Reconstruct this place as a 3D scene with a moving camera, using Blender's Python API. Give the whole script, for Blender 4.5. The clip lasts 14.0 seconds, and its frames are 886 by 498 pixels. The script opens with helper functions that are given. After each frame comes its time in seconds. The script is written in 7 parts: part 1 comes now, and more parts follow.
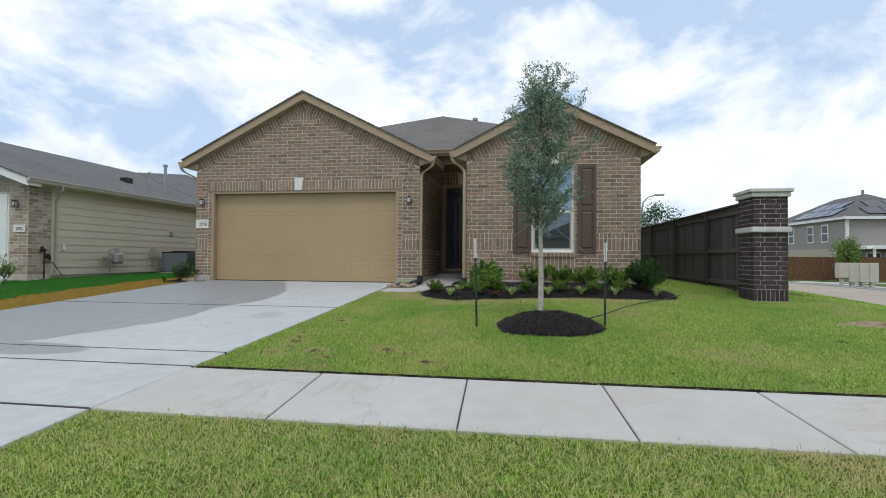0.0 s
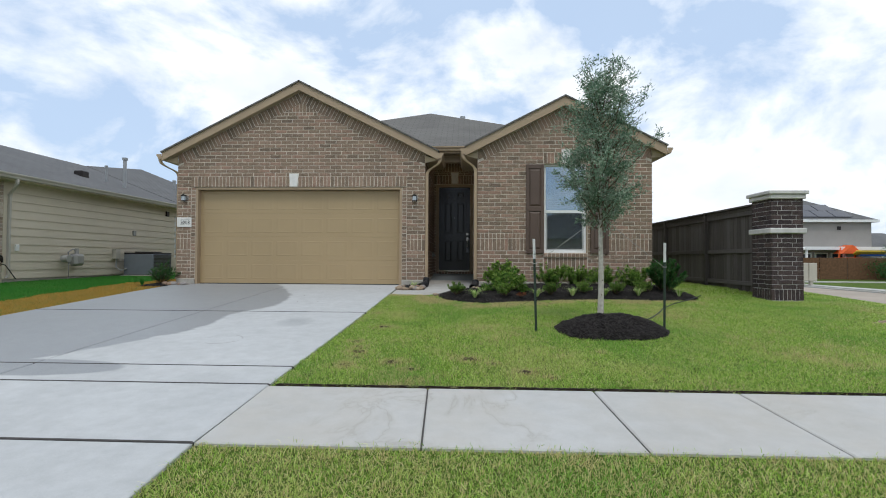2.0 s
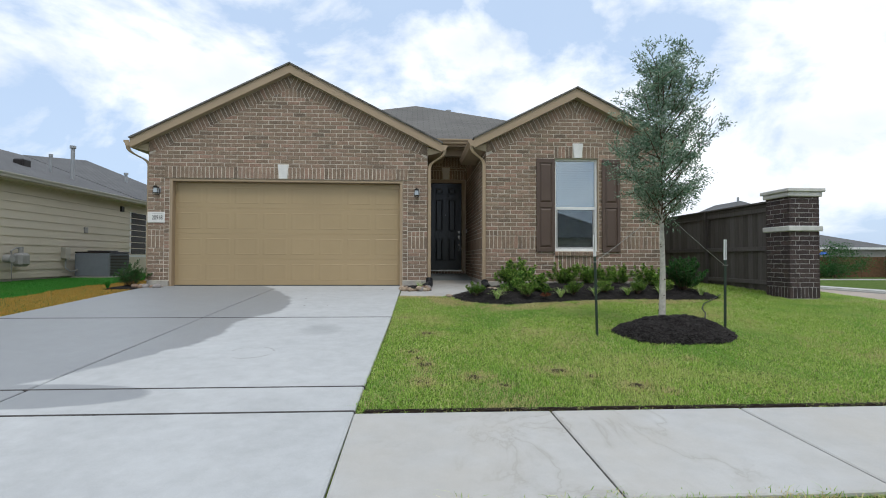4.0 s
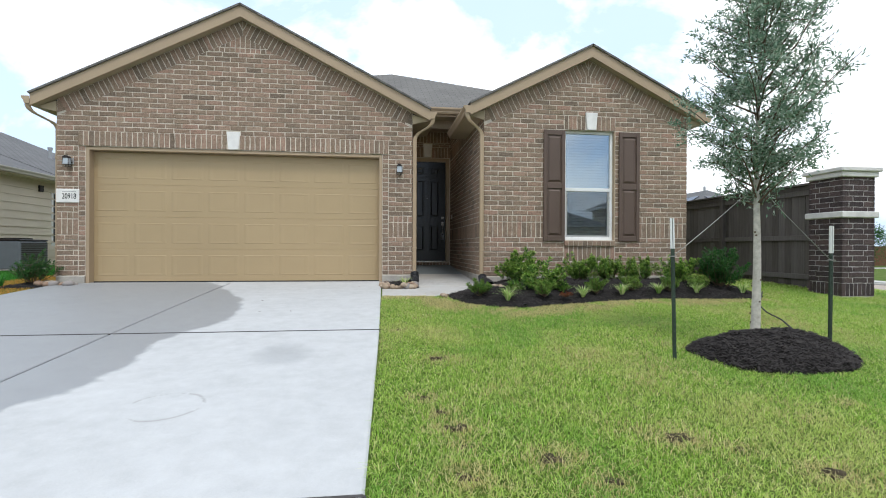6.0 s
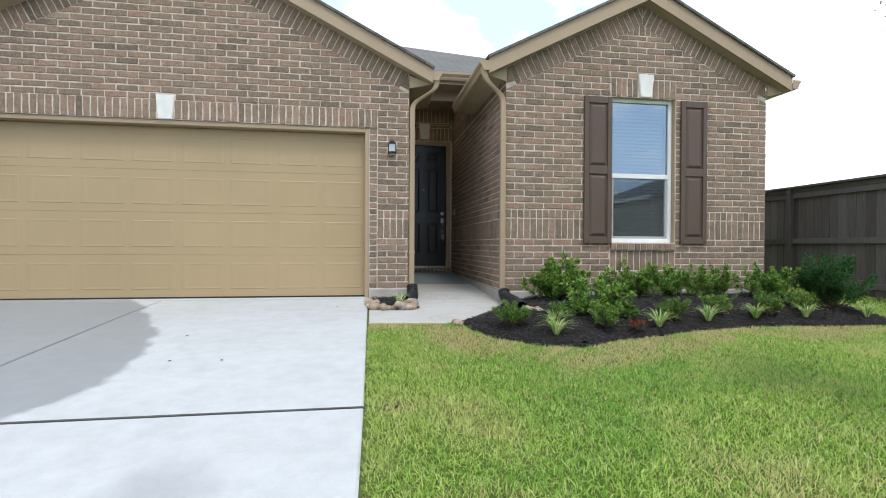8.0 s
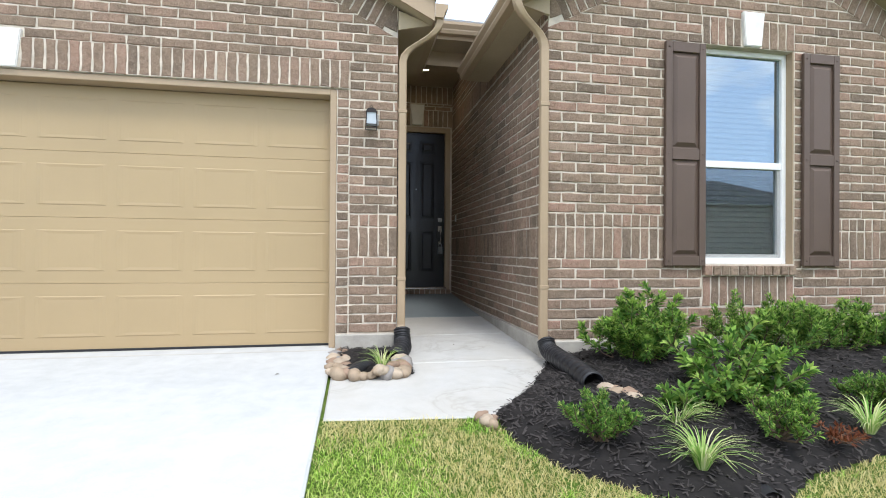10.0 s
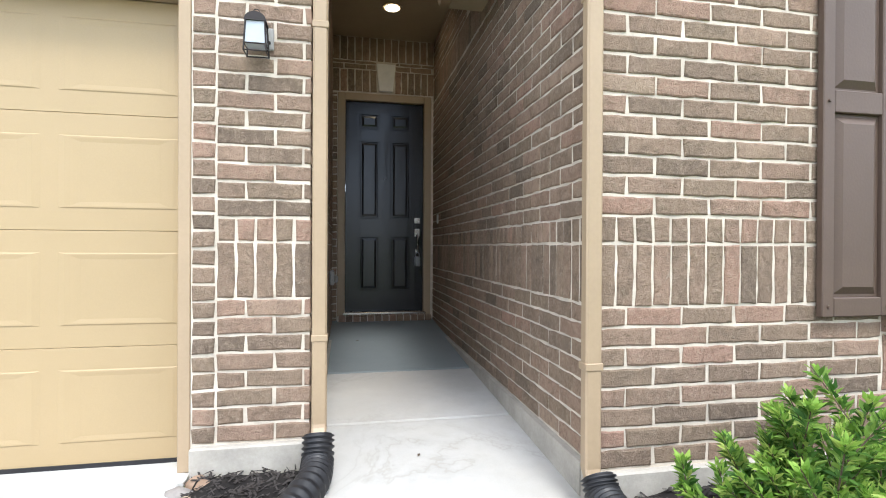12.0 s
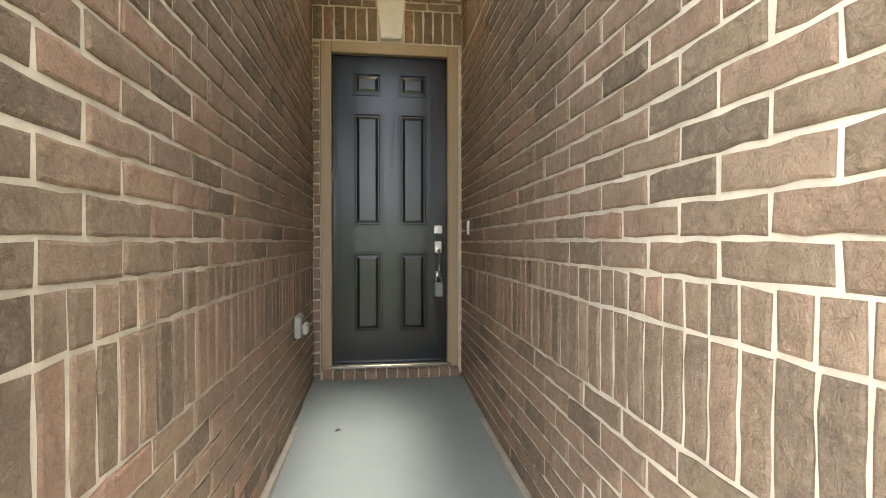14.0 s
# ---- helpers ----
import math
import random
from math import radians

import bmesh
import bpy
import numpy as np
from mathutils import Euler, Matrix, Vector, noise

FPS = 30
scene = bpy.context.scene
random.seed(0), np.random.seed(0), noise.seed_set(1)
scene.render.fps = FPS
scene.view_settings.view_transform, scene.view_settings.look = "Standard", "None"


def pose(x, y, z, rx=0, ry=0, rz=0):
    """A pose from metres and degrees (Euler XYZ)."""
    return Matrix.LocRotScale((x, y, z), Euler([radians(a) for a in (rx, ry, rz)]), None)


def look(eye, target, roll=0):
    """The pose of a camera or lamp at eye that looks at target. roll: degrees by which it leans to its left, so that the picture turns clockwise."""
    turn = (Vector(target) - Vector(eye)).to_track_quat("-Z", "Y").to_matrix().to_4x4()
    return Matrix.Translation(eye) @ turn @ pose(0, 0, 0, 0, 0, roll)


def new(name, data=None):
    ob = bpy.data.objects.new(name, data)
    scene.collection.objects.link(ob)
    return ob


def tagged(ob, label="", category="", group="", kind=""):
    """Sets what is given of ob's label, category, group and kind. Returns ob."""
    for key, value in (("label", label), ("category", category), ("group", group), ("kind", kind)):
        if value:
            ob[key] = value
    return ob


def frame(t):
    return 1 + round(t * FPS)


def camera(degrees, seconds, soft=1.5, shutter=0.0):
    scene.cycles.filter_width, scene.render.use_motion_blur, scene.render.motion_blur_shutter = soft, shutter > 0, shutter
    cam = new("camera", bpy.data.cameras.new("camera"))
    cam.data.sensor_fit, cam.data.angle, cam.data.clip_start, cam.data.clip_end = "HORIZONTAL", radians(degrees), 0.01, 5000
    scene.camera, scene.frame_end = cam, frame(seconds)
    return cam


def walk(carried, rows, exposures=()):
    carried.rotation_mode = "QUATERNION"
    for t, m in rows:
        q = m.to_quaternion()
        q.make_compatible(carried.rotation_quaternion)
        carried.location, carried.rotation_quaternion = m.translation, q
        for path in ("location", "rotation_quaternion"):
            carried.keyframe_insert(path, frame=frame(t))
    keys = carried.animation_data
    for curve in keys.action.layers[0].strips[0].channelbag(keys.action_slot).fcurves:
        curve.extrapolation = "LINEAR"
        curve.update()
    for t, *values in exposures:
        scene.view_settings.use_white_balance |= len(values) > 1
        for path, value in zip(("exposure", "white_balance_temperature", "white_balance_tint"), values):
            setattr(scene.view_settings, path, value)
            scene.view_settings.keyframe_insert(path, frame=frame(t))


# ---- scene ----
cam = camera(83.7, 14.0, soft=1.0)
PATH = [
    (0, (-0.296, 0.779, 1.488), (-0.594, 2.756, 1.525), 0.4),
    (0.5, (-0.654, 0.868, 1.480), (-0.907, 2.852, 1.517), 0.4),
    (1, (-0.991, 0.930, 1.482), (-1.198, 2.920, 1.520), 0.4),
    (1.5, (-1.331, 0.968, 1.479), (-1.467, 2.963, 1.519), 0.4),
    (2, (-1.676, 1.048, 1.481), (-1.762, 3.046, 1.523), 0.3),
    (2.5, (-1.997, 1.125, 1.484), (-2.033, 3.124, 1.526), 0.25),
    (3, (-2.324, 1.240, 1.472), (-2.312, 3.239, 1.516), 0.15),
    (5.5, (-3.129, 2.933, 1.455), (-2.893, 4.919, 1.469), 0.3),
    (6, (-3.136, 3.437, 1.495), (-2.877, 5.421, 1.489), 0.25),
    (6.5, (-3.130, 3.932, 1.538), (-2.837, 5.910, 1.518), 0.3),
    (7, (-3.128, 4.444, 1.566), (-2.825, 6.420, 1.541), 0.3),
    (7.5, (-3.118, 4.987, 1.580), (-2.817, 6.964, 1.555), 0.3),
    (8, (-3.118, 5.551, 1.583), (-2.808, 7.527, 1.568), 0.3),
    (8.5, (-3.090, 6.102, 1.590), (-2.784, 8.078, 1.591), 0.35),
    (9, (-3.074, 6.669, 1.628), (-2.761, 8.645, 1.636), 0.4),
    (11.5, (-2.522, 9.239, 1.864), (-2.107, 11.196, 1.870), 0.2),
    (12, (-2.391, 9.681, 1.909), (-2.010, 11.644, 1.902), 0.3),
    (12.5, (-2.306, 10.109, 1.940), (-1.951, 12.077, 1.924), 0.4),
    (13, (-2.250, 10.590, 1.995), (-1.938, 12.566, 1.970), 0.45),
    (13.5, (-2.151, 11.045, 2.065), (-1.848, 13.022, 2.037), 0.45),
    (14, (-2.044, 11.503, 2.115), (-1.793, 13.487, 2.088), 0.0),
]
EXPOSURES = [(0.0, 0.05, 6200, 8), (3.0, 0.08, 6200, 8), (5.5, 0.38, 6200, 9), (6.5, 0.76, 6200, 9), (7.0, 0.83, 6200, 9), (8.0, 0.75, 6100, 9), (8.5, 0.82, 6100, 10), (9.0, 0.98, 6100, 10), (11.5, 1.55, 6100, 10), (12.5, 1.95, 6200, 10), (13.0, 2.2, 6450, 10), (13.5, 2.52, 6750, 9), (14.0, 3.15, 7050, 8)]
walk(cam, [(t, look(eye, target, roll)) for t, eye, target, roll in PATH], EXPOSURES)

# ---- world and sun: hazy bright sky with cumulus, sun high behind the walker ----
SUN_ELEV, SUN_AZ = radians(62), radians(172)
world = bpy.data.worlds.new("world")
scene.world = world
world.use_nodes = True
wn, wl = world.node_tree.nodes, world.node_tree.links
wn.clear()
w_out = wn.new("ShaderNodeOutputWorld")
w_bg = wn.new("ShaderNodeBackground")
sky = wn.new("ShaderNodeTexSky")
sky.sky_type, sky.sun_disc = "NISHITA", False
sky.sun_elevation, sky.sun_rotation = SUN_ELEV, SUN_AZ
sky.air_density, sky.dust_density = 1.0, 2.0
w_tc = wn.new("ShaderNodeTexCoord")
w_map = wn.new("ShaderNodeMapping")
w_map.inputs["Scale"].default_value = (1.0, 1.0, 1.7)
w_map.inputs["Location"].default_value = (0.35, 0.1, 0.0)
w_noise = wn.new("ShaderNodeTexNoise")
w_noise.inputs["Scale"].default_value = 3.4
w_noise.inputs["Detail"].default_value = 9.0
w_noise.inputs["Roughness"].default_value = 0.56
w_noise.inputs["Distortion"].default_value = 0.25
w_ramp = wn.new("ShaderNodeValToRGB")
w_ramp.color_ramp.elements[0].position, w_ramp.color_ramp.elements[0].color = 0.43, (0.06, 0.06, 0.06, 1)
w_ramp.color_ramp.elements[1].position, w_ramp.color_ramp.elements[1].color = 0.55, (1, 1, 1, 1)
w_noise2 = wn.new("ShaderNodeTexNoise")
w_noise2.inputs["Scale"].default_value = 5.5
w_noise2.inputs["Detail"].default_value = 5.0
w_cloud = wn.new("ShaderNodeValToRGB")
w_cloud.color_ramp.elements[0].position, w_cloud.color_ramp.elements[0].color = 0.34, (8.8, 9.1, 9.7, 1)
w_cloud.color_ramp.elements[1].position, w_cloud.color_ramp.elements[1].color = 0.60, (10.9, 10.9, 10.95, 1)
w_blue = wn.new("ShaderNodeMix")
w_blue.data_type = "RGBA"
w_blue.inputs["Factor"].default_value = 0.72
w_blue.inputs[7].default_value = (6.3, 7.8, 10.1, 1)
w_mix = wn.new("ShaderNodeMix")
w_mix.data_type = "RGBA"
wl.new(w_tc.outputs["Generated"], w_map.inputs["Vector"])
wl.new(w_map.outputs["Vector"], w_noise.inputs["Vector"])
wl.new(w_map.outputs["Vector"], w_noise2.inputs["Vector"])
wl.new(w_noise.outputs["Fac"], w_ramp.inputs["Fac"])
wl.new(w_noise2.outputs["Fac"], w_cloud.inputs["Fac"])
wl.new(w_ramp.outputs["Color"], w_mix.inputs["Factor"])
wl.new(sky.outputs["Color"], w_blue.inputs[6])
wl.new(w_blue.outputs[2], w_mix.inputs[6])
wl.new(w_cloud.outputs["Color"], w_mix.inputs[7])
wl.new(w_mix.outputs[2], w_bg.inputs["Color"])
wl.new(w_bg.outputs["Background"], w_out.inputs["Surface"])
w_bg.inputs["Strength"].default_value = 0.10

sun_data = bpy.data.lights.new("sun", "SUN")
sun_data.energy, sun_data.angle, sun_data.color = 1.1, radians(14), (1.0, 0.96, 0.9)
sun = new("sun", sun_data)
# the sun stands behind the walker, a little to the right
sun.matrix_basis = look((30 * math.cos(SUN_ELEV) * 0.14, -30 * math.cos(SUN_ELEV) * 0.99, 30 * math.sin(SUN_ELEV)), (0, 0, 0))

# ---- helpers for building ----
rng = np.random.default_rng(5)


def mix_rgb(nt, fac, a, b):
    n = nt.nodes.new("ShaderNodeMix")
    n.data_type = "RGBA"
    for sock, v in ((n.inputs["Factor"], fac), (n.inputs[6], a), (n.inputs[7], b)):
        if isinstance(v, bpy.types.NodeSocket):
            nt.links.new(v, sock)
        elif isinstance(v, (int, float)):
            sock.default_value = v
        else:
            sock.default_value = (*v, 1)
    return n.outputs[2]


def ramp(nt, fac, stops):
    n = nt.nodes.new("ShaderNodeValToRGB")
    while len(n.color_ramp.elements) < len(stops):
        n.color_ramp.elements.new(0.5)
    for e, (p, c) in zip(n.color_ramp.elements, stops):
        e.position, e.color = p, (*c, 1) if len(c) == 3 else c
    nt.links.new(fac, n.inputs["Fac"])
    return n.outputs["Color"]


def noise_tex(nt, vec, scale, detail=4, rough=0.55, distort=0.0):
    n = nt.nodes.new("ShaderNodeTexNoise")
    n.inputs["Scale"].default_value, n.inputs["Detail"].default_value = scale, detail
    n.inputs["Roughness"].default_value, n.inputs["Distortion"].default_value = rough, distort
    nt.links.new(vec, n.inputs["Vector"])
    return n.outputs["Fac"]


def math_node(nt, op, a, b=0.0, clamp=False):
    n = nt.nodes.new("ShaderNodeMath")
    n.operation, n.use_clamp = op, clamp
    for sock, v in zip(n.inputs, (a, b)):
        if isinstance(v, bpy.types.NodeSocket):
            nt.links.new(v, sock)
        else:
            sock.default_value = v
    return n.outputs[0]


def bump(nt, bsdf, height, strength=0.3, dist=0.01):
    n = nt.nodes.new("ShaderNodeBump")
    n.inputs["Strength"].default_value, n.inputs["Distance"].default_value = strength, dist
    nt.links.new(height, n.inputs["Height"])
    nt.links.new(n.outputs["Normal"], bsdf.inputs["Normal"])


def base_mat(name, rough=0.6, metal=0.0, spec=0.5):
    m = bpy.data.materials.new(name)
    m.use_nodes = True
    nt = m.node_tree
    b = nt.nodes["Principled BSDF"]
    b.inputs["Roughness"].default_value, b.inputs["Metallic"].default_value = rough, metal
    b.inputs["Specular IOR Level"].default_value = spec
    geo = nt.nodes.new("ShaderNodeNewGeometry")
    return m, nt, b, geo


def paint(name, col, rough=0.5, var=0.12, scale=3.0, metal=0.0, grain=60.0, strength=0.15, spec=0.4):
    """Painted or plain surface: broad soiling and a fine grain."""
    m, nt, b, geo = base_mat(name, rough, metal, spec)
    pos = geo.outputs["Position"]
    broad, fine = noise_tex(nt, pos, scale, 5, 0.6), noise_tex(nt, pos, grain, 3)
    dark = tuple(c * (1 - var) for c in col)
    light = tuple(min(1, c * (1 + var * 0.6)) for c in col)
    c1 = ramp(nt, broad, [(0.3, dark), (0.7, light)])
    c2 = mix_rgb(nt, 0.12, c1, ramp(nt, fine, [(0.3, tuple(c * 0.6 for c in col)), (0.7, light)]))
    nt.links.new(c2, b.inputs["Base Color"])
    bump(nt, b, fine, strength, 0.002)
    return m


def brick_mat(name, stops, joined, dark=(0.085, 0.064, 0.046), pale=(0.47, 0.37, 0.275), bloom=0.4):
    """Fired brick: one tone a brick, kiln flashes, pale smears of mortar, pits and sandy grain."""
    m, nt, b, geo = base_mat(name, 0.9, 0, 0.2)
    pos = geo.outputs["Position"]
    if joined:
        rnd = geo.outputs["Random Per Island"]
    else:
        rnd = nt.nodes.new("ShaderNodeObjectInfo").outputs["Random"]
    tone = ramp(nt, rnd, stops)
    n1 = noise_tex(nt, pos, 11, 6, 0.65, 0.6)
    n2 = noise_tex(nt, pos, 170, 4, 0.75)
    n3 = noise_tex(nt, pos, 38, 6, 0.72, 0.8)
    c = mix_rgb(nt, math_node(nt, "MULTIPLY", ramp(nt, n1, [(0.44, (0, 0, 0)), (0.66, (1, 1, 1))]), 0.4), tone, dark)
    c = mix_rgb(nt, math_node(nt, "MULTIPLY", ramp(nt, n3, [(0.50, (0, 0, 0)), (0.66, (1, 1, 1))]), 0.42), c, pale)
    c = mix_rgb(nt, math_node(nt, "MULTIPLY", ramp(nt, n3, [(0.30, (1, 1, 1)), (0.45, (0, 0, 0))]), 0.5), c, tuple(0.75 * v for v in dark))
    smear = ramp(nt, noise_tex(nt, pos, 5.5, 7, 0.75, 1.2), [(0.64, (0, 0, 0)), (0.72, (1, 1, 1))])
    c = mix_rgb(nt, math_node(nt, "MULTIPLY", smear, bloom), c, (0.52, 0.46, 0.38))
    c = mix_rgb(nt, 0.22, c, ramp(nt, n2, [(0.3, tuple(0.6 * v for v in dark)), (0.75, pale)]))
    nt.links.new(c, b.inputs["Base Color"])
    bump(nt, b, math_node(nt, "ADD", math_node(nt, "MULTIPLY", n2, 0.6), math_node(nt, "MULTIPLY", n3, 1.6)), 1.0, 0.010)
    return m


BROWN = [(0.0, (0.172, 0.128, 0.095)), (0.12, (0.236, 0.171, 0.124)), (0.28, (0.319, 0.221, 0.157)), (0.44, (0.274, 0.202, 0.140)), (0.60, (0.364, 0.240, 0.174)), (0.76, (0.312, 0.225, 0.158)), (0.92, (0.414, 0.248, 0.181)), (1.0, (0.402, 0.296, 0.211))]
PURPLE = [(0.0, (0.045, 0.035, 0.035)), (0.5, (0.075, 0.055, 0.052)), (1.0, (0.115, 0.08, 0.072))]
TAN = [(0.0, (0.24, 0.175, 0.12)), (0.3, (0.36, 0.26, 0.19)), (0.6, (0.52, 0.43, 0.34)), (0.85, (0.60, 0.53, 0.44)), (1.0, (0.29, 0.23, 0.18))]
M_BRICK, M_BRICKJ = brick_mat("brown_brick", BROWN, False), brick_mat("brown_brick_far", BROWN, True)
M_PBRICK = brick_mat("purple_brick", PURPLE, False, (0.03, 0.024, 0.026), (0.13, 0.10, 0.10), 0.55)
M_TBRICK = brick_mat("tan_brick", TAN, True, (0.19, 0.145, 0.105), (0.64, 0.57, 0.48), 0.85)
M_MORTAR = paint("mortar", (0.60, 0.53, 0.435), 0.95, 0.28, 9, 0, 120, 0.8, 0.2)
M_PMORTAR = paint("grey_mortar", (0.40, 0.37, 0.35), 0.95, 0.18, 6, 0, 180, 0.5, 0.2)
M_TRIM = paint("tan_trim_paint", (0.37, 0.275, 0.175), 0.45, 0.08, 1.5)
M_GARAGE = paint("tan_garage_paint", (0.385, 0.285, 0.155), 0.42, 0.06, 0.8, 0, 220, 0.12)
M_SOFFIT = paint("soffit_paint", (0.40, 0.32, 0.21), 0.6, 0.1, 2)
M_SHUTTER = paint("brown_shutter_vinyl", (0.105, 0.07, 0.052), 0.5, 0.1, 3, 0, 90, 0.3)
M_WHITE = paint("white_vinyl", (0.78, 0.78, 0.76), 0.4, 0.06, 4)
M_CAST = paint("white_cast_stone", (0.74, 0.72, 0.68), 0.8, 0.12, 8, 0, 120, 0.4)
M_LIMESTONE = paint("limestone_cap", (0.60, 0.58, 0.55), 0.85, 0.18, 5, 0, 90, 0.4)
M_FOUND = paint("foundation_concrete", (0.40, 0.37, 0.32), 0.9, 0.25, 5, 0, 80, 0.6)
def grained_door(name):
    """Black paint over an embossed oak grain that runs upright."""
    m, nt, b, geo = base_mat(name, 0.26, 0, 0.5)
    mp = nt.nodes.new("ShaderNodeMapping")
    mp.inputs["Scale"].default_value = (1.0, 1.0, 0.14)
    nt.links.new(geo.outputs["Position"], mp.inputs["Vector"])
    rings = math_node(nt, "FRACT", math_node(nt, "MULTIPLY", noise_tex(nt, mp.outputs["Vector"], 5.5, 3, 0.5, 0.6), 16.0))
    pores = noise_tex(nt, mp.outputs["Vector"], 160, 3, 0.7)
    h = math_node(nt, "ADD", rings, math_node(nt, "MULTIPLY", pores, 0.7))
    nt.links.new(ramp(nt, h, [(0.3, (0.006, 0.007, 0.010)), (1.0, (0.010, 0.0115, 0.016))]), b.inputs["Base Color"])
    bump(nt, b, h, 0.22, 0.001)
    return m


M_BLACKDOOR = grained_door("black_door_paint")
M_CHROME = paint("satin_nickel", (0.62, 0.60, 0.57), 0.25, 0.05, 5, 1.0)
M_LOCKBOX = paint("grey_lockbox", (0.22, 0.23, 0.24), 0.45, 0.1, 5, 0.3)
M_DARKMETAL = paint("dark_bronze_metal", (0.035, 0.03, 0.028), 0.45, 0.15, 5, 0.6)
M_PLASTIC = paint("black_corrugated_plastic", (0.018, 0.018, 0.02), 0.45, 0.2, 6)
M_SIDING = paint("tan_siding_paint", (0.61, 0.54, 0.42), 0.6, 0.06, 1.2, 0, 50, 0.2)
M_GREYSIDING = paint("grey_siding_paint", (0.30, 0.28, 0.26), 0.6, 0.08, 1)
M_DRIED = paint("dark_room_wall", (0.25, 0.24, 0.22), 0.9, 0.1, 2)
M_ROCK = paint("river_stone", (0.42, 0.32, 0.24), 0.75, 0.35, 5, 0, 60, 0.4)
M_STAKE = paint("green_stake_paint", (0.035, 0.055, 0.040), 0.5, 0.2, 8, 0.2)
M_WIRE = paint("steel_wire", (0.3, 0.3, 0.28), 0.4, 0.1, 5, 0.8)
M_BARK = paint("pale_bark", (0.47, 0.44, 0.38), 0.9, 0.4, 18, 0, 90, 0.8)
M_TWIG = paint("brown_twig", (0.11, 0.075, 0.05), 0.85, 0.25, 12)
M_AC = paint("grey_ac_metal", (0.19, 0.21, 0.235), 0.5, 0.1, 4, 0.4)
M_BOX = paint("utility_grey", (0.33, 0.32, 0.30), 0.5, 0.15, 5)
M_POLE = paint("galvanised_pole", (0.33, 0.34, 0.34), 0.5, 0.1, 4, 0.6)
M_ROAD = paint("concrete_road", (0.37, 0.315, 0.255), 0.95, 0.15, 0.4, 0, 40, 0.4)
M_MAIL = paint("beige_mailbox_metal", (0.50, 0.46, 0.38), 0.5, 0.08, 3)
M_BLIND = paint("off_white_blind", (0.66, 0.66, 0.63), 0.6, 0.05, 4)
M_INK = paint("black_ink", (0.012, 0.012, 0.012), 0.6, 0.1, 4)
M_SOLAR = paint("solar_panel_glass", (0.02, 0.022, 0.035), 0.15, 0.1, 2, 0, 30, 0.05, 0.6)
M_ORANGE = paint("orange_plastic", (0.75, 0.13, 0.03), 0.45)
M_YELLOW = paint("yellow_plastic", (0.75, 0.5, 0.05), 0.45)
M_BLUE = paint("blue_plastic", (0.03, 0.11, 0.45), 0.45)


def shingle_mat(name, col):
    m, nt, b, geo = base_mat(name, 0.92, 0, 0.2)
    pos = geo.outputs["Position"]
    bt = nt.nodes.new("ShaderNodeTexBrick")
    bt.inputs["Scale"].default_value = 1.0
    bt.inputs["Brick Width"].default_value, bt.inputs["Row Height"].default_value = 0.30, 0.14
    bt.inputs["Mortar Size"].default_value = 0.012
    bt.inputs["Color1"].default_value, bt.inputs["Color2"].default_value = (*col, 1), (*(c * 0.72 for c in col), 1)
    bt.inputs["Mortar"].default_value = (*(c * 0.22 for c in col), 1)
    tc = nt.nodes.new("ShaderNodeTexCoord")
    nt.links.new(tc.outputs["UV"], bt.inputs["Vector"])
    fine = noise_tex(nt, pos, 90, 3)
    broad = noise_tex(nt, pos, 0.9, 5)
    c = mix_rgb(nt, 0.4, bt.outputs["Color"], ramp(nt, fine, [(0.3, tuple(x * 0.5 for x in col)), (0.75, tuple(x * 1.5 for x in col))]))
    c = mix_rgb(nt, 0.35, c, ramp(nt, broad, [(0.3, tuple(x * 0.7 for x in col)), (0.7, tuple(x * 1.2 for x in col))]))
    nt.links.new(c, b.inputs["Base Color"])
    bump(nt, b, bt.outputs["Fac"], -0.5, 0.01)
    return m


M_SHINGLE = shingle_mat("grey_brown_shingles", (0.165, 0.158, 0.145))
M_SHINGLE2 = shingle_mat("grey_shingles", (0.15, 0.15, 0.15))


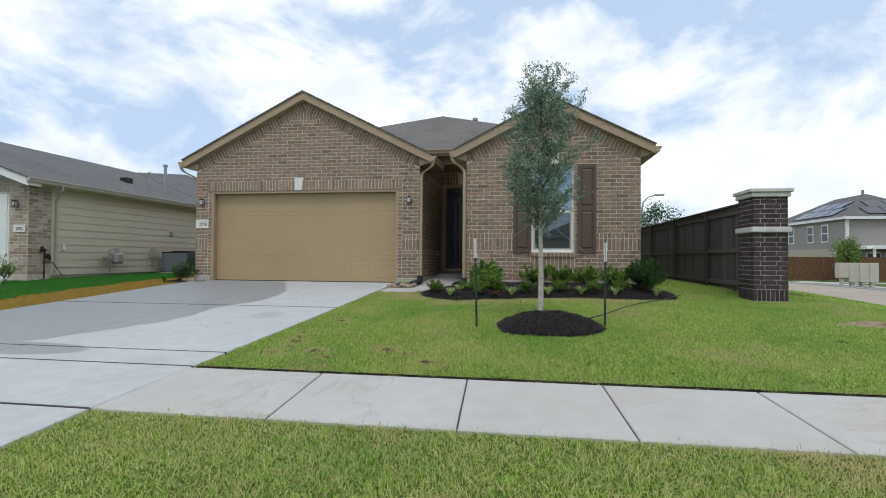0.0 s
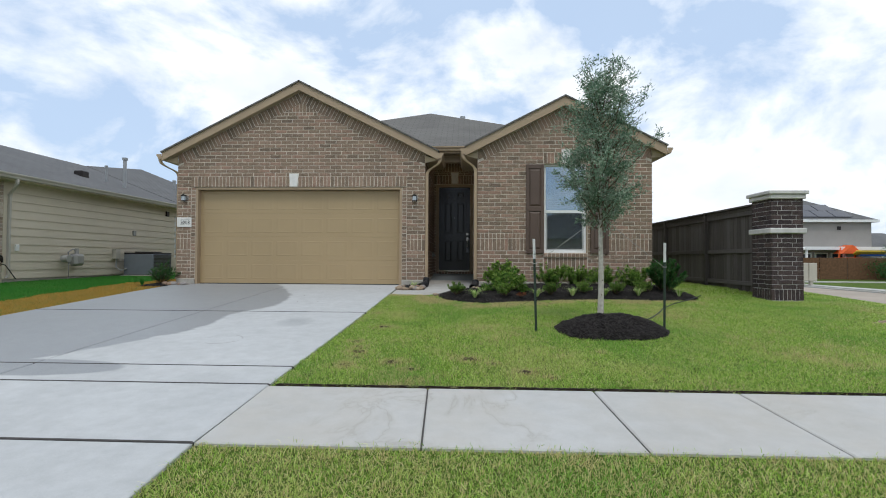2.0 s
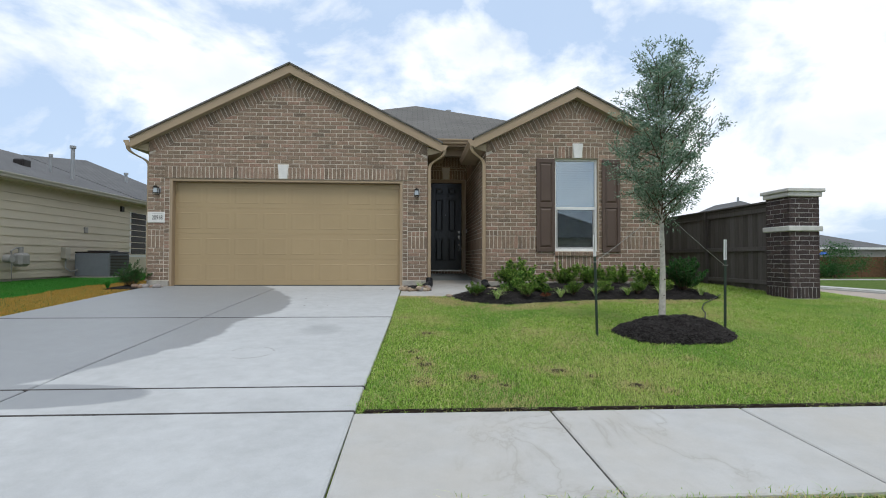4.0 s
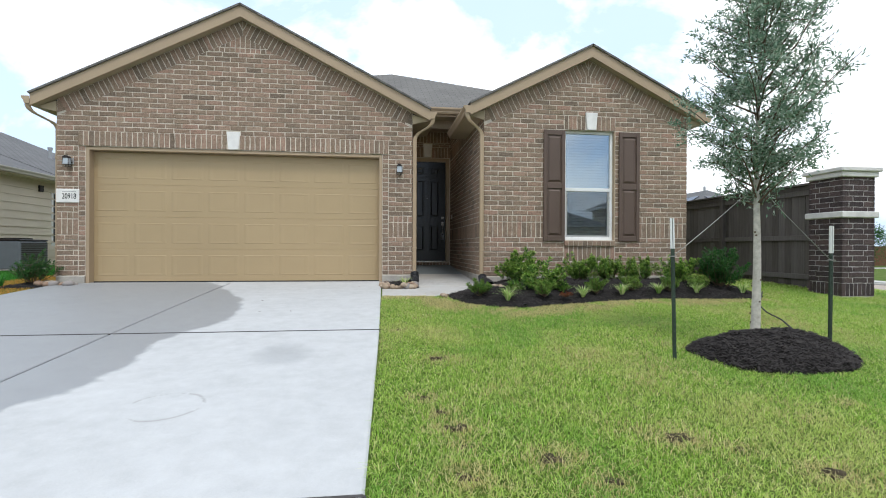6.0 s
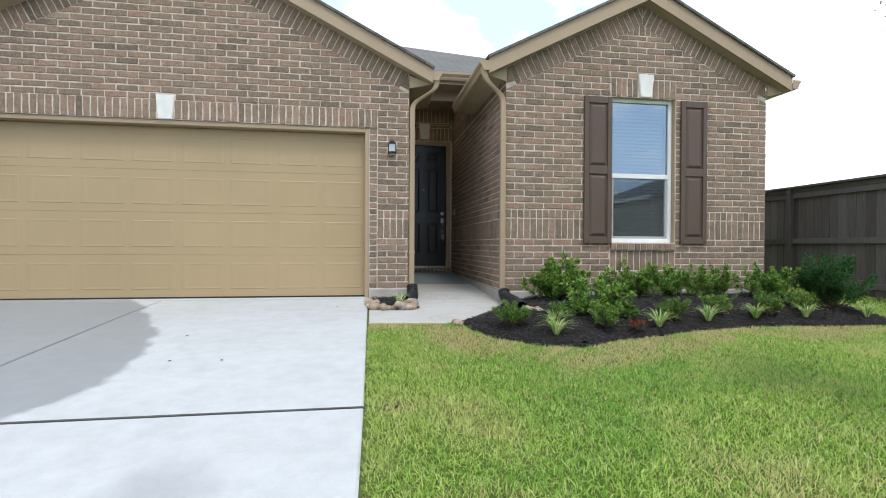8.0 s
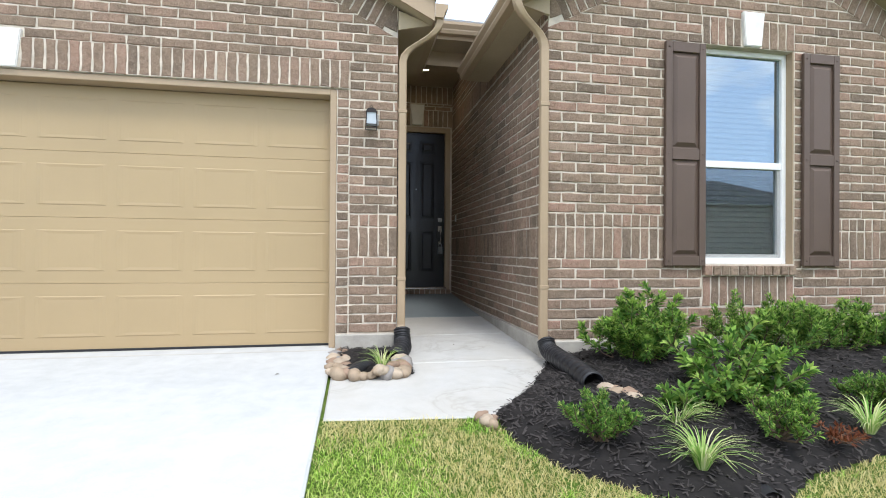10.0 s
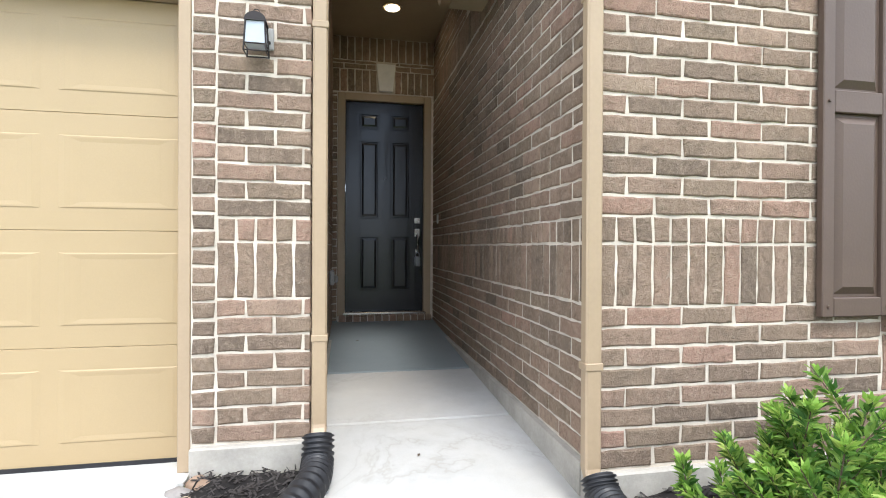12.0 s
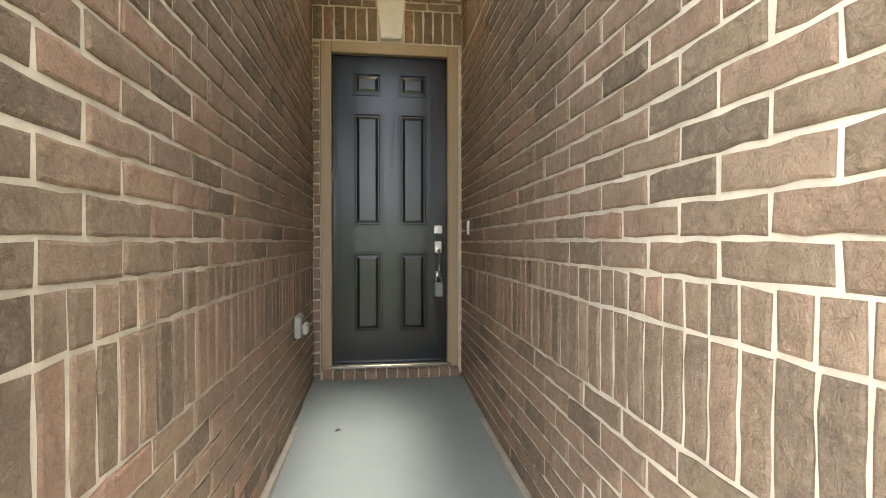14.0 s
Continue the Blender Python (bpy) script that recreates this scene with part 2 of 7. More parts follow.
def concrete_mat(name, wet, dim=1.0, earth=0.0):
    """Broom-finished concrete; the drive keeps a damp patch that has soaked in from the garage side."""
    m, nt, b, geo = base_mat(name, 0.85, 0, 0.3)
    pos = geo.outputs["Position"]
    broad, mid, fine = noise_tex(nt, pos, 0.7, 6, 0.6), noise_tex(nt, pos, 7, 6, 0.65), noise_tex(nt, pos, 160, 4, 0.7)
    c = ramp(nt, broad, [(0.3, (0.38, 0.39, 0.39)), (0.7, (0.49, 0.50, 0.50))])
    c = mix_rgb(nt, 0.34, c, ramp(nt, mid, [(0.3, (0.33, 0.33, 0.32)), (0.7, (0.57, 0.58, 0.57))]))
    c = mix_rgb(nt, 0.15, c, ramp(nt, fine, [(0.3, (0.33, 0.32, 0.30)), (0.7, (0.72, 0.71, 0.69))]))
    spots = ramp(nt, noise_tex(nt, pos, 3.2, 8, 0.72, 0.5), [(0.66, (0, 0, 0)), (0.74, (1, 1, 1))])
    c = mix_rgb(nt, math_node(nt, "MULTIPLY", spots, 0.25), c, (0.30, 0.28, 0.25))
    if earth > 0:
        veins = math_node(nt, "ABSOLUTE", math_node(nt, "SUBTRACT", noise_tex(nt, pos, 0.9, 5, 0.6, 1.6), 0.5))
        line = ramp(nt, veins, [(0.0, (1, 1, 1)), (0.012, (0.35, 0.35, 0.35)), (0.05, (0, 0, 0))])
        gate = ramp(nt, noise_tex(nt, pos, 0.6, 3), [(0.50, (0, 0, 0)), (0.62, (1, 1, 1))])
        c = mix_rgb(nt, math_node(nt, "MULTIPLY", math_node(nt, "MULTIPLY", line, gate), 0.5), c, (0.24, 0.22, 0.19))
        c = mix_rgb(nt, math_node(nt, "MULTIPLY", ramp(nt, noise_tex(nt, pos, 1.1, 6, 0.65), [(0.35, (0.35, 0.35, 0.35)), (0.7, (1, 1, 1))]), earth), c, (0.44, 0.40, 0.335))
    # dim pulls the concrete towards blue-grey: shade put into the colour
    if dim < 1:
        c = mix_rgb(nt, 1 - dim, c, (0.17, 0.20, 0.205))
    if wet:
        sep = nt.nodes.new("ShaderNodeSeparateXYZ")
        nt.links.new(pos, sep.inputs[0])
        x, y = sep.outputs[0], sep.outputs[1]
        wob = math_node(nt, "MULTIPLY", math_node(nt, "SUBTRACT", noise_tex(nt, pos, 1.6, 6, 0.62), 0.5), 0.55)
        # the damp edge bulges out before each joint and draws in towards the garage
        run = math_node(nt, "DIVIDE", math_node(nt, "SUBTRACT", y, 4.5), 8.0, True)
        shore = [(4.9, -6.4), (5.6, -5.65), (6.3, -5.15), (6.9, -4.95), (8.05, -4.93), (8.28, -5.0), (8.6, -4.74), (9.1, -4.68), (9.8, -4.79), (10.3, -4.93), (11.0, -5.28), (12.1, -5.9)]
        edge = math_node(nt, "SUBTRACT", math_node(nt, "MULTIPLY", ramp(nt, run, [((sy - 4.5) / 8.0, ((sx_ + 7) / 3,) * 3) for sy, sx_ in shore]), 3.0), 7.0)
        d = math_node(nt, "ADD", math_node(nt, "SUBTRACT", edge, x), wob)
        k = ramp(nt, math_node(nt, "ADD", math_node(nt, "MULTIPLY", d, 3.0), 0.5, True), [(0.42, (0, 0, 0)), (0.60, (1, 1, 1))])
        blob = math_node(nt, "ADD", math_node(nt, "POWER", math_node(nt, "SUBTRACT", x, -3.88), 2.0), math_node(nt, "POWER", math_node(nt, "MULTIPLY", math_node(nt, "SUBTRACT", y, 7.5), 0.7), 2.0))
        kb = ramp(nt, math_node(nt, "ADD", blob, math_node(nt, "MULTIPLY", wob, 0.15)), [(0.0, (0.5, 0.5, 0.5)), (0.03, (0.3, 0.3, 0.3)), (0.06, (0, 0, 0))])
        k = math_node(nt, "MAXIMUM", k, kb)
        pool = math_node(nt, "ADD", math_node(nt, "POWER", math_node(nt, "MULTIPLY", math_node(nt, "SUBTRACT", x, -5.55), 1.0), 2.0), math_node(nt, "POWER", math_node(nt, "MULTIPLY", math_node(nt, "SUBTRACT", y, 5.25), 3.4), 2.0))
        k = math_node(nt, "MAXIMUM", k, ramp(nt, math_node(nt, "ADD", pool, math_node(nt, "MULTIPLY", wob, 0.5)), [(0.72, (1, 1, 1)), (0.85, (0, 0, 0))]))
        c = mix_rgb(nt, math_node(nt, "MULTIPLY", k, 0.66), c, (0.175, 0.185, 0.195))
        # faint round scuff left by a bucket or pot
        rad = math_node(nt, "SQRT", math_node(nt, "ADD", math_node(nt, "POWER", math_node(nt, "SUBTRACT", x, -4.34), 2.0), math_node(nt, "POWER", math_node(nt, "SUBTRACT", y, 6.42), 2.0)))
        off = math_node(nt, "ABSOLUTE", math_node(nt, "SUBTRACT", math_node(nt, "ADD", rad, math_node(nt, "MULTIPLY", wob, 0.12)), 0.21))
        ring = math_node(nt, "MULTIPLY", ramp(nt, off, [(0.004, (1, 1, 1)), (0.014, (0, 0, 0))]), ramp(nt, noise_tex(nt, pos, 6, 4, 0.7), [(0.48, (0, 0, 0)), (0.56, (1, 1, 1))]))
        c = mix_rgb(nt, math_node(nt, "MULTIPLY", ring, 0.35), c, (0.17, 0.14, 0.125))
        rr = math_node(nt, "SUBTRACT", 0.85, math_node(nt, "MULTIPLY", k, 0.38))
        nt.links.new(rr, b.inputs["Roughness"])
    nt.links.new(c, b.inputs["Base Color"])
    bump(nt, b, math_node(nt, "ADD", fine, mid), 0.35, 0.004)
    return m


M_DRIVE, M_WALK = concrete_mat("driveway_concrete", True), concrete_mat("walk_concrete", False, 1.0, 0.62)
# slab under the entry roof: walk concrete with the roof's shade in its colour
M_PORCH = concrete_mat("shaded_porch_concrete", False, 0.2)


def ground_mat():
    m, nt, b, geo = base_mat("soil_and_turf", 0.95, 0, 0.1)
    pos = geo.outputs["Position"]
    n1, n2 = noise_tex(nt, pos, 1.2, 6, 0.65), noise_tex(nt, pos, 30, 5, 0.7)
    c = ramp(nt, n2, [(0.3, (0.035, 0.055, 0.010)), (0.55, (0.085, 0.14, 0.022)), (0.75, (0.16, 0.19, 0.045))])
    c = mix_rgb(nt, math_node(nt, "MULTIPLY", ramp(nt, n1, [(0.5, (0, 0, 0)), (0.7, (1, 1, 1))]), 0.35), c, (0.22, 0.18, 0.075))
    nt.links.new(c, b.inputs["Base Color"])
    bump(nt, b, n2, 0.8, 0.02)
    return m


def blade_mat(name, stops, dry=(0.34, 0.26, 0.12), amount=0.5, scale=1.3, lush=0.0):
    """Grass blades: each its own green, with straw-coloured patches."""
    m, nt, b, geo = base_mat(name, 0.6, 0, 0.25)
    pos = geo.outputs["Position"]
    c = ramp(nt, geo.outputs["Random Per Island"], stops)
    n = noise_tex(nt, pos, scale, 5, 0.62, 0.3)
    c = mix_rgb(nt, math_node(nt, "MULTIPLY", ramp(nt, n, [(0.5, (0, 0, 0)), (0.68, (1, 1, 1))]), amount), c, dry)
    if lush > 0:
        c = mix_rgb(nt, math_node(nt, "MULTIPLY", ramp(nt, noise_tex(nt, pos, 0.75, 5, 0.62, 0.6), [(0.50, (0, 0, 0)), (0.64, (1, 1, 1))]), lush), c, (0.15, 0.38, 0.05))
    nt.links.new(c, b.inputs["Base Color"])
    tr = nt.nodes.new("ShaderNodeBsdfTranslucent")
    nt.links.new(c, tr.inputs["Color"])
    mx = nt.nodes.new("ShaderNodeMixShader")
    mx.inputs[0].default_value = 0.4
    nt.links.new(b.outputs[0], mx.inputs[1])
    nt.links.new(tr.outputs[0], mx.inputs[2])
    nt.links.new(mx.outputs[0], nt.nodes["Material Output"].inputs["Surface"])
    return m


M_GROUND = ground_mat()
M_BLADE = blade_mat("lawn_blades", [(0.0, (0.108, 0.227, 0.022)), (0.2, (0.238, 0.400, 0.049)), (0.55, (0.389, 0.572, 0.097)), (0.85, (0.572, 0.702, 0.184)), (0.95, (0.713, 0.734, 0.302)), (1.0, (0.799, 0.713, 0.410))], (0.648, 0.626, 0.248), 0.55, 1.15, 0.5)
M_DEEP = blade_mat("deep_green_blades", [(0.0, (0.03, 0.17, 0.02)), (1.0, (0.08, 0.30, 0.04))], amount=0.1)
M_STRAW = blade_mat("straw_blades", [(0.0, (0.52, 0.44, 0.18)), (0.6, (0.72, 0.63, 0.33)), (1.0, (0.50, 0.48, 0.17))], amount=0.2)
M_RUST = blade_mat("dormant_blades", [(0.0, (0.46, 0.24, 0.045)), (0.6, (0.58, 0.33, 0.07)), (1.0, (0.40, 0.30, 0.07))], amount=0.2)
M_OAK = blade_mat("oak_leaves", [(0.0, (0.09, 0.17, 0.105)), (0.6, (0.215, 0.32, 0.215)), (1.0, (0.46, 0.53, 0.42))], amount=0.0)
M_SHRUB = blade_mat("shrub_leaves", [(0.0, (0.040, 0.112, 0.020)), (0.45, (0.112, 0.232, 0.040)), (0.85, (0.232, 0.368, 0.072)), (1.0, (0.400, 0.496, 0.120))], amount=0.0)
M_SHRUBD = blade_mat("dark_shrub_leaves", [(0.0, (0.02, 0.075, 0.02)), (0.7, (0.045, 0.14, 0.035)), (1.0, (0.10, 0.22, 0.055))], amount=0.0)
M_LIRI = blade_mat("variegated_blades", [(0.0, (0.14, 0.32, 0.05)), (0.5, (0.34, 0.50, 0.13)), (0.75, (0.60, 0.65, 0.28)), (1.0, (0.68, 0.68, 0.42))], amount=0.0)
M_MULCH = paint("black_mulch", (0.020, 0.018, 0.017), 0.95, 0.4, 14, 0, 60, 1.0, 0.15)
M_CHIP = paint("mulch_chip", (0.050, 0.044, 0.041), 0.9, 0.5, 25, 0, 60, 0.6, 0.2)


def wood_mat():
    m, nt, b, geo = base_mat("weathered_fence_wood", 0.85, 0, 0.2)
    pos = geo.outputs["Position"]
    mp = nt.nodes.new("ShaderNodeMapping")
    mp.inputs["Scale"].default_value = (14, 14, 0.8)
    nt.links.new(pos, mp.inputs["Vector"])
    g = noise_tex(nt, mp.outputs["Vector"], 3, 6, 0.65, 0.6)
    c = ramp(nt, g, [(0.25, (0.050, 0.043, 0.039)), (0.6, (0.108, 0.094, 0.085)), (0.85, (0.18, 0.165, 0.153))])
    rnd = ramp(nt, nt.nodes.new("ShaderNodeObjectInfo").outputs["Random"], [(0, (0.062, 0.052, 0.046)), (1, (0.175, 0.160, 0.150))])
    c = mix_rgb(nt, 0.4, c, rnd)
    nt.links.new(c, b.inputs["Base Color"])
    bump(nt, b, g, 0.5, 0.006)
    return m


def far_fence_mat():
    m, nt, b, geo = base_mat("brown_fence_wood", 0.85, 0, 0.2)
    g = noise_tex(nt, geo.outputs["Position"], 5, 5)
    nt.links.new(ramp(nt, g, [(0.3, (0.10, 0.055, 0.03)), (0.7, (0.17, 0.095, 0.05))]), b.inputs["Base Color"])
    return m


def glass_mat():
    """Coated double glazing: a clear mirror-like reflection over tinted glass."""
    m, nt, b, geo = base_mat("window_glass", 0.0, 0, 0.5)
    b.inputs["Transmission Weight"].default_value = 1.0
    b.inputs["IOR"].default_value = 1.5
    b.inputs["Base Color"].default_value = (0.20, 0.26, 0.26, 1)
    gl = nt.nodes.new("ShaderNodeBsdfGlossy")
    gl.inputs["Roughness"].default_value = 0.01
    gl.inputs["Color"].default_value = (0.78, 0.90, 1.0, 1)
    mx = nt.nodes.new("ShaderNodeMixShader")
    mx.inputs[0].default_value = 0.26
    nt.links.new(b.outputs[0], mx.inputs[1])
    nt.links.new(gl.outputs[0], mx.inputs[2])
    nt.links.new(mx.outputs[0], nt.nodes["Material Output"].inputs["Surface"])
    return m


def glow(name, col, strength):
    m, nt, b, geo = base_mat(name, 0.4)
    b.inputs["Base Color"].default_value = (*col, 1)
    b.inputs["Emission Color"].default_value = (*col, 1)
    b.inputs["Emission Strength"].default_value = strength
    return m


def screen_mat():
    """Fine dark mesh that lets about half the light through."""
    m, nt, b, geo = base_mat("insect_screen", 0.6)
    b.inputs["Base Color"].default_value = (0.02, 0.022, 0.022, 1)
    b.inputs["Alpha"].default_value = 0.18
    return m


M_SCREEN = screen_mat()
M_WOOD, M_FARFENCE, M_GLASS = wood_mat(), far_fence_mat(), glass_mat()
M_CANLIGHT = glow("warm_lamp_lens", (1.0, 0.80, 0.5), 7)
M_SCONCEGLASS = paint("frosted_lamp_glass", (0.42, 0.46, 0.49), 0.25, 0.05, 9)


def link_mesh(name, me, parent=None, label=""):
    ob = new(name, me)
    if parent is not None:
        ob.parent = parent
        if parent.parent is None:
            ob.matrix_parent_inverse = parent.matrix_basis.inverted()
    if label:
        tagged(ob, label)
    return ob


def part(name, bm, material, parent=None, label="", smooth=False):
    """Links a bmesh, whose places are the world's, as one mesh under a thing or a part."""
    bmesh.ops.recalc_face_normals(bm, faces=bm.faces)
    me = bpy.data.meshes.new(name)
    bm.to_mesh(me)
    bm.free()
    me.materials.append(material)
    if smooth:
        me.polygons.foreach_set("use_smooth", [True] * len(me.polygons))
    return link_mesh(name, me, parent, label)


def raw(name, verts, faces, material, parent=None, label=""):
    me = bpy.data.meshes.new(name)
    me.from_pydata(verts, [], faces)
    me.materials.append(material)
    me.update()
    return link_mesh(name, me, parent, label)


def thing(name, at, label, category, group="", kind=""):
    ob = new(name)
    ob.empty_display_size = 0.2
    ob.matrix_basis = Matrix.Translation(at)
    return tagged(ob, label, category, group, kind)


def box(bm, x0, x1, y0, y1, z0, z1, bevel=0.0, m=None):
    ret = bmesh.ops.create_cube(bm, size=1.0)
    vs = ret["verts"]
    bmesh.ops.transform(bm, matrix=Matrix.Translation(((x0 + x1) / 2, (y0 + y1) / 2, (z0 + z1) / 2)) @ Matrix.Diagonal((abs(x1 - x0), abs(y1 - y0), abs(z1 - z0), 1)), verts=vs)
    if bevel > 0:
        es = list({e for v in vs for e in v.link_edges})
        r = bmesh.ops.bevel(bm, geom=es, offset=bevel, segments=1, affect="EDGES", clamp_overlap=True)
        vs = list({v for f in r["faces"] for v in f.verts} | {v for v in vs if v.is_valid})
    if m is not None:
        bmesh.ops.transform(bm, matrix=m, verts=[v for v in vs if v.is_valid])
    return bm


def boxm(*a, **k):
    return box(bmesh.new(), *a, **k)


def cyl(bm, p, q, r0, r1=None, seg=12):
    p, q = Vector(p), Vector(q)
    d = q - p
    m = Matrix.Translation((p + q) / 2) @ d.to_track_quat("Z", "Y").to_matrix().to_4x4()
    bmesh.ops.create_cone(bm, cap_ends=True, segments=seg, radius1=r0, radius2=r0 if r1 is None else r1, depth=d.length, matrix=m)
    return bm


def tube(bm, pts, radii, seg=10, cap=True):
    """A pipe along points, with a radius for each."""
    rings = []
    for i, p in enumerate(pts):
        p = Vector(p)
        a, b = Vector(pts[max(i - 1, 0)]), Vector(pts[min(i + 1, len(pts) - 1)])
        q = (b - a).to_track_quat("Z", "Y")
        rings.append([bm.verts.new(p + q @ Vector((radii[i] * math.cos(k * math.tau / seg), radii[i] * math.sin(k * math.tau / seg), 0))) for k in range(seg)])
    for a, b in zip(rings, rings[1:]):
        for k in range(seg):
            bm.faces.new((a[k], a[(k + 1) % seg], b[(k + 1) % seg], b[k]))
    if cap:
        bm.faces.new(rings[0][::-1])
        bm.faces.new(rings[-1])
    return bm


def prism(bm, poly, a0, a1, axis="y"):
    """Extrudes a polygon (u, z) along y, or (y, z) along x, or (x, y) along z."""
    def put(u, v, a):
        return {"y": (u, a, v), "x": (a, u, v), "z": (u, v, a)}[axis]
    f = [bm.verts.new(put(u, v, a0)) for u, v in poly]
    g = [bm.verts.new(put(u, v, a1)) for u, v in poly]
    n = len(poly)
    bm.faces.new(f)
    bm.faces.new(g[::-1])
    for i in range(n):
        bm.faces.new((f[i], g[i], g[(i + 1) % n], f[(i + 1) % n]))
    return bm


def prismm(*a, **k):
    return prism(bmesh.new(), *a, **k)


def ground_z(x, y):
    z = np.interp(y, [-60, -3, 3.8, 4.85, 10.5, 12, 16], [0.2, 0.2, 0.43, 0.485, 0.815, 0.89, 0.93])
    k = np.clip((np.asarray(x) - 4.4) / 7.0, 0, 1)
    k = k * k * (3 - 2 * k)
    return z * (1 - k) - 0.14 * k

M_JOINT = paint("joint_grit", (0.085, 0.080, 0.076), 0.95, 0.3, 9, 0, 60, 0.6, 0.1)
M_SOIL = paint("dark_soil", (0.028, 0.021, 0.016), 0.95, 0.4, 12, 0, 60, 0.8, 0.1)
M_CREVICE_SHADE = paint("brown_crevice_shade", (0.065, 0.052, 0.032), 0.95, 0.5, 14, 0, 60, 0.9, 0.1)
M_DIRT = paint("bare_tan_dirt", (0.30, 0.23, 0.15), 0.95, 0.3, 6, 0, 60, 0.8, 0.1)
M_PALEGUTTER = paint("pale_grey_gutter", (0.47, 0.44, 0.38), 0.45, 0.08, 2)

# ---- ground, road, walks ----
def grid_axis(lo, hi, near0, near1, step):
    far = [lo, lo / 2, lo / 4, lo / 8]
    return sorted({round(v, 3) for v in far if v < near0 - 1} | {round(v, 3) for v in np.arange(near0, near1 + 1e-6, step)} | {round(v, 3) for v in (hi, hi / 2, hi / 4, hi / 8) if v > near1 + 1})


gx, gy = grid_axis(-700, 700, -20, 40, 0.5), grid_axis(-700, 900, -12, 60, 0.5)
gxx, gyy = np.meshgrid(gx, gy)
gz = ground_z(gxx, gyy) - 0.012
gverts = list(zip(gxx.ravel().tolist(), gyy.ravel().tolist(), gz.ravel().tolist()))
nx = len(gx)
gfaces = [(j * nx + i, j * nx + i + 1, (j + 1) * nx + i + 1, (j + 1) * nx + i) for j in range(len(gy) - 1) for i in range(nx - 1)]
ground = raw("ground", gverts, gfaces, M_GROUND)
tagged(ground, "green lawn turf over dark soil", "ground", kind="structure")


def slab_mesh(name, poly, material, parent, lift=0.012, thick=0.12, zf=ground_z):
    """A concrete slab with softened edges that follows the fall of the ground."""
    bm = bmesh.new()
    n = len(poly)
    cx, cy = sum(p[0] for p in poly) / n, sum(p[1] for p in poly) / n
    top = [bm.verts.new((x, y, float(zf(x, y)) + lift - 0.007)) for x, y in poly]
    def inn(x, y):
        d = math.hypot(cx - x, cy - y)
        return x + (cx - x) / d * 0.014, y + (cy - y) / d * 0.014
    ins = [bm.verts.new((*inn(x, y), float(zf(*inn(x, y))) + lift)) for x, y in poly]
    bot = [bm.verts.new((x, y, float(zf(x, y)) + lift - thick)) for x, y in poly]
    bm.faces.new(ins)
    for i in range(n):
        j = (i + 1) % n
        bm.faces.new((top[i], top[j], ins[j], ins[i]))
        bm.faces.new((bot[i], bot[j], top[j], top[i]))
    bmesh.ops.triangulate(bm, faces=[f for f in bm.faces if len(f.verts) > 4])
    return part(name, bm, material, parent)


def drive_edge(y):
    """The lawn side of the driveway, which flares a little towards the street."""
    return np.interp(y, [3.8, 4.9, 8.0, 11.2, 12.2], [-3.20, -3.19, -3.12, -3.085, -3.08])


def strip(x0, x1, y0, y1, n=3):
    g = 0.008
    ys = np.linspace(y0 + g, y1 - g, n).tolist()
    return [(x0 + g, y) for y in ys[::-1]] + [((float(drive_edge(y)) if x1 is None else x1) - g, y) for y in ys]


pavement = thing("pavement", (0, 4.3, 0.45), "pale concrete pavement slabs with tooled joints", "pavement", kind="structure")
joints = [-3.2, -1.95, -0.70, 0.37, 1.5, 2.7, 3.9, 5.1, 6.3, 7.5]
for lo, hi in zip(joints, joints[1:]):
    slab_mesh("slab", [(lo + 0.006, 4.84), (lo + 0.006 + (0.0 if lo == joints[0] else 0.04), 3.80), (hi - 0.006 + 0.04, 3.80), (hi - 0.006, 4.84)], M_WALK, pavement)
    slab_mesh("joint", [(hi - 0.012, 4.84), (hi + 0.028, 3.80), (hi + 0.052, 3.80), (hi + 0.012, 4.84)], M_JOINT, pavement, 0.001, 0.05)
for k in range(6):
    x0 = -8.2 - 1.25 * (k + 1)
    slab_mesh("slab", [(x0 + 0.006, 4.83), (x0 + 0.006, 3.80), (x0 + 1.244, 3.80), (x0 + 1.244, 4.83)], M_WALK, pavement)

bm = bmesh.new()
xs_ = np.arange(-3.14, 7.5, 0.06)
low, topf, topb = [], [], []
for x_ in xs_:
    g_ = float(ground_z(x_, 4.85))
    low.append(bm.verts.new((x_, 4.848 + random.uniform(-0.004, 0.006), g_ - 0.03)))
    topf.append(bm.verts.new((x_, 4.862 + random.uniform(-0.008, 0.008), g_ + 0.018 + random.uniform(-0.010, 0.008))))
    topb.append(bm.verts.new((x_, 4.93, g_ + 0.008)))
for a_, b_ in ((low, topf), (topf, topb)):
    for k in range(len(xs_) - 1):
        bm.faces.new((a_[k], a_[k + 1], b_[k + 1], b_[k]))
tagged(part("soil_edge", bm, M_SOIL), "dark cut soil edge of the lawn", "soil", kind="structure")

driveway = thing("driveway", (-5.6, 8, 0.66), "pale concrete driveway with damp grey patches", "driveway", kind="structure")
DX0, DM = -8.15, -5.55
for y0, y1 in ((3.80, 4.88), (4.88, 5.38), (5.38, 8.28), (8.28, 12.12)):
    n = 2 + int((y1 - y0) / 1.2)
    slab_mesh("slab", strip(DX0, DM, y0, y1, n), M_DRIVE, driveway)
    slab_mesh("slab", strip(DM, None, y0, y1, n), M_DRIVE, driveway)
